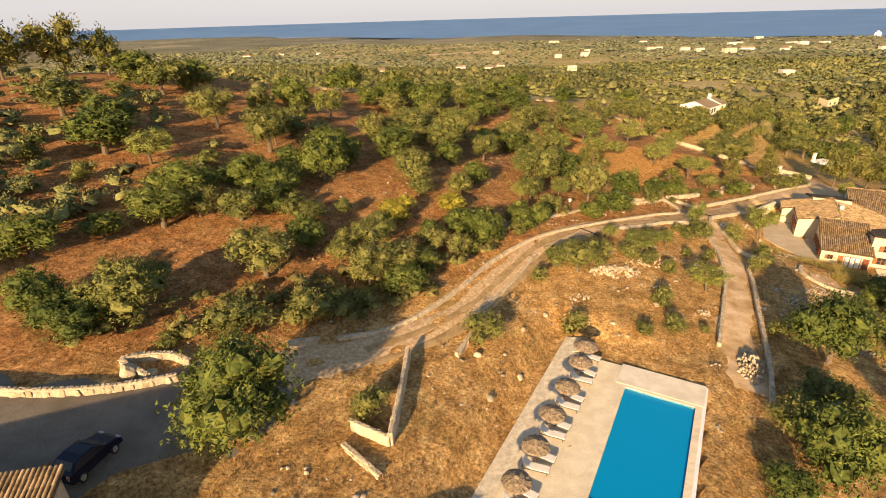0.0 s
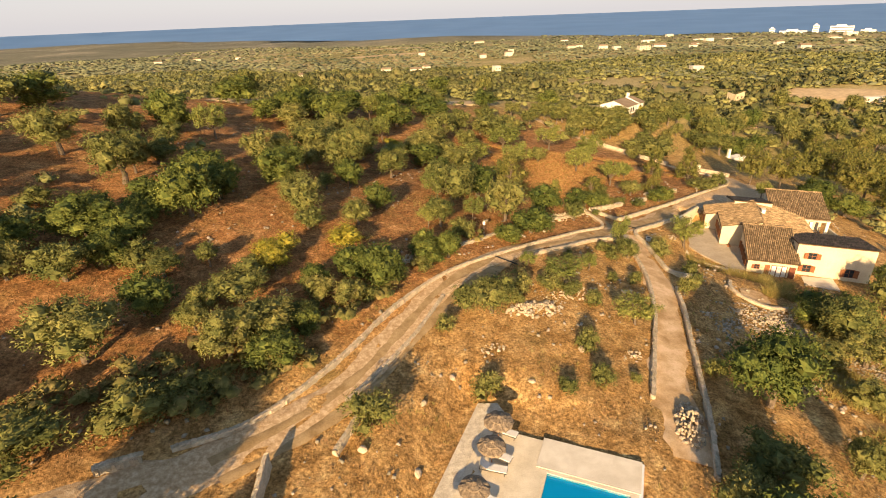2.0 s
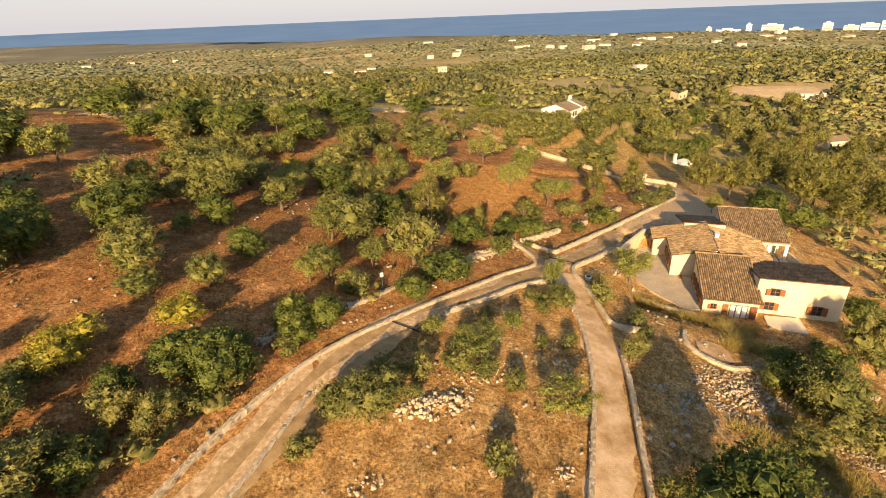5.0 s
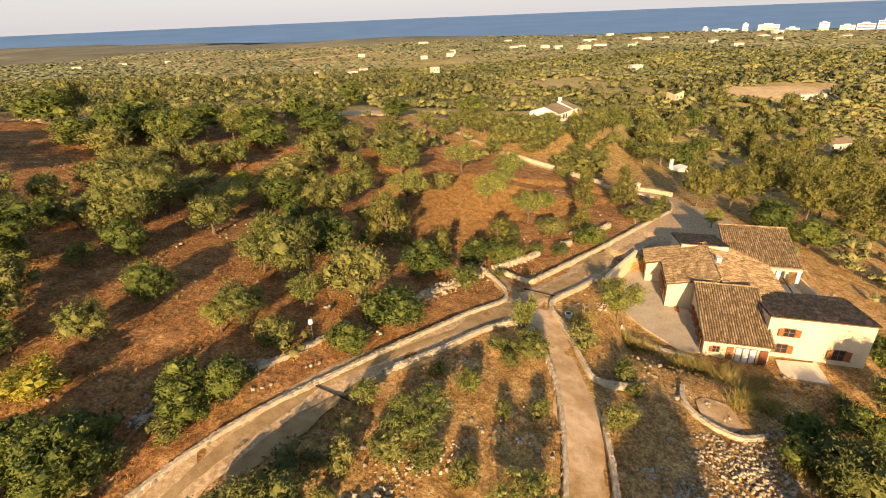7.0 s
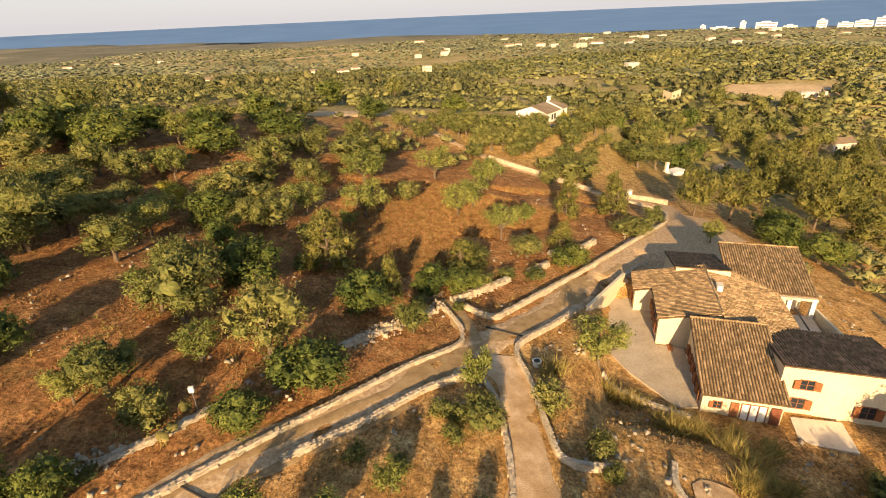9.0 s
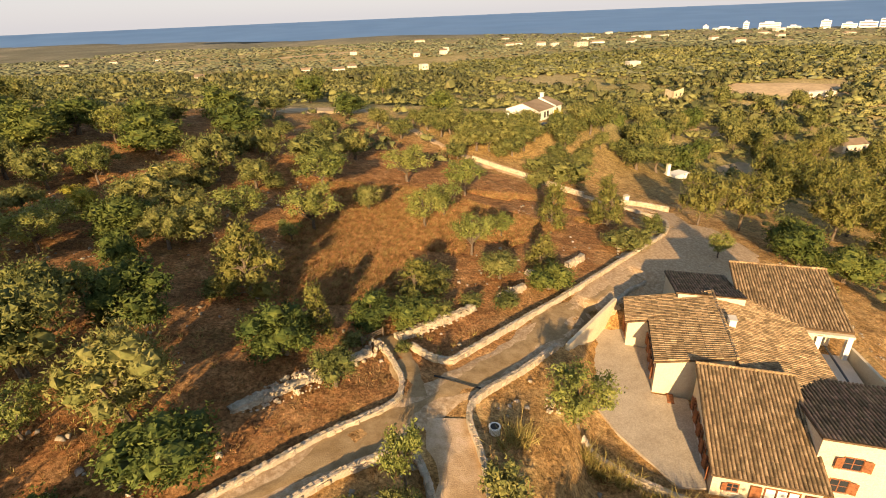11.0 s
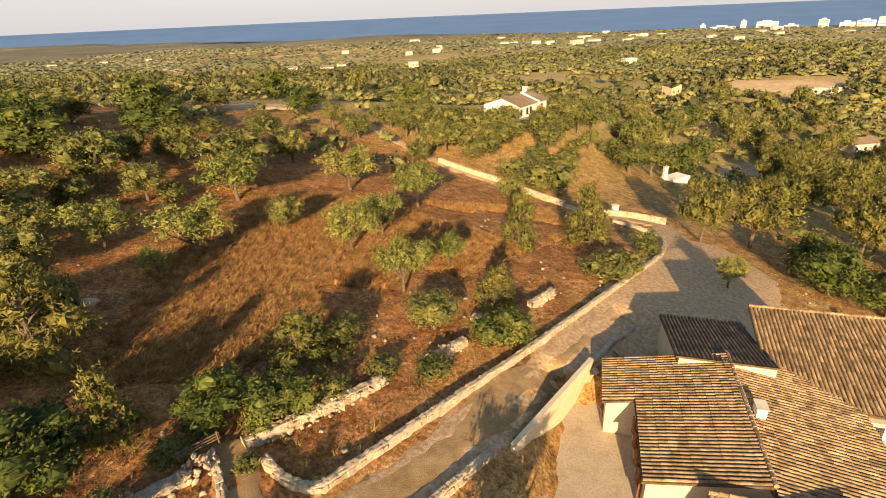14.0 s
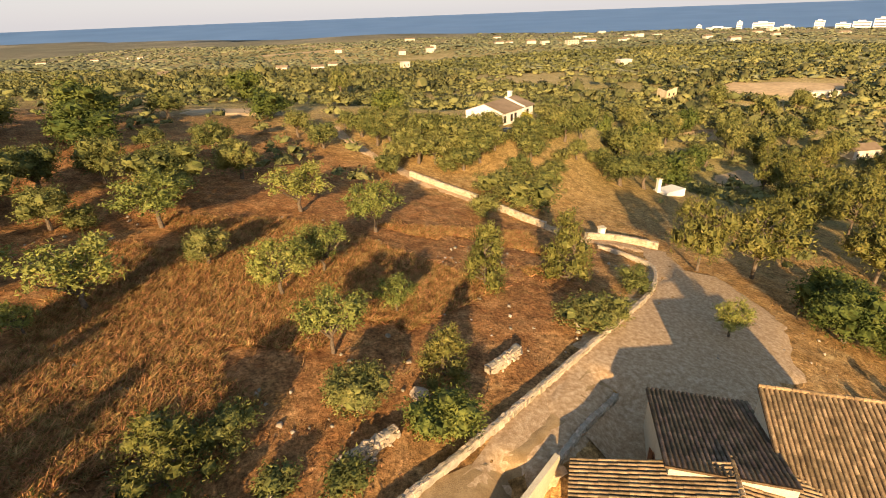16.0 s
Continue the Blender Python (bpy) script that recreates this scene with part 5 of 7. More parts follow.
plant("pine", 193.3, 206.1, 8.5, 10.5)
plant("tallpine", -88.0, 96.0, 9.0, 10.0)
plant("tallpine", -82.0, 99.6, 11.1, 10.5)
plant("tallpine", -75.6, 107.4, 11.5, 10.5)
plant("tallpine", 136.7, 109.7, 8.5, 10.5)
plant("tallpine", -69.0, 110.5, 8.5, 9.0)
plant("tallpine", 115.0, 111.5, 9.0, 10.3)
plant("tallpine", 95.4, 111.5, 9.6, 8.9)
plant("tallpine", 88.9, 113.0, 6.7, 8.5)
plant("tallpine", 122.2, 114.5, 10.5, 11.0)
plant("tallpine", 117.0, 125.8, 10.5, 10.2)
plant("tallpine", 136.5, 131.9, 8.5, 10.5)
plant("tallpine", 146.4, 135.0, 8.5, 10.5)
plant("tallpine", 158.1, 143.3, 8.5, 10.5)
plant("tallpine", 149.3, 148.3, 8.5, 10.5)
plant("tallpine", 185.4, 153.2, 10.5, 11.0)
plant("tallpine", 181.6, 170.7, 8.5, 10.5)
plant("tallpine", 196.9, 170.8, 10.5, 11.0)
plant("tallpine", 216.3, 182.1, 8.5, 10.5)
plant("tallpine", 179.0, 182.6, 8.5, 10.5)
plant("tallpine", 171.2, 183.5, 8.5, 10.5)
plant("tallpine", 235.7, 185.8, 8.5, 10.5)
plant("tallpine", 223.7, 188.4, 8.5, 10.5)
plant("tallpine", 185.1, 190.6, 8.5, 10.5)
plant("tallpine", 205.9, 197.0, 8.5, 10.5)
plant("bush", 85.5, 158.6, 5.0, 3.0)
plant("bush", 90.6, 160.2, 5.4, 3.2)
plant("bush", 91.5, 153.6, 4.2, 2.4)
plant("bush", 87.6, 148.0, 4.6, 2.4)
plant("bush", 80.6, 146.4, 4.8, 3.6)
plant("bush", 94.4, 163.2, 3.4, 2.2)
plant("bush", 88.0, 156.8, 3.0, 1.8)
plant("carob", 97.6, 166.0, 4.4, 3.4)
plant("bush", 82.6, 160.4, 2.6, 1.6)


# ---- far woods and scrub ----
ICO = np.array([(0, 0, 1.0)] + [(0.894 * math.cos(k * 1.2566), 0.894 * math.sin(k * 1.2566), 0.447) for k in range(5)] + [(0.894 * math.cos((k + 0.5) * 1.2566), 0.894 * math.sin((k + 0.5) * 1.2566), -0.447) for k in range(5)])
ICO_FACES = np.array([(0, k + 1, (k + 1) % 5 + 1) for k in range(5)] + [(k + 1, k + 6, (k + 1) % 5 + 1) for k in range(5)] + [((k + 1) % 5 + 1, k + 6, (k + 1) % 5 + 6) for k in range(5)])


def woods(name, label, count, r0, r1, size, lumps, leaves, seed, mat, bare, tall=(0.5, 0.85)):
    """Trees too far to tell apart, each of a few rough leafy masses and some sprays. bare(x, y): True where the ground stays open."""
    rng = np.random.default_rng(seed)
    az = rng.uniform(-0.85, 1.25, count)
    r = r0 * (r1 / r0) ** rng.random(count) if r1 / r0 > 4 else np.sqrt(rng.uniform(r0**2, r1**2, count))
    x, y = r * np.sin(az), r * np.cos(az)
    keep = ~bare(x, y)
    x, y, r = x[keep], y[keep], r[keep]
    n = len(x)
    w = size * rng.uniform(0.45, 1.3, n) * (1 + np.clip((r - 600) / 1500, 0, 1.5))
    h = w * rng.uniform(*tall, n)
    base = np.stack([x, y, land(x, y)], -1)
    box3 = np.stack([w / 2, w / 2, h / 2], -1)
    # rough masses
    m = lumps
    off = rng.standard_normal((n, m, 3)) * (0.34 if m > 1 else 0.0)
    off[..., 2] = np.abs(off[..., 2]) * 0.8
    k = rng.uniform(0.5, 0.8, (n, m, 1)) if m > 1 else np.ones((n, m, 1))
    mid = base[:, None] + np.array((0, 0, 1.0)) * h[:, None, None] * 0.4 + off * box3[:, None]
    ball = ICO[None, None] * (1 + 0.27 * rng.standard_normal((n, m, 11, 1)))
    V = mid[:, :, None] + ball * (box3[:, None] * k)[:, :, None] * (0.62 if leaves > 60 else 0.8 if leaves else 1.0)
    D = unit(0.8 * ICO[None, None] + np.array((0, 0, 0.45)) + 0.45 * off[:, :, None] + 0.35 * rng.standard_normal((n, m, 11, 3)))
    tri, soft = [V[:, :, ICO_FACES].reshape(-1, 3)], [D[:, :, ICO_FACES].reshape(-1, 3)]
    if leaves:
        d = unit(rng.standard_normal((n, leaves, 3)))
        d[..., 2] = np.where(d[..., 2] < -0.2, -d[..., 2], d[..., 2])
        j = rng.integers(0, m, (n, leaves))
        rows = np.arange(n)[:, None]
        c = mid[rows, j] + d * box3[:, None] * k[rows, j] * rng.uniform(0.68, 1.15, (n, leaves, 1))
        t = unit(d + rng.standard_normal((n, leaves, 3)))
        b = unit(np.cross(t, rng.standard_normal((n, leaves, 3))))
        s = (w[:, None] * rng.uniform(0.09, 0.2, (n, leaves)) * (40 / max(leaves, 12)) ** 0.5)[..., None]
        tri.append(np.stack([c - t * s * 0.4, c + b * s * 0.5, c + t * s * 0.7], 2).reshape(-1, 3))
        soft.append(np.repeat(unit(0.8 * d + np.array((0, 0, 0.4)) + 0.45 * rng.standard_normal((n, leaves, 3))).reshape(-1, 3), 3, axis=0))
    tri, soft = np.vstack(tri), np.vstack(soft)
    ob = mesh_from(name, tri, np.arange(len(tri)).reshape(-1, 3), mat, normals=soft)
    tagged(ob, label, "woods", kind="stuff")
    return ob


near_trees = np.array(planted)


def open_near(x, y):
    """Open ground among the planted trees, on the tracks and round the houses."""
    out = near_line(x, y, TRACK, 9) | near_line(x, y, LANE, 16) | near_line(x, y, FARLANE, 4)
    out |= (np.hypot(x - 62, y - 78) < 24) | (np.hypot(x - 86, y - 176) < 11) | (np.hypot(x - 10, y - 30) < 34)
    d = np.min(np.hypot(x[:, None] - near_trees[None, :, 0], y[:, None] - near_trees[None, :, 1]) - 0.62 * near_trees[None, :, 2], axis=1)
    out |= d < 1.0
    # the camera's own corridor and the orchard seen whole stay as planted
    az, r = np.arctan2(x - 20, y - 30), np.hypot(x - 20, y - 30)
    out |= (r < 112) & (az > -0.6) & (az < 0.55) | (r < 140) & (az > 0.3) & (az < 0.78)
    out |= (r < 60)
    return out


FIELD_ROWS = [(300, 305, 42, 20, -30), (196, 242, 20, 7, 20), (-443, 2180, 260, 60, 0), (-250, 1140, 110, 26, 0), (110, 1130, 150, 30, 0), (21, 961, 80, 16, 0), (34, 182, 14, 7, 10), (62, 255, 26, 8, 10), (-24, 144, 12, 6, 10), (175, 196, 14, 7, 20), (640, 700, 80, 22, 0), (-700, 1900, 220, 40, 0)]
FIELDS = [(x, y, a, b) for x, y, a, b, t in FIELD_ROWS]


def open_far(x, y):
    out = near_line(x, y, FARLANE, 4) | (np.hypot(x - 86, y - 176) < 13)
    for fx, fy, a, b in FIELDS:
        out |= ((x - fx) / a) ** 2 + ((y - fy) / b) ** 2 < 1
    patch = np.sin(x / 23 + 1.3 * np.sin(y / 31)) * np.sin(y / 27 + 1.1 * np.sin(x / 37))
    wide = np.sin(x / 67 + 2.1 * np.sin(y / 190)) * np.sin(y / 110 + 1.7 * np.sin(x / 140))
    stray = (np.sin(x * 12.99 + y * 78.23) * 43758.5) % 1.0
    return out | (patch > 0.7 + 0.5 * stray) | ((wide > 0.35 + 0.6 * stray) & (np.hypot(x, y) > 380)) | (np.hypot(x, y) > coast(np.arctan2(x, y)) - 30)


woods("scrub", "scattered wild olive scrub on the slopes", 3200, 40, 260, 3.6, 3, 90, 1, "far_leaf", lambda x, y: open_near(x, y) | open_far(x, y))
woods("woods", "olive and carob woods beyond the slopes", 4600, 215, 350, 5.4, 3, 64, 2, "far_leaf", lambda x, y: open_far(x, y) | open_near(x, y), (0.45, 0.75))
woods("woods", "distant olive and pine woods across the plain", 15000, 350, 650, 5.8, 1, 14, 5, "far_leaf", open_far, (0.35, 0.6))
def no_pines(x, y):
    """True but in the bands of pinewood on the plain."""
    band = np.sin(y / 46 + 1.2 * np.sin(x / 120)) + 0.7 * np.sin(x / 85 + y / 60)
    return open_far(x, y) | open_near(x, y) | (band < 0.55)


woods("woods", "dark aleppo pinewoods across the plain", 2400, 190, 560, 6.5, 2, 28, 12, "pinewood", no_pines, (0.75, 1.15))
woods("woods", "far woods and orchards towards the coast", 28000, 450, 4300, 6.2, 1, 0, 3, "hazy_coast_leaf", open_far, (0.24, 0.4))
woods("woods", "low woods on the far coastal plain", 9000, 1500, 4250, 8.0, 1, 0, 4, "hazy_coast_leaf", lambda x, y: open_far(x, y) | (x > 700), (0.25, 0.4))


def away_from_bank(x, y):
    """All but the overgrown strip on the uphill side of the lower track."""
    side = y - 0.72 * x
    return (side < 43.5) | (side > 57) | (x < -34) | (x > 22) | near_line(x, y, TRACK[:4], 6.5) | near_line(x, y, TRACK[3:], 3.4) | (np.hypot(x + 23.5, y - 31) < 4.5)


woods("scrub", "tangled low mastic scrub above the track", 60000, 20, 90, 2.2, 3, 110, 9, "scrub_leaf", lambda x, y: away_from_bank(x, y) | ((np.sin(x * 12.99 + y * 78.23) * 43758.5) % 1.0 > 0.06), (0.5, 0.9))


# ---- palm beside the country house ----
def palm(x, y, high):
    rng = random.Random(8)
    p = empty("palm_tree", pose(x, y, land1(x, y)))
    tagged(p, "date palm with arching fronds beside the country house", "palm tree")
    bm = bmesh.new()
    for k in range(8):
        add_rod(bm, (0, 0, high * 0.55 * k / 8 - 0.1), (0, 0, high * 0.55 * (k + 1) / 8), 0.27, 0.22, 9)
    part("trunk", bm, "bark", p)
    for k in range(20):
        a, rise = k * 2.4, rng.uniform(0.1, 1.0)
        bm = bmesh.new()
        spine = []
        for q in range(9):
            t = q / 8
            r = 2.6 * t * (1 - 0.25 * rise)
            spine.append(Vector((r * math.cos(a), r * math.sin(a), high * 0.55 + 1.9 * rise * t - (0.4 + 1.5 * rise) * t * t)))
        across = Vector((-math.sin(a), math.cos(a), 0))
        for q in range(8):
            for sgn in (-1, 1):
                for h in (0.0, 0.5):
                    b = spine[q].lerp(spine[q + 1], h)
                    tip = b + across * sgn * 0.55 * (1 - 0.08 * q) + (spine[q + 1] - spine[q]) * 0.8 - Vector((0, 0, 0.15))
                    bm.faces.new([bm.verts.new(v) for v in (b, b + (spine[q + 1] - spine[q]) * 0.4, tip)])
        part("frond", bm, "olive_leaf", p)


palm(96.6, 168.1, 4.6)


# ---- farmhouse: openings, chimneys, veranda ----
def opening(u, v, z, w, h, face, shutters=(), glazed=True, name="window", shutter_mat="wood", cross=True):
    """A framed opening on a wall. face: the way it looks, '-v' or '-u'. shutters: angles by which they stand open, left then right."""
    turn = {"-v": 0, "-u": -90}[face]
    ob = part(name, box(-w / 2, -0.02, -h / 2, w / 2, 0.05, h / 2), "dark", house)
    ob.matrix_local = pose(u, v, z, 0, 0, turn)
    bm = bmesh.new()
    for b in ((-w / 2 - 0.06, -h / 2 - 0.06, w / 2 + 0.06, -h / 2), (-w / 2 - 0.06, h / 2, w / 2 + 0.06, h / 2 + 0.06), (-w / 2 - 0.06, -h / 2, -w / 2, h / 2), (w / 2, -h / 2, w / 2 + 0.06, h / 2)):
        add_box(bm, b[0], -0.06, b[1], b[2], 0.02, b[3])
    if cross:
        add_box(bm, -0.025, -0.05, -h / 2, 0.025, -0.02, h / 2)
        add_box(bm, -w / 2, -0.05, -0.02, w / 2, -0.025, 0.02)
    part("frame", bm, "wood", ob)
    if glazed:
        for k in (-1, 1):
            part("pane", box(min(0, k * w / 2) + 0.03, -0.035, -h / 2, max(0, k * w / 2) - 0.03, -0.022, h / 2), "glass", ob)
    part("sill", box(-w / 2 - 0.1, -0.14, -h / 2 - 0.13, w / 2 + 0.1, 0.02, -h / 2 - 0.06), "concrete", ob)
    for k, a in zip((-1, 1), shutters):
        bm = box(0, -0.02, -h / 2, w / 2, 0.02, h / 2)
        for i in range(5):
            zz = -h / 2 + (i + 0.7) * h / 5.4
            add_box(bm, 0.05, -0.035, zz - 0.02, w / 2 - 0.05, 0.035, zz + 0.02)
        s = part("shutter", bm, shutter_mat, ob, "brown wooden shutter")
        s.matrix_local = pose(k * (w / 2 + 0.03), -0.07, 0, 0, 0, (a if k > 0 else 180 - a))
    return ob


opening(7.9, 2.2, -2.95, 0.95, 0.85, "-v", (-15, -15))
opening(7.6, 2.2, -4.85, 0.95, 0.95, "-v", (-15, -15))
opening(12.5, 2.2, -4.9, 1.0, 1.1, "-v", (-15, -15))
opening(1.3, 0.25, -4.55, 0.6, 0.6, "-v", (-10,))
for k in range(3):
    pane = opening(3.35 + 0.62 * k, 0.25, -5.1, 0.56, 1.9, "-v", name="glazed_door", cross=False, glazed=False)
    # a plain white panel over each dark door opening
    part("curtain", box(-0.25, -0.03, -0.92, 0.25, -0.021, 0.92), "cushion", pane, "white panel filling the glazed door")
d = part("door_shutter", box(-0.3, -0.05, -1.0, 0.3, 0.03, 1.0), "wood", house, "brown wooden door shutter folded open")
d.matrix_local = pose(2.55, 0.15, -5.1)
d = part("door_shutter", box(-0.36, -0.05, -1.0, 0.36, 0.03, 1.0), "red_wood", house, "red-brown door shutter folded open")
d.matrix_local = pose(5.5, 0.15, -5.1)
part("doorstep", box(2.2, -0.7, FLOOR, 5.9, 0.24, -6.12), "concrete", house)
for v in (1.5, 2.8, 4.1, 5.4, 6.8):
    opening(0.15, v, -4.55 + 0.2 * (v > 3), 0.6, 1.15, "-u", (-20, -25))
for v in (10.4, 11.7, 13.0, 14.2):
    opening(-2.5, v, -4.1, 0.6, 1.2, "-u", (-20, -25))
opening(-4.3, 16.6, -4.4, 0.7, 1.6, "-u", (-20,), name="side_door")
opening(-0.05, 21.2, -4.7, 0.8, 1.7, "-u", (-20,), name="side_door")


def chimney(u, v, z0, z1, w, d, pots=1):
    c = part("chimney", box(u - w / 2, v - d / 2, z0, u + w / 2, v + d / 2, z1, 0.02), "white_plaster", house, "white rendered chimney")
    part("cap", box(u - w / 2 - 0.06, v - d / 2 - 0.06, z1, u + w / 2 + 0.06, v + d / 2 + 0.06, z1 + 0.07), "concrete", c)
    return c


chimney(3.5, 14.3, -2.4, -0.95, 0.5, 0.75)
part("parapet", box(2.72, 12.6, -1.7, 2.98, 18.1, -1.12), "white_plaster", house, "low wall between two roofs")
part("parapet", box(-0.05, 18.22, -2.2, 5.4, 18.4, -1.22), "plaster", house, "cream wall above the lower roof")
# ridge tiles
for u0, v0, u1, v1, z_of in ((-0.1, 8.12, 6.3, 8.12, za), (2.85, 9.0, 2.85, 19.2, zb), (5.2, 24.72, 13.45, 24.72, zd)):
    bm = bmesh.new()
    n = int(math.hypot(u1 - u0, v1 - v0) / 0.4)
    for k in range(n):
        a, b = k / n, (k + 1.08) / n
        p = (u0 + (u1 - u0) * a, v0 + (v1 - v0) * a)
        q = (u0 + (u1 - u0) * b, v0 + (v1 - v0) * b)
        add_rod(bm, (*p, z_of(u0, v0) + 0.06 + 0.015 * math.sin(7 * k)), (*q, z_of(u0, v0) + 0.05), 0.125, 0.1, 8)
    part("ridge_tiles", bm, "tile_joined", house)
# veranda behind the tall wing
part("terrace_floor", box(9.5, 9.42, FLOOR, 13.4, 17.2, -5.2), "concrete", house)
part("column", box(10.7, 16.6, -5.2, 11.1, 17.0, -2.95), "white_plaster", house, "white rendered column")
part("column", box(12.9, 16.6, -5.2, 13.3, 17.0, -2.95), "white_plaster", house, "white rendered column")
part("beam", box(9.6, 16.6, -3.15, 13.4, 17.1, -2.9), "plaster", house)
part("parapet", prism([(13.4, 17.0), (13.65, 17.0), (14.6, 10.6), (14.35, 10.6)], FLOOR, -4.1), "plaster", house, "cream terrace parapet")
part("parapet", box(11.4, 10.4, FLOOR, 14.4, 10.75, -4.0), "white_plaster", house, "white terrace parapet")
part("awning_frame", box(11.5, 12.2, -4.2, 11.62, 16.8, -4.1), "frame_dark", house)
table = empty("round_table", HOUSE @ pose(10.4, 14.6, -5.2))
tagged(table, "round white garden table on the house terrace", "table")
part("tabletop", add_rod(bmesh.new(), (0, 0, 0.7), (0, 0, 0.75), 0.6, 0.6, 20), "white_plaster", table)
part("pedestal", add_rod(bmesh.new(), (0, 0, 0), (0, 0, 0.7), 0.06, 0.04, 8), "white_plaster", table)
patio = part("pavement", prism([(60.7, 65.5), (64.0, 63.9), (62.5, 61.1), (59.2, 63.1)], -7.0, -5.75), "concrete")
tagged(patio, "pale concrete slab before the farmhouse door", "patio", kind="structure")
for u, v, w, l_ in ((-1.2, 8.6, 0.5, 1.1),):
    hatch = part("cellar_hatch", box(u - w / 2, v - l_ / 2, -5.6, u + w / 2, v + l_ / 2, -5.3, 0.03), "wood")
    hatch.matrix_world = HOUSE
    tagged(hatch, "low wooden hatch box against the farmhouse wall", "hatch")
court = part("pavement", prism([(-4.4, 16.5), (-2.55, 16.5), (-2.55, 8.9), (0.1, 8.9), (0.1, 0.5), (-1.6, 0.2), (-5.2, 4.0), (-8.6, 9.5), (-9.2, 15.0), (-7.2, 19.5), (-4.4, 19.3)], -7.0, -5.35), "court")
court.matrix_world = HOUSE
tagged(court, "swept pale earth courtyard beside the farmhouse", "courtyard", kind="structure")


# ---- house at the parking yard ----
def near_house():
    m = pose(-20.2, 19.5, 0.55, 0, 0, 9)
    h = empty("yard_house", m)
    tagged(h, "stone house with a pale clay tiled roof by the yard", "house")
    part("wall", prism([(-14, -0.25), (-0.25, -0.25), (-0.25, -8.0), (-14, -8.0)], 3.0, [8.3, 8.3, 5.9, 5.9]), "wall_core", h)
    z_of = lambda u, v: 8.45 + 0.31 * v
    roof_deck("roof", h, [(-14.2, 0), (0, 0), (0, -8.2), (-14.2, -8.2)], z_of)
    roof_tiles("roof_tiles", h, -14.2, 0, -8.2, 0, z_of, "v", "tile_joined", seed=9)


near_house()


# ---- rubble ----
def pebble(seed):
    rng = random.Random(seed)
    bm = bmesh.new()
    bmesh.ops.create_icosphere(bm, subdivisions=1, radius=0.5)
    for v in bm.verts:
        v.co *= rng.uniform(0.7, 1.15)
        v.co.z *= 0.7
    ob = part("stone", bm, "stone")
    me = ob.data
    bpy.data.objects.remove(ob)
    return me


PEBBLES = [pebble(k) for k in range(6)]


def stone_heap(x, y, rx, ry, turn, h, count, size, label, seed):
    rng = random.Random(seed)
    heap = empty("stone_heap", pose(x, y, land1(x, y), 0, 0, turn))
    tagged(heap, label, "stone heap")
    c, s = math.cos(radians(turn)), math.sin(radians(turn))
    for k in range(count):
        a, r = rng.uniform(0, 2 * math.pi), rng.random() ** 0.6
        px, py = rx * r * math.cos(a), ry * r * math.sin(a)
        gz = land1(x + px * c - py * s, y + px * s + py * c) - land1(x, y)
        o = new("stone", rng.choice(PEBBLES))
        o.parent = heap
        k = size * rng.choice((0.45, 0.6, 0.8, 0.8, 1.0, 1.35))
        o.matrix_local = pose(px, py, gz + h * (1 - r * r) * rng.uniform(0.1, 1.0) - 0.05 * k, rng.uniform(0, 360), rng.uniform(0, 360), 0) @ Matrix.Diagonal((k, k * rng.uniform(0.7, 1), k, 1))
    return heap


stone_heap(26.4, 38.0, 2.9, 1.2, 62, 1.0, 260, 0.4, "heap of loose white limestone beside the lane wall", 1)
stone_heap(18.8, 53.4, 3.4, 1.3, 12, 0.5, 200, 0.42, "spread heap of pale field stones below the trees", 2)
stone_heap(46.0, 53.0, 5.0, 2.6, -20, 0.22, 290, 0.32, "scattered white rubble on the bank", 3)
stone_heap(25.8, 46.2, 1.2, 0.7, 30, 0.2, 40, 0.32, "small pile of field stones", 4)
stone_heap(13.2, 47.4, 1.3, 0.7, 10, 0.2, 36, 0.3, "small pile of field stones in the grass", 5)
stone_heap(9.8, 64.0, 5.5, 1.0, 33, 0.35, 220, 0.34, "fallen dry stone wall of white rubble", 6)
stone_heap(30.2, 78.0, 5.2, 1.0, 33, 0.75, 300, 0.3, "tumbled white stones of a dry stone wall", 7)
stone_heap(35.2, 81.3, 1.0, 0.7, 30, 1.1, 60, 0.36, "ruined end of a dry stone wall", 8)
stone_heap(46.6, 74.9, 1.1, 0.6, 30, 0.25, 40, 0.3, "white stones at the foot of a tree", 9)
stone_heap(23.5, 56.4, 4.2, 1.2, 15, 0.2, 120, 0.3, "loose stones in the scrub", 10)
stone_heap(48.9, 89.3, 1.9, 0.5, 33, 0.9, 90, 0.36, "remnant of a white dry stone wall", 11)
stone_heap(59.2, 96.3, 1.9, 0.5, 35, 0.8, 90, 0.36, "remnant of a white dry stone wall", 12)
stone_heap(41.0, 84.9, 4.4, 0.5, 30, 0.75, 200, 0.34, "loose white stones along the terrace wall", 13)


def boulder(x, y, w, h, label, seed):
    rng = random.Random(seed)
    bm = bmesh.new()
    bmesh.ops.create_icosphere(bm, subdivisions=2, radius=0.5)
    for v in bm.verts:
        v.co *= 1 + 0.3 * (noise.noise(v.co * 2.5 + Vector((seed, 0, 0))))
        v.co.x *= w
        v.co.y *= w * 0.7
        v.co.z *= h
    ob = part("boulder", bm, "stone")
    ob.matrix_world = pose(x, y, land1(x, y) + h * 0.25, 0, 0, rng.uniform(0, 360))
    tagged(ob, label, "boulder")


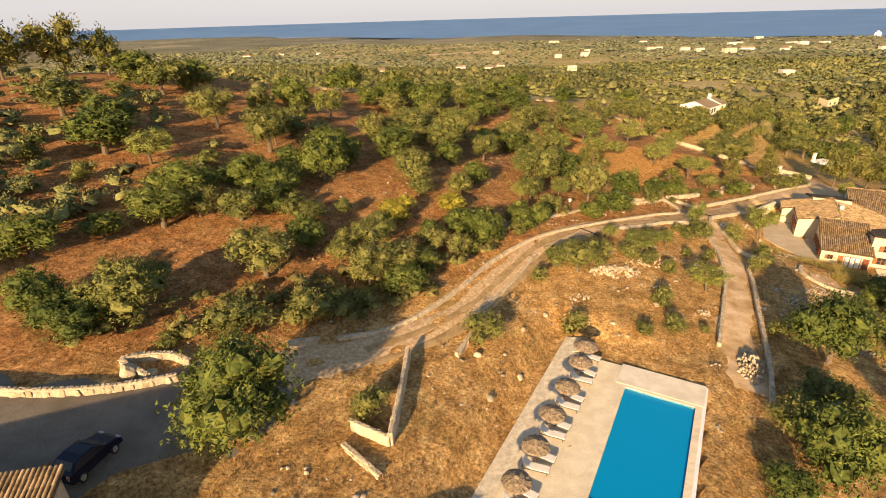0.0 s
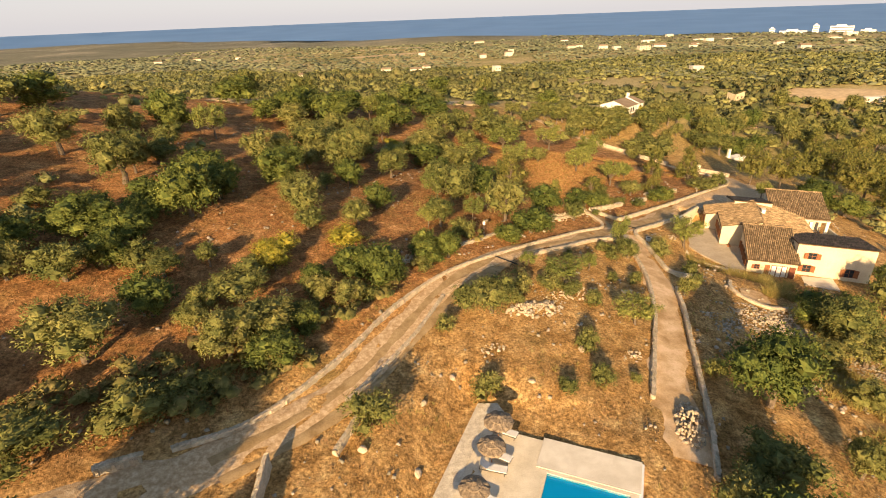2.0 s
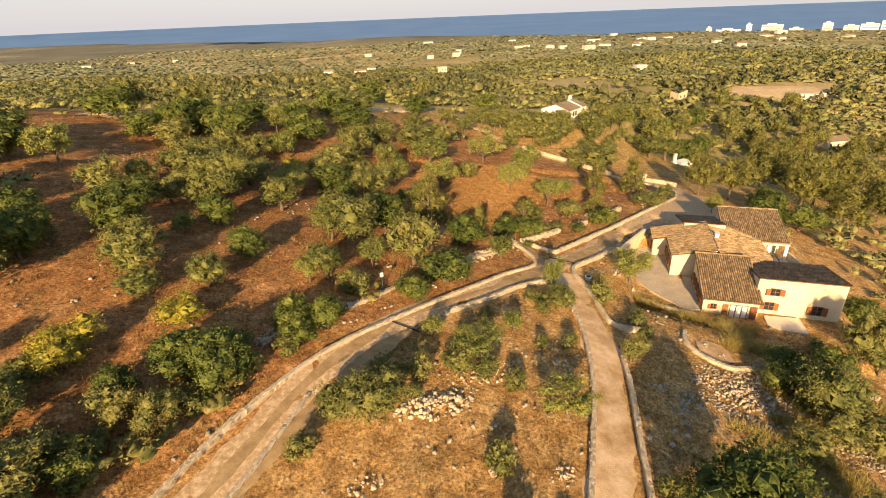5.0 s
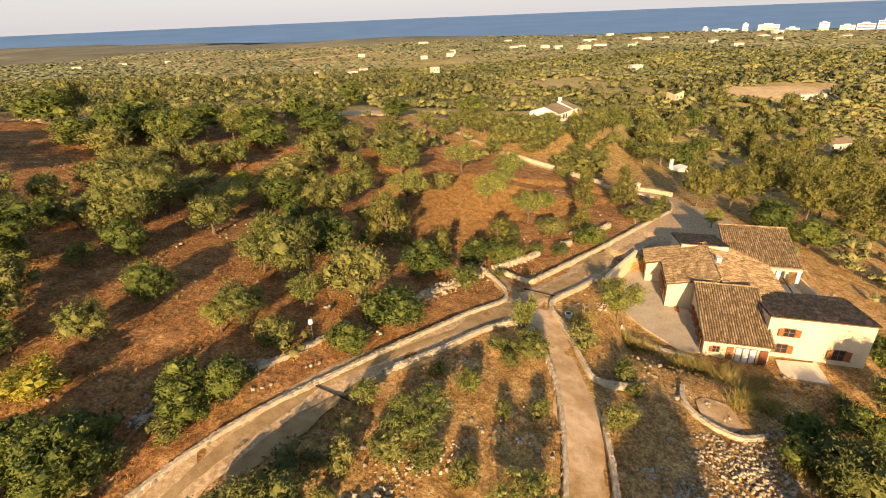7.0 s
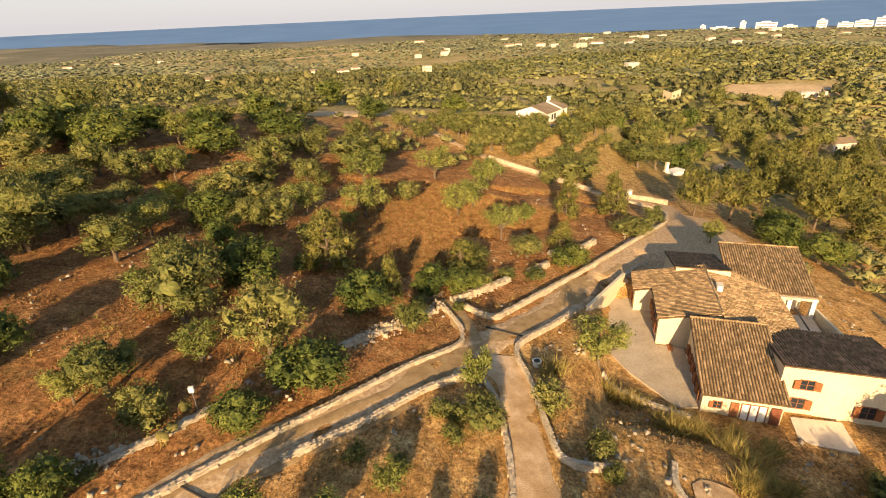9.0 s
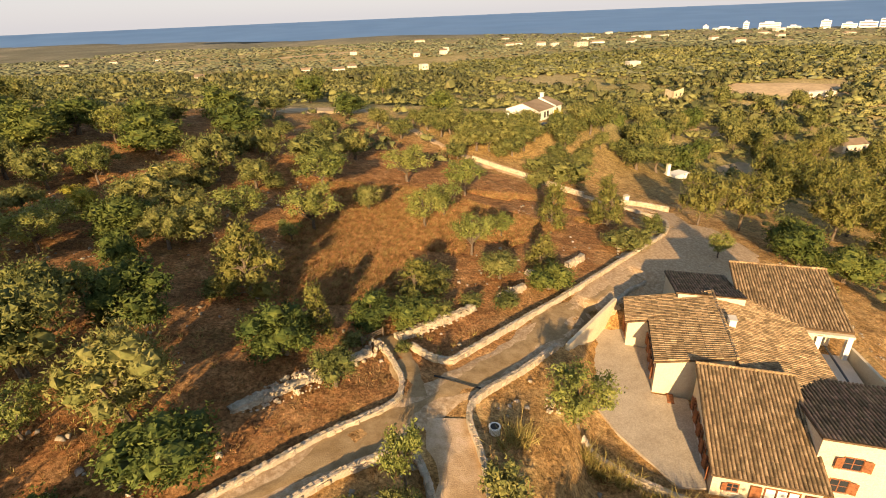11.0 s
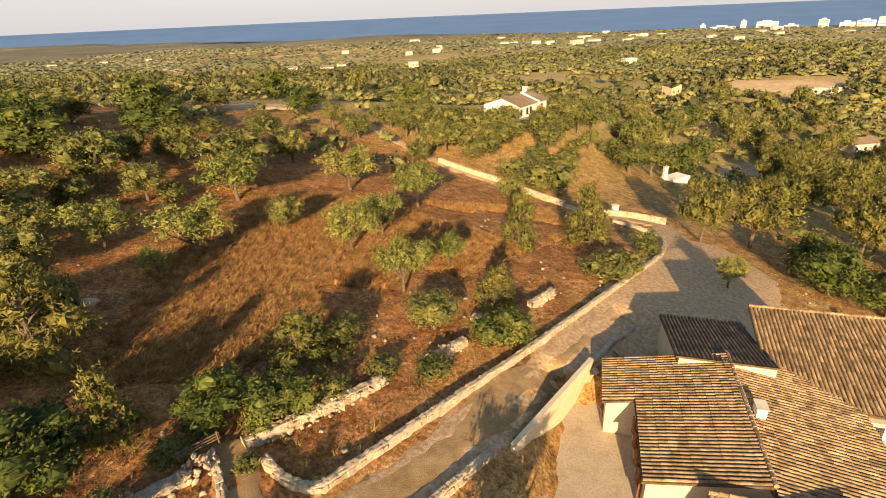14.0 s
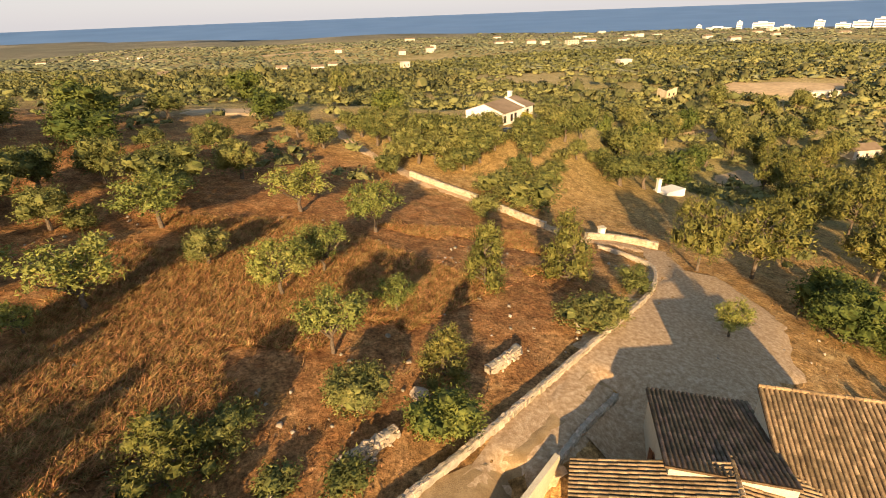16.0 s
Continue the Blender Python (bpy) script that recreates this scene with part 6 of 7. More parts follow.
for k, (x, y, w, h) in enumerate(((-24.1, 30.5, 1.5, 1.3), (-22.8, 30.8, 1.2, 0.7), (1.6, 37.2, 0.7, 0.6), (8.9, 44.3, 0.7, 0.4), (5.2, 36.0, 0.8, 0.5), (6.2, 41.2, 0.6, 0.5), (2.3, 32.5, 0.8, 0.4), (52.5, 93.4, 1.6, 0.9), (21.3, 47.2, 0.9, 0.4), (15.4, 43.2, 0.7, 0.35), (67.4, 100.8, 1.3, 0.7), (25.2, 97.5, 1.6, 0.5), (60.5, 52.0, 1.4, 0.8), (62.0, 55.4, 1.2, 0.7))):
    boulder(x, y, w, h, "pale limestone boulder in dry grass", k)

# ruined walls in the field
stone_wall([(-4.3, 36.2), (-4.6, 31.5), (-5.0, 26.8)], 0.3, 1.25, "tall thin stone wall of a ruin in the grass", 31, lump=0.03)
stone_wall([(-5.0, 26.8), (-7.8, 28.0)], 0.3, 0.9, "broken stone wall of a ruin", 32, lump=0.03)
stone_wall([(-8.2, 26.5), (-6.8, 25.3), (-5.5, 24.2)], 0.35, 0.35, "low stone footing of a ruin", 33)
stone_wall([(-0.2, 36.9), (0.6, 38.5), (1.3, 40.0)], 0.4, 0.45, "short end of a stone kerb by the track", 34)


# ---- car ----
def car(m, label):
    c = empty("car", m)
    tagged(c, label, "car")
    side = [(-2.05, 0.35), (-2.1, 0.75), (-2.0, 0.95), (-1.75, 1.02), (-1.35, 1.4), (-0.7, 1.5), (0.2, 1.46), (0.95, 1.02), (1.75, 0.88), (2.05, 0.7), (2.08, 0.38)]
    bm = bmesh.new()
    rows = []
    for y, sq in ((-0.82, 0.9), (-0.72, 1.0), (0.72, 1.0), (0.82, 0.9)):
        rows.append([bm.verts.new((x * (0.985 if sq < 1 else 1), y * (0.86 if z > 1.05 else 1), 0.35 + (z - 0.35) * (0.96 if sq < 1 else 1))) for x, z in side])
    for a, b in zip(rows, rows[1:]):
        for k in range(len(side) - 1):
            bm.faces.new((a[k], a[k + 1], b[k + 1], b[k]))
        bm.faces.new((a[-1], a[0], b[0], b[-1]))
    bm.faces.new(rows[0][::-1])
    bm.faces.new(rows[-1])
    bmesh.ops.recalc_face_normals(bm, faces=bm.faces)
    part("body", bm, "car_paint", c)
    for n, pts in (("windscreen", ((0.25, 1.44), (0.93, 1.04))), ("rear_window", ((-1.33, 1.38), (-1.72, 1.05)))):
        bm = bmesh.new()
        (x0, z0), (x1, z1) = pts
        k = 0.02 if x1 > 0 else -0.02
        bm.faces.new([bm.verts.new(p) for p in ((x0 + k, -0.55, z0 + 0.02), (x0 + k, 0.55, z0 + 0.02), (x1 + k, 0.64, z1 + 0.02), (x1 + k, -0.64, z1 + 0.02))])
        part(n, bm, "glass", c)
    for y in (-1, 1):
        for x0, x1 in ((-1.25, -0.4), (-0.32, 0.5)):
            part("side_window", box(x0, min(y * 0.70, y * 0.735), 1.08, x1, max(y * 0.70, y * 0.735), 1.36), "glass", c)
        part("headlight", box(1.86, y * 0.62 - 0.16, 0.68, 2.07, y * 0.62 + 0.16, 0.8, 0.02), "metal", c)
        part("tail_light", box(-2.1, y * 0.66 - 0.1, 0.7, -2.0, y * 0.66 + 0.1, 0.95, 0.01), "terracotta", c)
        for x in (-1.3, 1.3):
            w = part("wheel", add_rod(bmesh.new(), (x, y * 0.66, 0.32), (x, y * 0.86, 0.32), 0.32, 0.32, 20), "rubber", c)
            part("rim", add_rod(bmesh.new(), (x, y * 0.86, 0.32), (x, y * 0.875, 0.32), 0.21, 0.19, 16), "metal", w)
    return c


car(pose(-22.2, 22.9, land1(-23.3, 23.1) + 0.13, 0, 0, 74) @ Matrix.Diagonal((0.82, 1.02, 1.0, 1)), "dark navy hatchback parked on the shaded yard")
car(pose(84.5, 162.6, land1(84.5, 162.6), 0, 0, 25), "dark car parked before the far white house")

# ---- small fixtures ----
lamp = empty("path_lamp", pose(16.9, 69.2, land1(16.9, 69.2)))
tagged(lamp, "white box lamp on a thin post beside the wall", "lamp")
part("post", add_rod(bmesh.new(), (0, 0, -0.2), (0, 0, 1.45), 0.03), "metal", lamp)
part("head", box(-0.16, -0.12, 1.45, 0.16, 0.12, 1.85, 0.03), "white_plaster", lamp)
well = empty("well_head", pose(41.6, 72.7, land1(41.6, 72.7)) @ Matrix.Diagonal((0.85, 0.85, 0.85, 1)))
tagged(well, "round white well head with a dark mouth", "well")
bm = bmesh.new()
for r0, r1, z0, z1 in ((0.42, 0.42, -0.2, 0.5), (0.46, 0.46, 0.5, 0.6)):
    add_rod(bm, (0, 0, z0), (0, 0, z1), r0, r1, 20)
part("drum", bm, "white_plaster", well)
part("mouth", add_rod(bmesh.new(), (0, 0, 0.6), (0, 0, 0.612), 0.32, 0.32, 20), "dark", well)
for x, y, h in ((82.2, 122.9, 1.6), (109.8, 149.3, 2.6)):
    p = empty("gate_post", pose(x, y, land1(x, y)))
    tagged(p, "square white rendered gate post with a cap", "gate post")
    part("shaft", box(-0.35, -0.35, -0.3, 0.35, 0.35, h, 0.02), "white_plaster", p)
    part("cap", box(-0.45, -0.45, h, 0.45, 0.45, h + 0.15, 0.02), "plaster", p)
tank = part("cistern", box(-2.6, -1.6, -0.5, 2.6, 1.6, 1.0, 0.04), "white_plaster")
tank.matrix_world = pose(112.5, 149.5, land1(112.5, 149.5), 0, 0, 15)
tagged(tank, "low white rendered water tank among the scrub", "cistern")
gate = empty("field_gate", pose(35.1, 82.0, land1(35.1, 82.0) + 0.75, 0, 0, 25))
tagged(gate, "weathered wooden pole gate leaning on the wall end", "gate")
for k in range(3):
    part("rail", add_rod(bmesh.new(), (-1.0, 0, 0.16 * k), (1.0, 0, 0.16 * k + 0.05), 0.04, 0.035, 6), "bark", gate)
for x in (-0.9, 0.9):
    part("stile", add_rod(bmesh.new(), (x, 0, -0.5), (x, 0, 0.5), 0.045, 0.04, 6), "bark", gate)


# drain strips laid across the track, the old pit's floor
for (xa, ya), (xb, yb) in (((16.9, 63.6), (19.3, 61.9)), ((38.9, 78.1), (41.9, 76.6))):
    bm = bmesh.new()
    steps, rings = 6, []
    cross = Vector((ya - yb, xb - xa)).normalized()
    for k in range(steps + 1):
        p = Vector((xa, ya)).lerp(Vector((xb, yb)), k / steps)
        z = land1(p.x, p.y) + 0.15
        rings.append([bm.verts.new((p.x + cross.x * 0.07 * math.cos(a * 1.047), p.y + cross.y * 0.07 * math.cos(a * 1.047), z + 0.07 * math.sin(a * 1.047))) for a in range(6)])
    for ring, after in zip(rings, rings[1:]):
        for a in range(6):
            bm.faces.new((ring[a], ring[(a + 1) % 6], after[(a + 1) % 6], after[a]))
    bm.faces.new(rings[0])
    bm.faces.new(rings[-1][::-1])
    bmesh.ops.recalc_face_normals(bm, faces=bm.faces)
    tagged(part("drain_strip", bm, "rubber"), "dark rubber drain strip laid across the track", "drain strip")
bm = bmesh.new()
rim = [bm.verts.new((48.3 + 1.7 * math.cos(a * 0.524) * (1 + 0.12 * math.sin(a * 2.1)), 58.9 + 1.9 * math.sin(a * 0.524), land1(48.3 + 1.7 * math.cos(a * 0.524), 58.9 + 1.9 * math.sin(a * 0.524)) + 0.1)) for a in range(12)]
bm.faces.new(rim)
bmesh.ops.triangulate(bm, faces=bm.faces)
tagged(part("pavement", bm, "lane"), "pale trodden floor of an old stone pit", "pit floor", kind="structure")
stone_heap(47.9, 60.0, 0.8, 0.35, 20, 0.12, 9, 0.42, "few loose stones on the old pit's floor", 41)
stone_heap(48.6, 58.2, 0.5, 0.4, 70, 0.12, 6, 0.4, "few dark stones on the old pit's floor", 42)


# ---- far houses ----
M["far_stone"] = material("far_ruin_stone", [(0.42, 0.33, 0.2), (0.56, 0.46, 0.3)], 0.6, 0.95, 0.3, fine=6)
def villa(x, y, w, d, h, turn, label="far cream villa with a tiled roof", roof=True, floors=1, up=0.0):
    v = empty("villa", pose(x, y, land1(x, y) + up, 0, 0, turn))
    tagged(v, label, "house", "far villas on the plain")
    part("wall", box(-w / 2, -d / 2, -2.0, w / 2, d / 2, h), "far_white", v)
    if roof:
        bm = prism([(-w / 2 - 0.3, -d / 2 - 0.3), (w / 2 + 0.3, -d / 2 - 0.3), (w / 2 + 0.3, 0), (-w / 2 - 0.3, 0)], h, [h + 0.12, h + 0.12, h + 0.26 * d, h + 0.26 * d])
        part("roof", bm, "far_roof", v)
        bm = prism([(-w / 2 - 0.3, 0.01), (w / 2 + 0.3, 0.01), (w / 2 + 0.3, d / 2 + 0.3), (-w / 2 - 0.3, d / 2 + 0.3)], h, [h + 0.26 * d, h + 0.26 * d, h + 0.12, h + 0.12])
        part("roof", bm, "far_roof", v)
    else:
        part("roof", box(-w / 2 - 0.2, -d / 2 - 0.2, h, w / 2 + 0.2, d / 2 + 0.2, h + 0.3), "far_white", v)
    n = max(2, int(w / 3.5))
    for f in range(floors):
        for k in range(n):
            xx = -w / 2 + (k + 0.5) * w / n
            part("window", box(xx - 0.5, -d / 2 - 0.05, h / floors * f + 0.9, xx + 0.5, -d / 2 + 0.02, h / floors * f + 2.1), "dark", v)
    return v


def country_house():
    """Long low house: u along its side from the front corner, v across its gabled end."""
    h = empty("country_house", pose(85.4, 169.6, 0, 0, 0, 38.4))
    tagged(h, "long white country house with a low brown tiled roof", "house")
    lo, eave, ridge, w, n = -7.0, -0.75, 0.75, 9.1, 13.2
    bm = bmesh.new()
    ends = [[bm.verts.new((u, v, z)) for v, z in ((0, lo), (w, lo), (w, eave), (w / 2, ridge), (0, eave))] for u in (0, n)]
    bm.faces.new(ends[0][::-1])
    bm.faces.new(ends[1])
    for k in range(5):
        bm.faces.new((ends[0][k], ends[0][(k + 1) % 5], ends[1][(k + 1) % 5], ends[1][k]))
    bmesh.ops.recalc_face_normals(bm, faces=bm.faces)
    part("wall", bm, "white_plaster", h, "white rendered wall")
    slope = (ridge - eave) / (w / 2)
    for u0, u1 in ((0.25, 8.5), (9.3, n + 0.3)):
        for v0, v1, sign in ((-0.4, w / 2, 1), (w / 2 + 0.02, w + 0.4, -1)):
            z_of = lambda u, v: eave + slope * (v if v <= w / 2 else w - v) + 0.05
            pts = [(u0, v0), (u1, v0), (u1, v1), (u0, v1)]
            bm = prism(pts, 0, [z_of(*q) + 0.12 for q in pts])
            for vert, q in zip(list(bm.verts)[:4], pts):
                vert.co.z = z_of(*q) - 0.02
            part("roof", bm, "far_roof", h)
    part("parapet", prism([(8.55, -0.3), (9.25, -0.3), (9.25, w / 2), (8.55, w / 2)], lo, [eave + 0.15, eave + 0.15, ridge + 0.45, ridge + 0.45]), "white_plaster", h, "white gable wall standing above the roof")
    c = part("chimney", box(11.3, w / 2 + 0.2, ridge - 0.4, 12.1, w / 2 + 1.0, ridge + 1.1, 0.03), "white_plaster", h)
    part("cap", box(11.2, w / 2 + 0.1, ridge + 1.1, 12.2, w / 2 + 1.1, ridge + 1.25), "white_plaster", c)
    for u in (1.3, 4.0, 5.6, 10.8):
        part("window", box(u - 0.45, -0.04, -2.9, u + 0.45, 0.05, -1.45), "dark", h)
    part("window", box(-0.04, 2.6, -2.9, 0.05, 3.5, -1.7), "dark", h)


country_house()
RUIN = empty("tower_ruin", pose(222, 301, land1(222, 301), 0, 0, 10))
tagged(RUIN, "roofless square ruin of pale stone with a broken top", "ruin")
part("wall", prism([(-3.4, -3.2), (3.4, -3.2), (3.4, -2.6), (-3.4, -2.6)], -2.0, [5.2, 6.6, 6.5, 5.0]), "far_stone", RUIN)
part("wall", prism([(-3.4, 2.6), (3.4, 2.6), (3.4, 3.2), (-3.4, 3.2)], -2.0, [5.8, 3.4, 3.4, 5.8]), "far_stone", RUIN)
part("wall", prism([(-3.4, -2.6), (-2.8, -2.6), (-2.8, 2.6), (-3.4, 2.6)], -2.0, [5.0, 5.0, 5.8, 5.8]), "far_stone", RUIN)
part("wall", prism([(2.8, -2.6), (3.4, -2.6), (3.4, 2.6), (2.8, 2.6)], -2.0, [6.5, 6.5, 3.4, 3.4]), "far_stone", RUIN)
for rx in (-1.6, 1.4):
    part("window", box(rx - 0.45, -3.26, 2.6, rx + 0.45, -3.18, 3.9), "dark", RUIN)
villa(238, 210, 11, 7, 3.2, -5, "ochre farm shed with a tiled roof")
for x, y, w, d, h, t, r, f in ((-434, 1207, 22, 9, 6, 10, 1, 1), (-54, 483, 9, 8, 4, 20, 1, 1), (-420, 1424, 24, 9, 5, 0, 1, 1), (22, 596, 15, 8, 5, -20, 1, 1), (54, 602, 16, 8, 4.5, 10, 1, 1), (70, 640, 10, 8, 5, 30, 1, 1),
                               (125, 516, 9, 8, 8, 12, 0, 2), (202, 766, 14, 9, 6, 0, 1, 1), (212, 790, 8, 8, 8, 10, 0, 2), (352, 916, 20, 9, 5, 0, 1, 1), (358, 799, 18, 9, 6, -10, 1, 1), (366, 770, 16, 8, 5, 0, 0, 1), (372, 701, 22, 9, 6, 5, 0, 2),
                               (445, 791, 26, 9, 5, -8, 1, 1), (446, 705, 12, 8, 5, 10, 1, 1), (274, 425, 13, 8, 5, 0, 0, 1), (641, 785, 18, 9, 5, 0, 1, 1), (491, 563, 16, 8, 5, -12, 1, 1), (950, 826, 30, 10, 6, 0, 1, 1),
                               (699, 1052, 24, 10, 6, 0, 0, 1), (921, 1584, 30, 12, 7, 0, 0, 1), (999, 1058, 26, 10, 6, 0, 1, 1), (525, 1419, 26, 10, 6, 0, 1, 1), (166, 772, 12, 8, 5, 0, 1, 1), (620, 1150, 40, 10, 6, 0, 0, 1), (760, 1180, 34, 10, 6, 0, 0, 1),
                               (310, 1500, 36, 12, 6, 0, 1, 1), (840, 900, 26, 9, 6, 10, 1, 1), (560, 880, 16, 9, 5, 10, 1, 1), (880, 1250, 30, 10, 6, 0, 0, 1), (1120, 1150, 40, 12, 8, 0, 0, 2), (300, 283, 22, 5, 3, -8, 0, 1), (-300, 1330, 16, 9, 5, 0, 1, 1), (90, 900, 14, 8, 5, 0, 1, 1), (420, 1050, 18, 8, 5, 0, 1, 1), (740, 760, 18, 8, 5, 0, 1, 1)):
    villa(x, y, 0.72 * w, 0.85 * d, 0.9 * h, t, "far cream villa in the woods", bool(r), f)


def hotel(az, r, w, h, z0=-68):
    a = radians(az)
    v = empty("hotel", pose(r * math.sin(a), r * math.cos(a), z0, 0, 0, -az))
    tagged(v, "white seaside hotel block with rows of balconies", "hotel", "hotels on the coast")
    part("wall", box(-w / 2, -9, -10, w / 2, 9, h), "hotel_white", v)
    floors = max(2, int(h / 6))
    for k in range(floors):
        z = (k + 0.35) * h / floors
        part("balcony_row", box(-w / 2 + 2, -9.6, z, w / 2 - 2, -8.9, z + h / floors * 0.35), "balcony_shade", v)
    part("roof", box(-w / 4, -6, h, w / 6, 6, h + 4), "hotel_white", v)


M["hotel_white"] = material("hotel_white", [(0.78, 0.74, 0.68), (0.85, 0.82, 0.77)], 0.02, 0.8, 0)
for az, w, h in ((38.6, 26, 26), (41.8, 26, 46), (43.6, 95, 38), (47.6, 42, 44), (49.2, 60, 24), (50.4, 70, 34), (51.8, 80, 52), (53.6, 110, 50), (56.0, 80, 40), (40.2, 120, 10), (45.4, 60, 12)):
    hotel(az, 2230, 0.66 * w, 0.46 * h)


# ---- fields, grass and stones ----
def field(x, y, a, b, turn, label, mat="field"):
    """A patch of stubble draped on the land, with an uneven edge."""
    rng = random.Random(int(x * 7 + y))
    bm = bmesh.new()
    c, s = math.cos(radians(turn)), math.sin(radians(turn))
    rings, mid = [], bm.verts.new((x, y, land1(x, y) + 0.35))
    wob = [rng.uniform(0.8, 1.1) for _ in range(24)]
    for q in (0.25, 0.5, 0.75, 1.0):
        row = []
        for k in range(24):
            t = 2 * math.pi * k / 24
            sx, sy = math.copysign(abs(math.cos(t)) ** 0.6, math.cos(t)), math.copysign(abs(math.sin(t)) ** 0.6, math.sin(t))
            px, py = q * wob[k] * a * sx, q * wob[k] * b * sy
            gx, gy = x + px * c - py * s, y + px * s + py * c
            row.append(bm.verts.new((gx, gy, land1(gx, gy) + (0.35 if q < 1 else -0.3))))
        rings.append(row)
    for k in range(24):
        bm.faces.new((mid, rings[0][k], rings[0][(k + 1) % 24]))
        for r0, r1 in zip(rings, rings[1:]):
            bm.faces.new((r0[k], r1[k], r1[(k + 1) % 24], r0[(k + 1) % 24]))
    ob = part("field", bm, mat)
    return tagged(ob, label, "field", kind="structure")


for x, y, a, b, t in FIELD_ROWS:
    field(x, y, a, b, t, "far stubble field of bare ochre earth")


def tufts(name, label, spots, tall, mat, blades, seed, lean=0.45, wide=0.05):
    """Blades of dry grass standing in tufts at the spots (x, y)."""
    rng = np.random.default_rng(seed)
    n = len(spots)
    z = land(spots[:, 0], spots[:, 1])
    base = np.stack([spots[:, 0], spots[:, 1], z - 0.03], -1)[:, None] + np.concatenate([0.16 * tall * rng.standard_normal((n, blades, 2)), np.zeros((n, blades, 1))], -1)
    h = tall * rng.uniform(0.5, 1.2, (n, blades, 1))
    tip = base + np.concatenate([lean * h * rng.standard_normal((n, blades, 2)), h], -1)
    d = rng.standard_normal((n, blades, 3))
    d[..., 2] *= 0.2
    d *= wide / np.linalg.norm(d, axis=2)[..., None]
    tri = np.stack([base - d, base + d, tip], 2).reshape(-1, 3)
    ob = mesh_from(name, tri, np.arange(len(tri)).reshape(-1, 3), mat)
    return tagged(ob, label, "grass", kind="stuff")


def spots_in(count, x0, x1, y0, y1, seed, keep):
    rng = np.random.default_rng(seed)
    p = np.stack([rng.uniform(x0, x1, count), rng.uniform(y0, y1, count)], -1)
    return p[keep(p[:, 0], p[:, 1])]


def off_road(x, y):
    c, s = math.cos(POOL_TURN), math.sin(POOL_TURN)
    u, v = (x - POOL_AT[0]) * c + (y - POOL_AT[1]) * s, -(x - POOL_AT[0]) * s + (y - POOL_AT[1]) * c
    out = near_line(x, y, TRACK[3:], 2.3) | near_line(x, y, TRACK[:4], 4.5) | near_line(x, y, LANE, 2.0) | ((u > -11.6) & (u < 0.8) & (v > -16) & (v < 1.6)) | near_line(x, y, SPUR, 1.2)
    hu, hv = (x - 53.8) * 0.873 - (y - 67.7) * 0.488, (x - 53.8) * 0.488 + (y - 67.7) * 0.873
    return ~(out | ((hu > -9) & (hu < 16) & (hv > -1) & (hv < 28)))


def patchy(x, y, k, lim):
    return (np.sin(x / k + 1.7 * np.sin(y / (1.3 * k))) + np.sin(y / (0.8 * k) + 1.3 * np.sin(x / (1.7 * k))) + 0.6 * np.sin((x + y) / (0.35 * k))) > lim


def above_track(x, y):
    """The orchard side of the track."""
    return y > np.interp(x, [q[0] for q in TRACK], [q[1] for q in TRACK])


tufts("dry_grass", "dry straw-coloured grass over the slopes", spots_in(36000, -45, 95, 14, 135, 5, lambda x, y: off_road(x, y) & patchy(x, y, 4.0, -0.5) & ~above_track(x, y)), 0.28, "grass", 5, 5, 0.6, 0.022)
tufts("dry_weeds", "rust-brown dry weeds on the orchard earth", spots_in(40000, -45, 95, 24, 135, 15, lambda x, y: off_road(x, y) & patchy(x, y, 3.4, 0.1) & above_track(x, y)), 0.24, "weed", 5, 15, 0.7, 0.03)
tufts("dry_grass", "fine dry grass close to the tracks and pool", spots_in(26000, -20, 62, 18, 85, 6, lambda x, y: off_road(x, y)), 0.2, "grass", 5, 6, 0.7, 0.02)
tufts("dry_weeds", "stand of tall rust-brown dry thistles in the orchard", spots_in(32000, 28, 72, 88, 124, 7, lambda x, y: off_road(x, y) & (np.abs((x - 50) * 0.8 + (y - 108) * 0.45) < 26) & patchy(x, y, 5.0, -1.0) & (y > 0.68 * x + 64.5)), 0.42, "thistle", 9, 7, 1.1, 0.065)
tufts("tall_grass", "tall yellow-green grass tufts along the walls", spots_in(4000, -10, 66, 30, 100, 8, lambda x, y: off_road(x, y) & patchy(x, y, 2.6, 1.25)), 0.5, "green_grass", 9, 8, 0.5, 0.025)


tufts("tall_grass", "tall golden grass on the bank below the farmhouse", spots_in(5200, 42, 66, 34, 55, 18, lambda x, y: off_road(x, y) & patchy(x, y, 2.9, 0.0)), 0.8, "green_grass", 9, 18, 0.4, 0.03)


def grass_clump(x, y, tall, seed):
    p = tufts("grass_clump", "", np.array([(x, y)] * 14) + np.random.default_rng(seed).normal(0, 0.35 * tall, (14, 2)), tall, "green_grass", 26, seed, 0.5, 0.035)
    tagged(p, "fountain-like clump of tall yellow reed grass", "grass clump", "reed grass clumps", kind="thing")


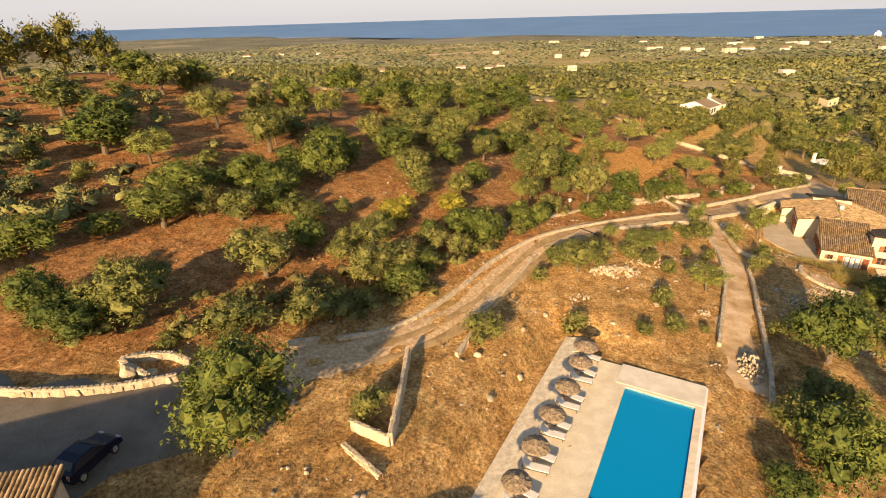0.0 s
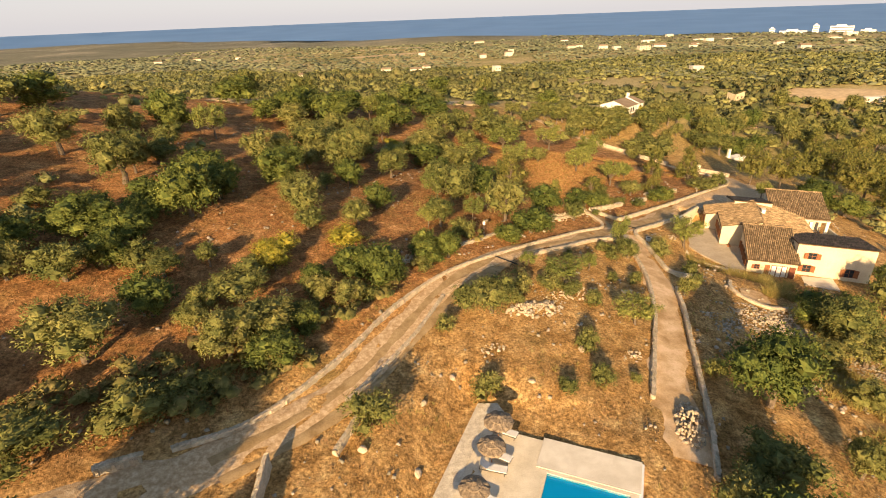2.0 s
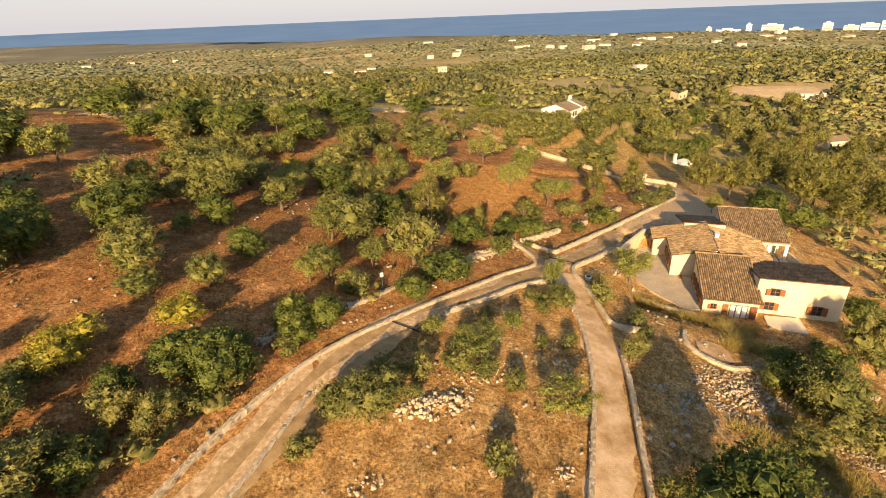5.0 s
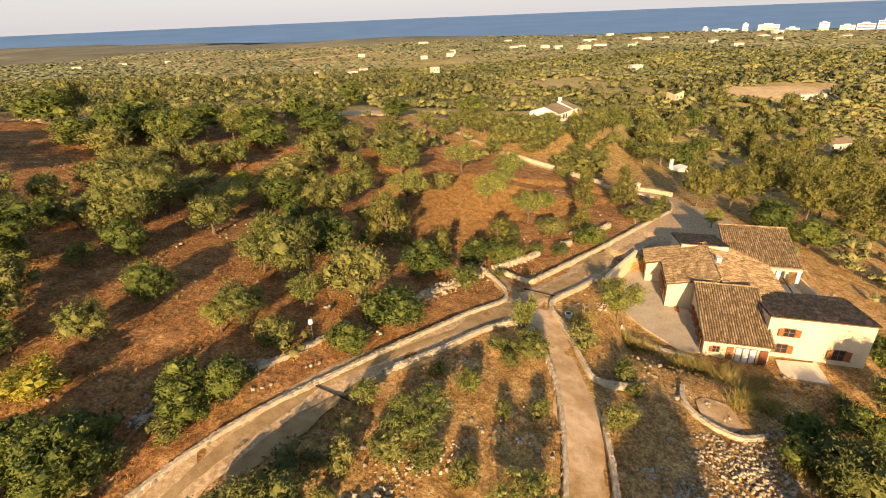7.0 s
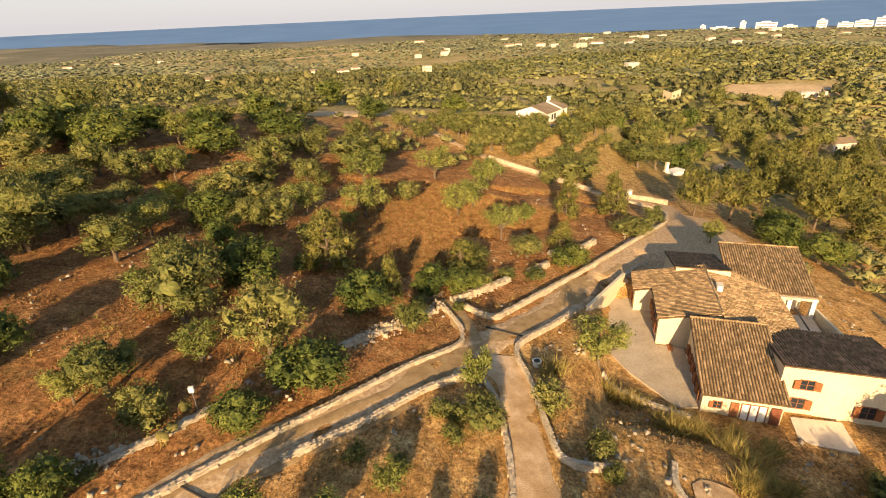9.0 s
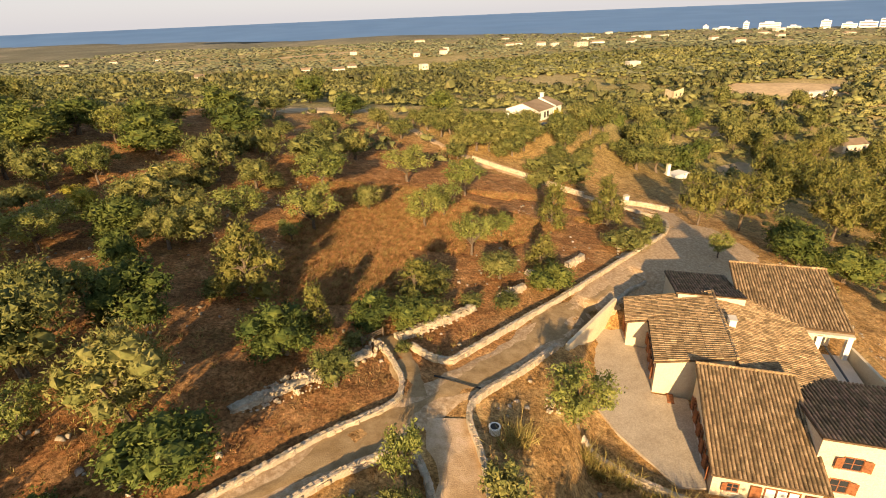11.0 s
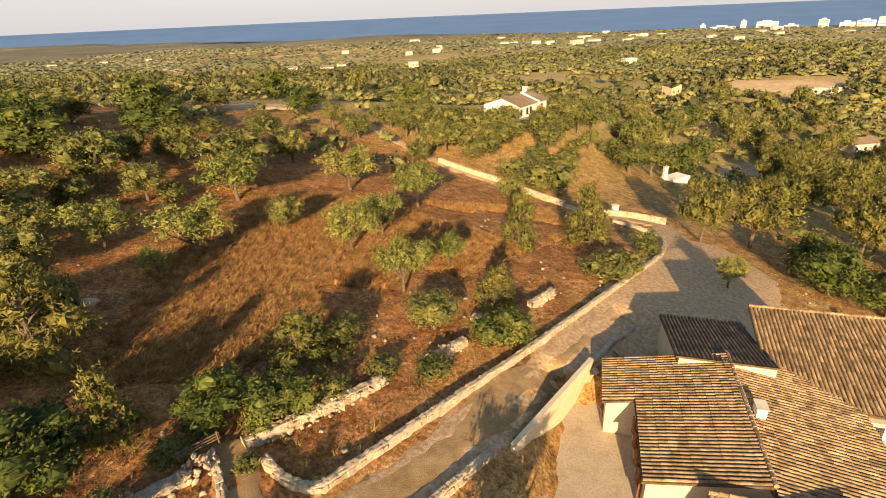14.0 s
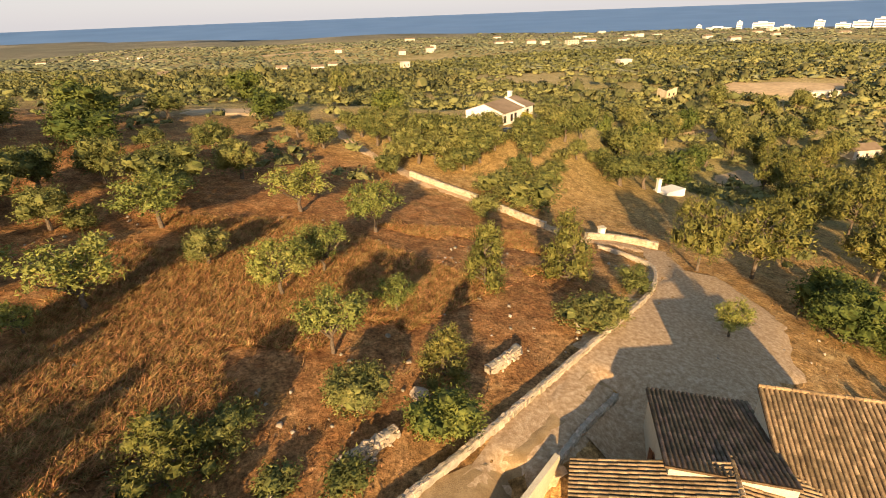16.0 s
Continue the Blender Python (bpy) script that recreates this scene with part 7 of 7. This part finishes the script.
for k, (x, y, t) in enumerate(((42.9, 72.0, 1.3), (48.1, 71.2, 1.2), (49.3, 70.2, 1.1), (52.9, 63.4, 1.4), (52.3, 65.4, 1.4), (53.5, 62.0, 1.3), (51.2, 66.3, 1.3), (54.4, 64.4, 1.2), (52.2, 60.0, 1.3), (53.6, 59.2, 1.2), (51.0, 59.6, 1.1), (50.4, 67.3, 1.1), (9.2, 63.0, 1.0), (56.0, 62.5, 1.1))):
    grass_clump(x, y, t, 50 + k)


def loose_stones(count, x0, x1, y0, y1, seed, size, keep, label):
    p = spots_in(count, x0, x1, y0, y1, seed, keep)
    rng = np.random.default_rng(seed)
    n = len(p)
    k = size * rng.uniform(0.5, 1.6, n)[:, None, None]
    cube = np.array([(-1, -1, -0.5), (1, -1, -0.5), (1, 1, -0.5), (-1, 1, -0.5), (-0.7, -0.7, 0.6), (0.7, -0.7, 0.6), (0.7, 0.7, 0.6), (-0.7, 0.7, 0.6)]) * 0.5
    a = rng.uniform(0, 6.28, n)
    rot = np.stack([np.stack([np.cos(a), -np.sin(a)], -1), np.stack([np.sin(a), np.cos(a)], -1)], 1)
    v = cube[None] * (1 + 0.35 * rng.standard_normal((n, 8, 3))) * k
    v[..., :2] = np.einsum("nij,nkj->nki", rot, v[..., :2])
    v += np.stack([p[:, 0], p[:, 1], land(p[:, 0], p[:, 1]) + 0.05], -1)[:, None]
    f = np.array([(4, 5, 6, 7), (0, 1, 5, 4), (1, 2, 6, 5), (2, 3, 7, 6), (3, 0, 4, 7)])
    faces = (f[None] + 8 * np.arange(n)[:, None, None]).reshape(-1, 4)
    ob = mesh_from("stones", v.reshape(-1, 3), faces, "stone_heap")
    tagged(ob, label, "stones", kind="stuff")


loose_stones(4500, -30, 90, 14, 125, 21, 0.2, lambda x, y: off_road(x, y) & patchy(x, y, 3.1, 0.5), "loose pale stones lying on the dry ground")
loose_stones(1500, 12, 62, 38, 75, 22, 0.26, lambda x, y: off_road(x, y) & patchy(x, y, 2.3, 0.9), "white field stones in the grass")
loose_stones(2600, 38, 54, 42, 57, 23, 0.17, lambda x, y: off_road(x, y) & patchy(x, y, 1.7, -0.3), "white rubble strewn over the bank below the old pit")
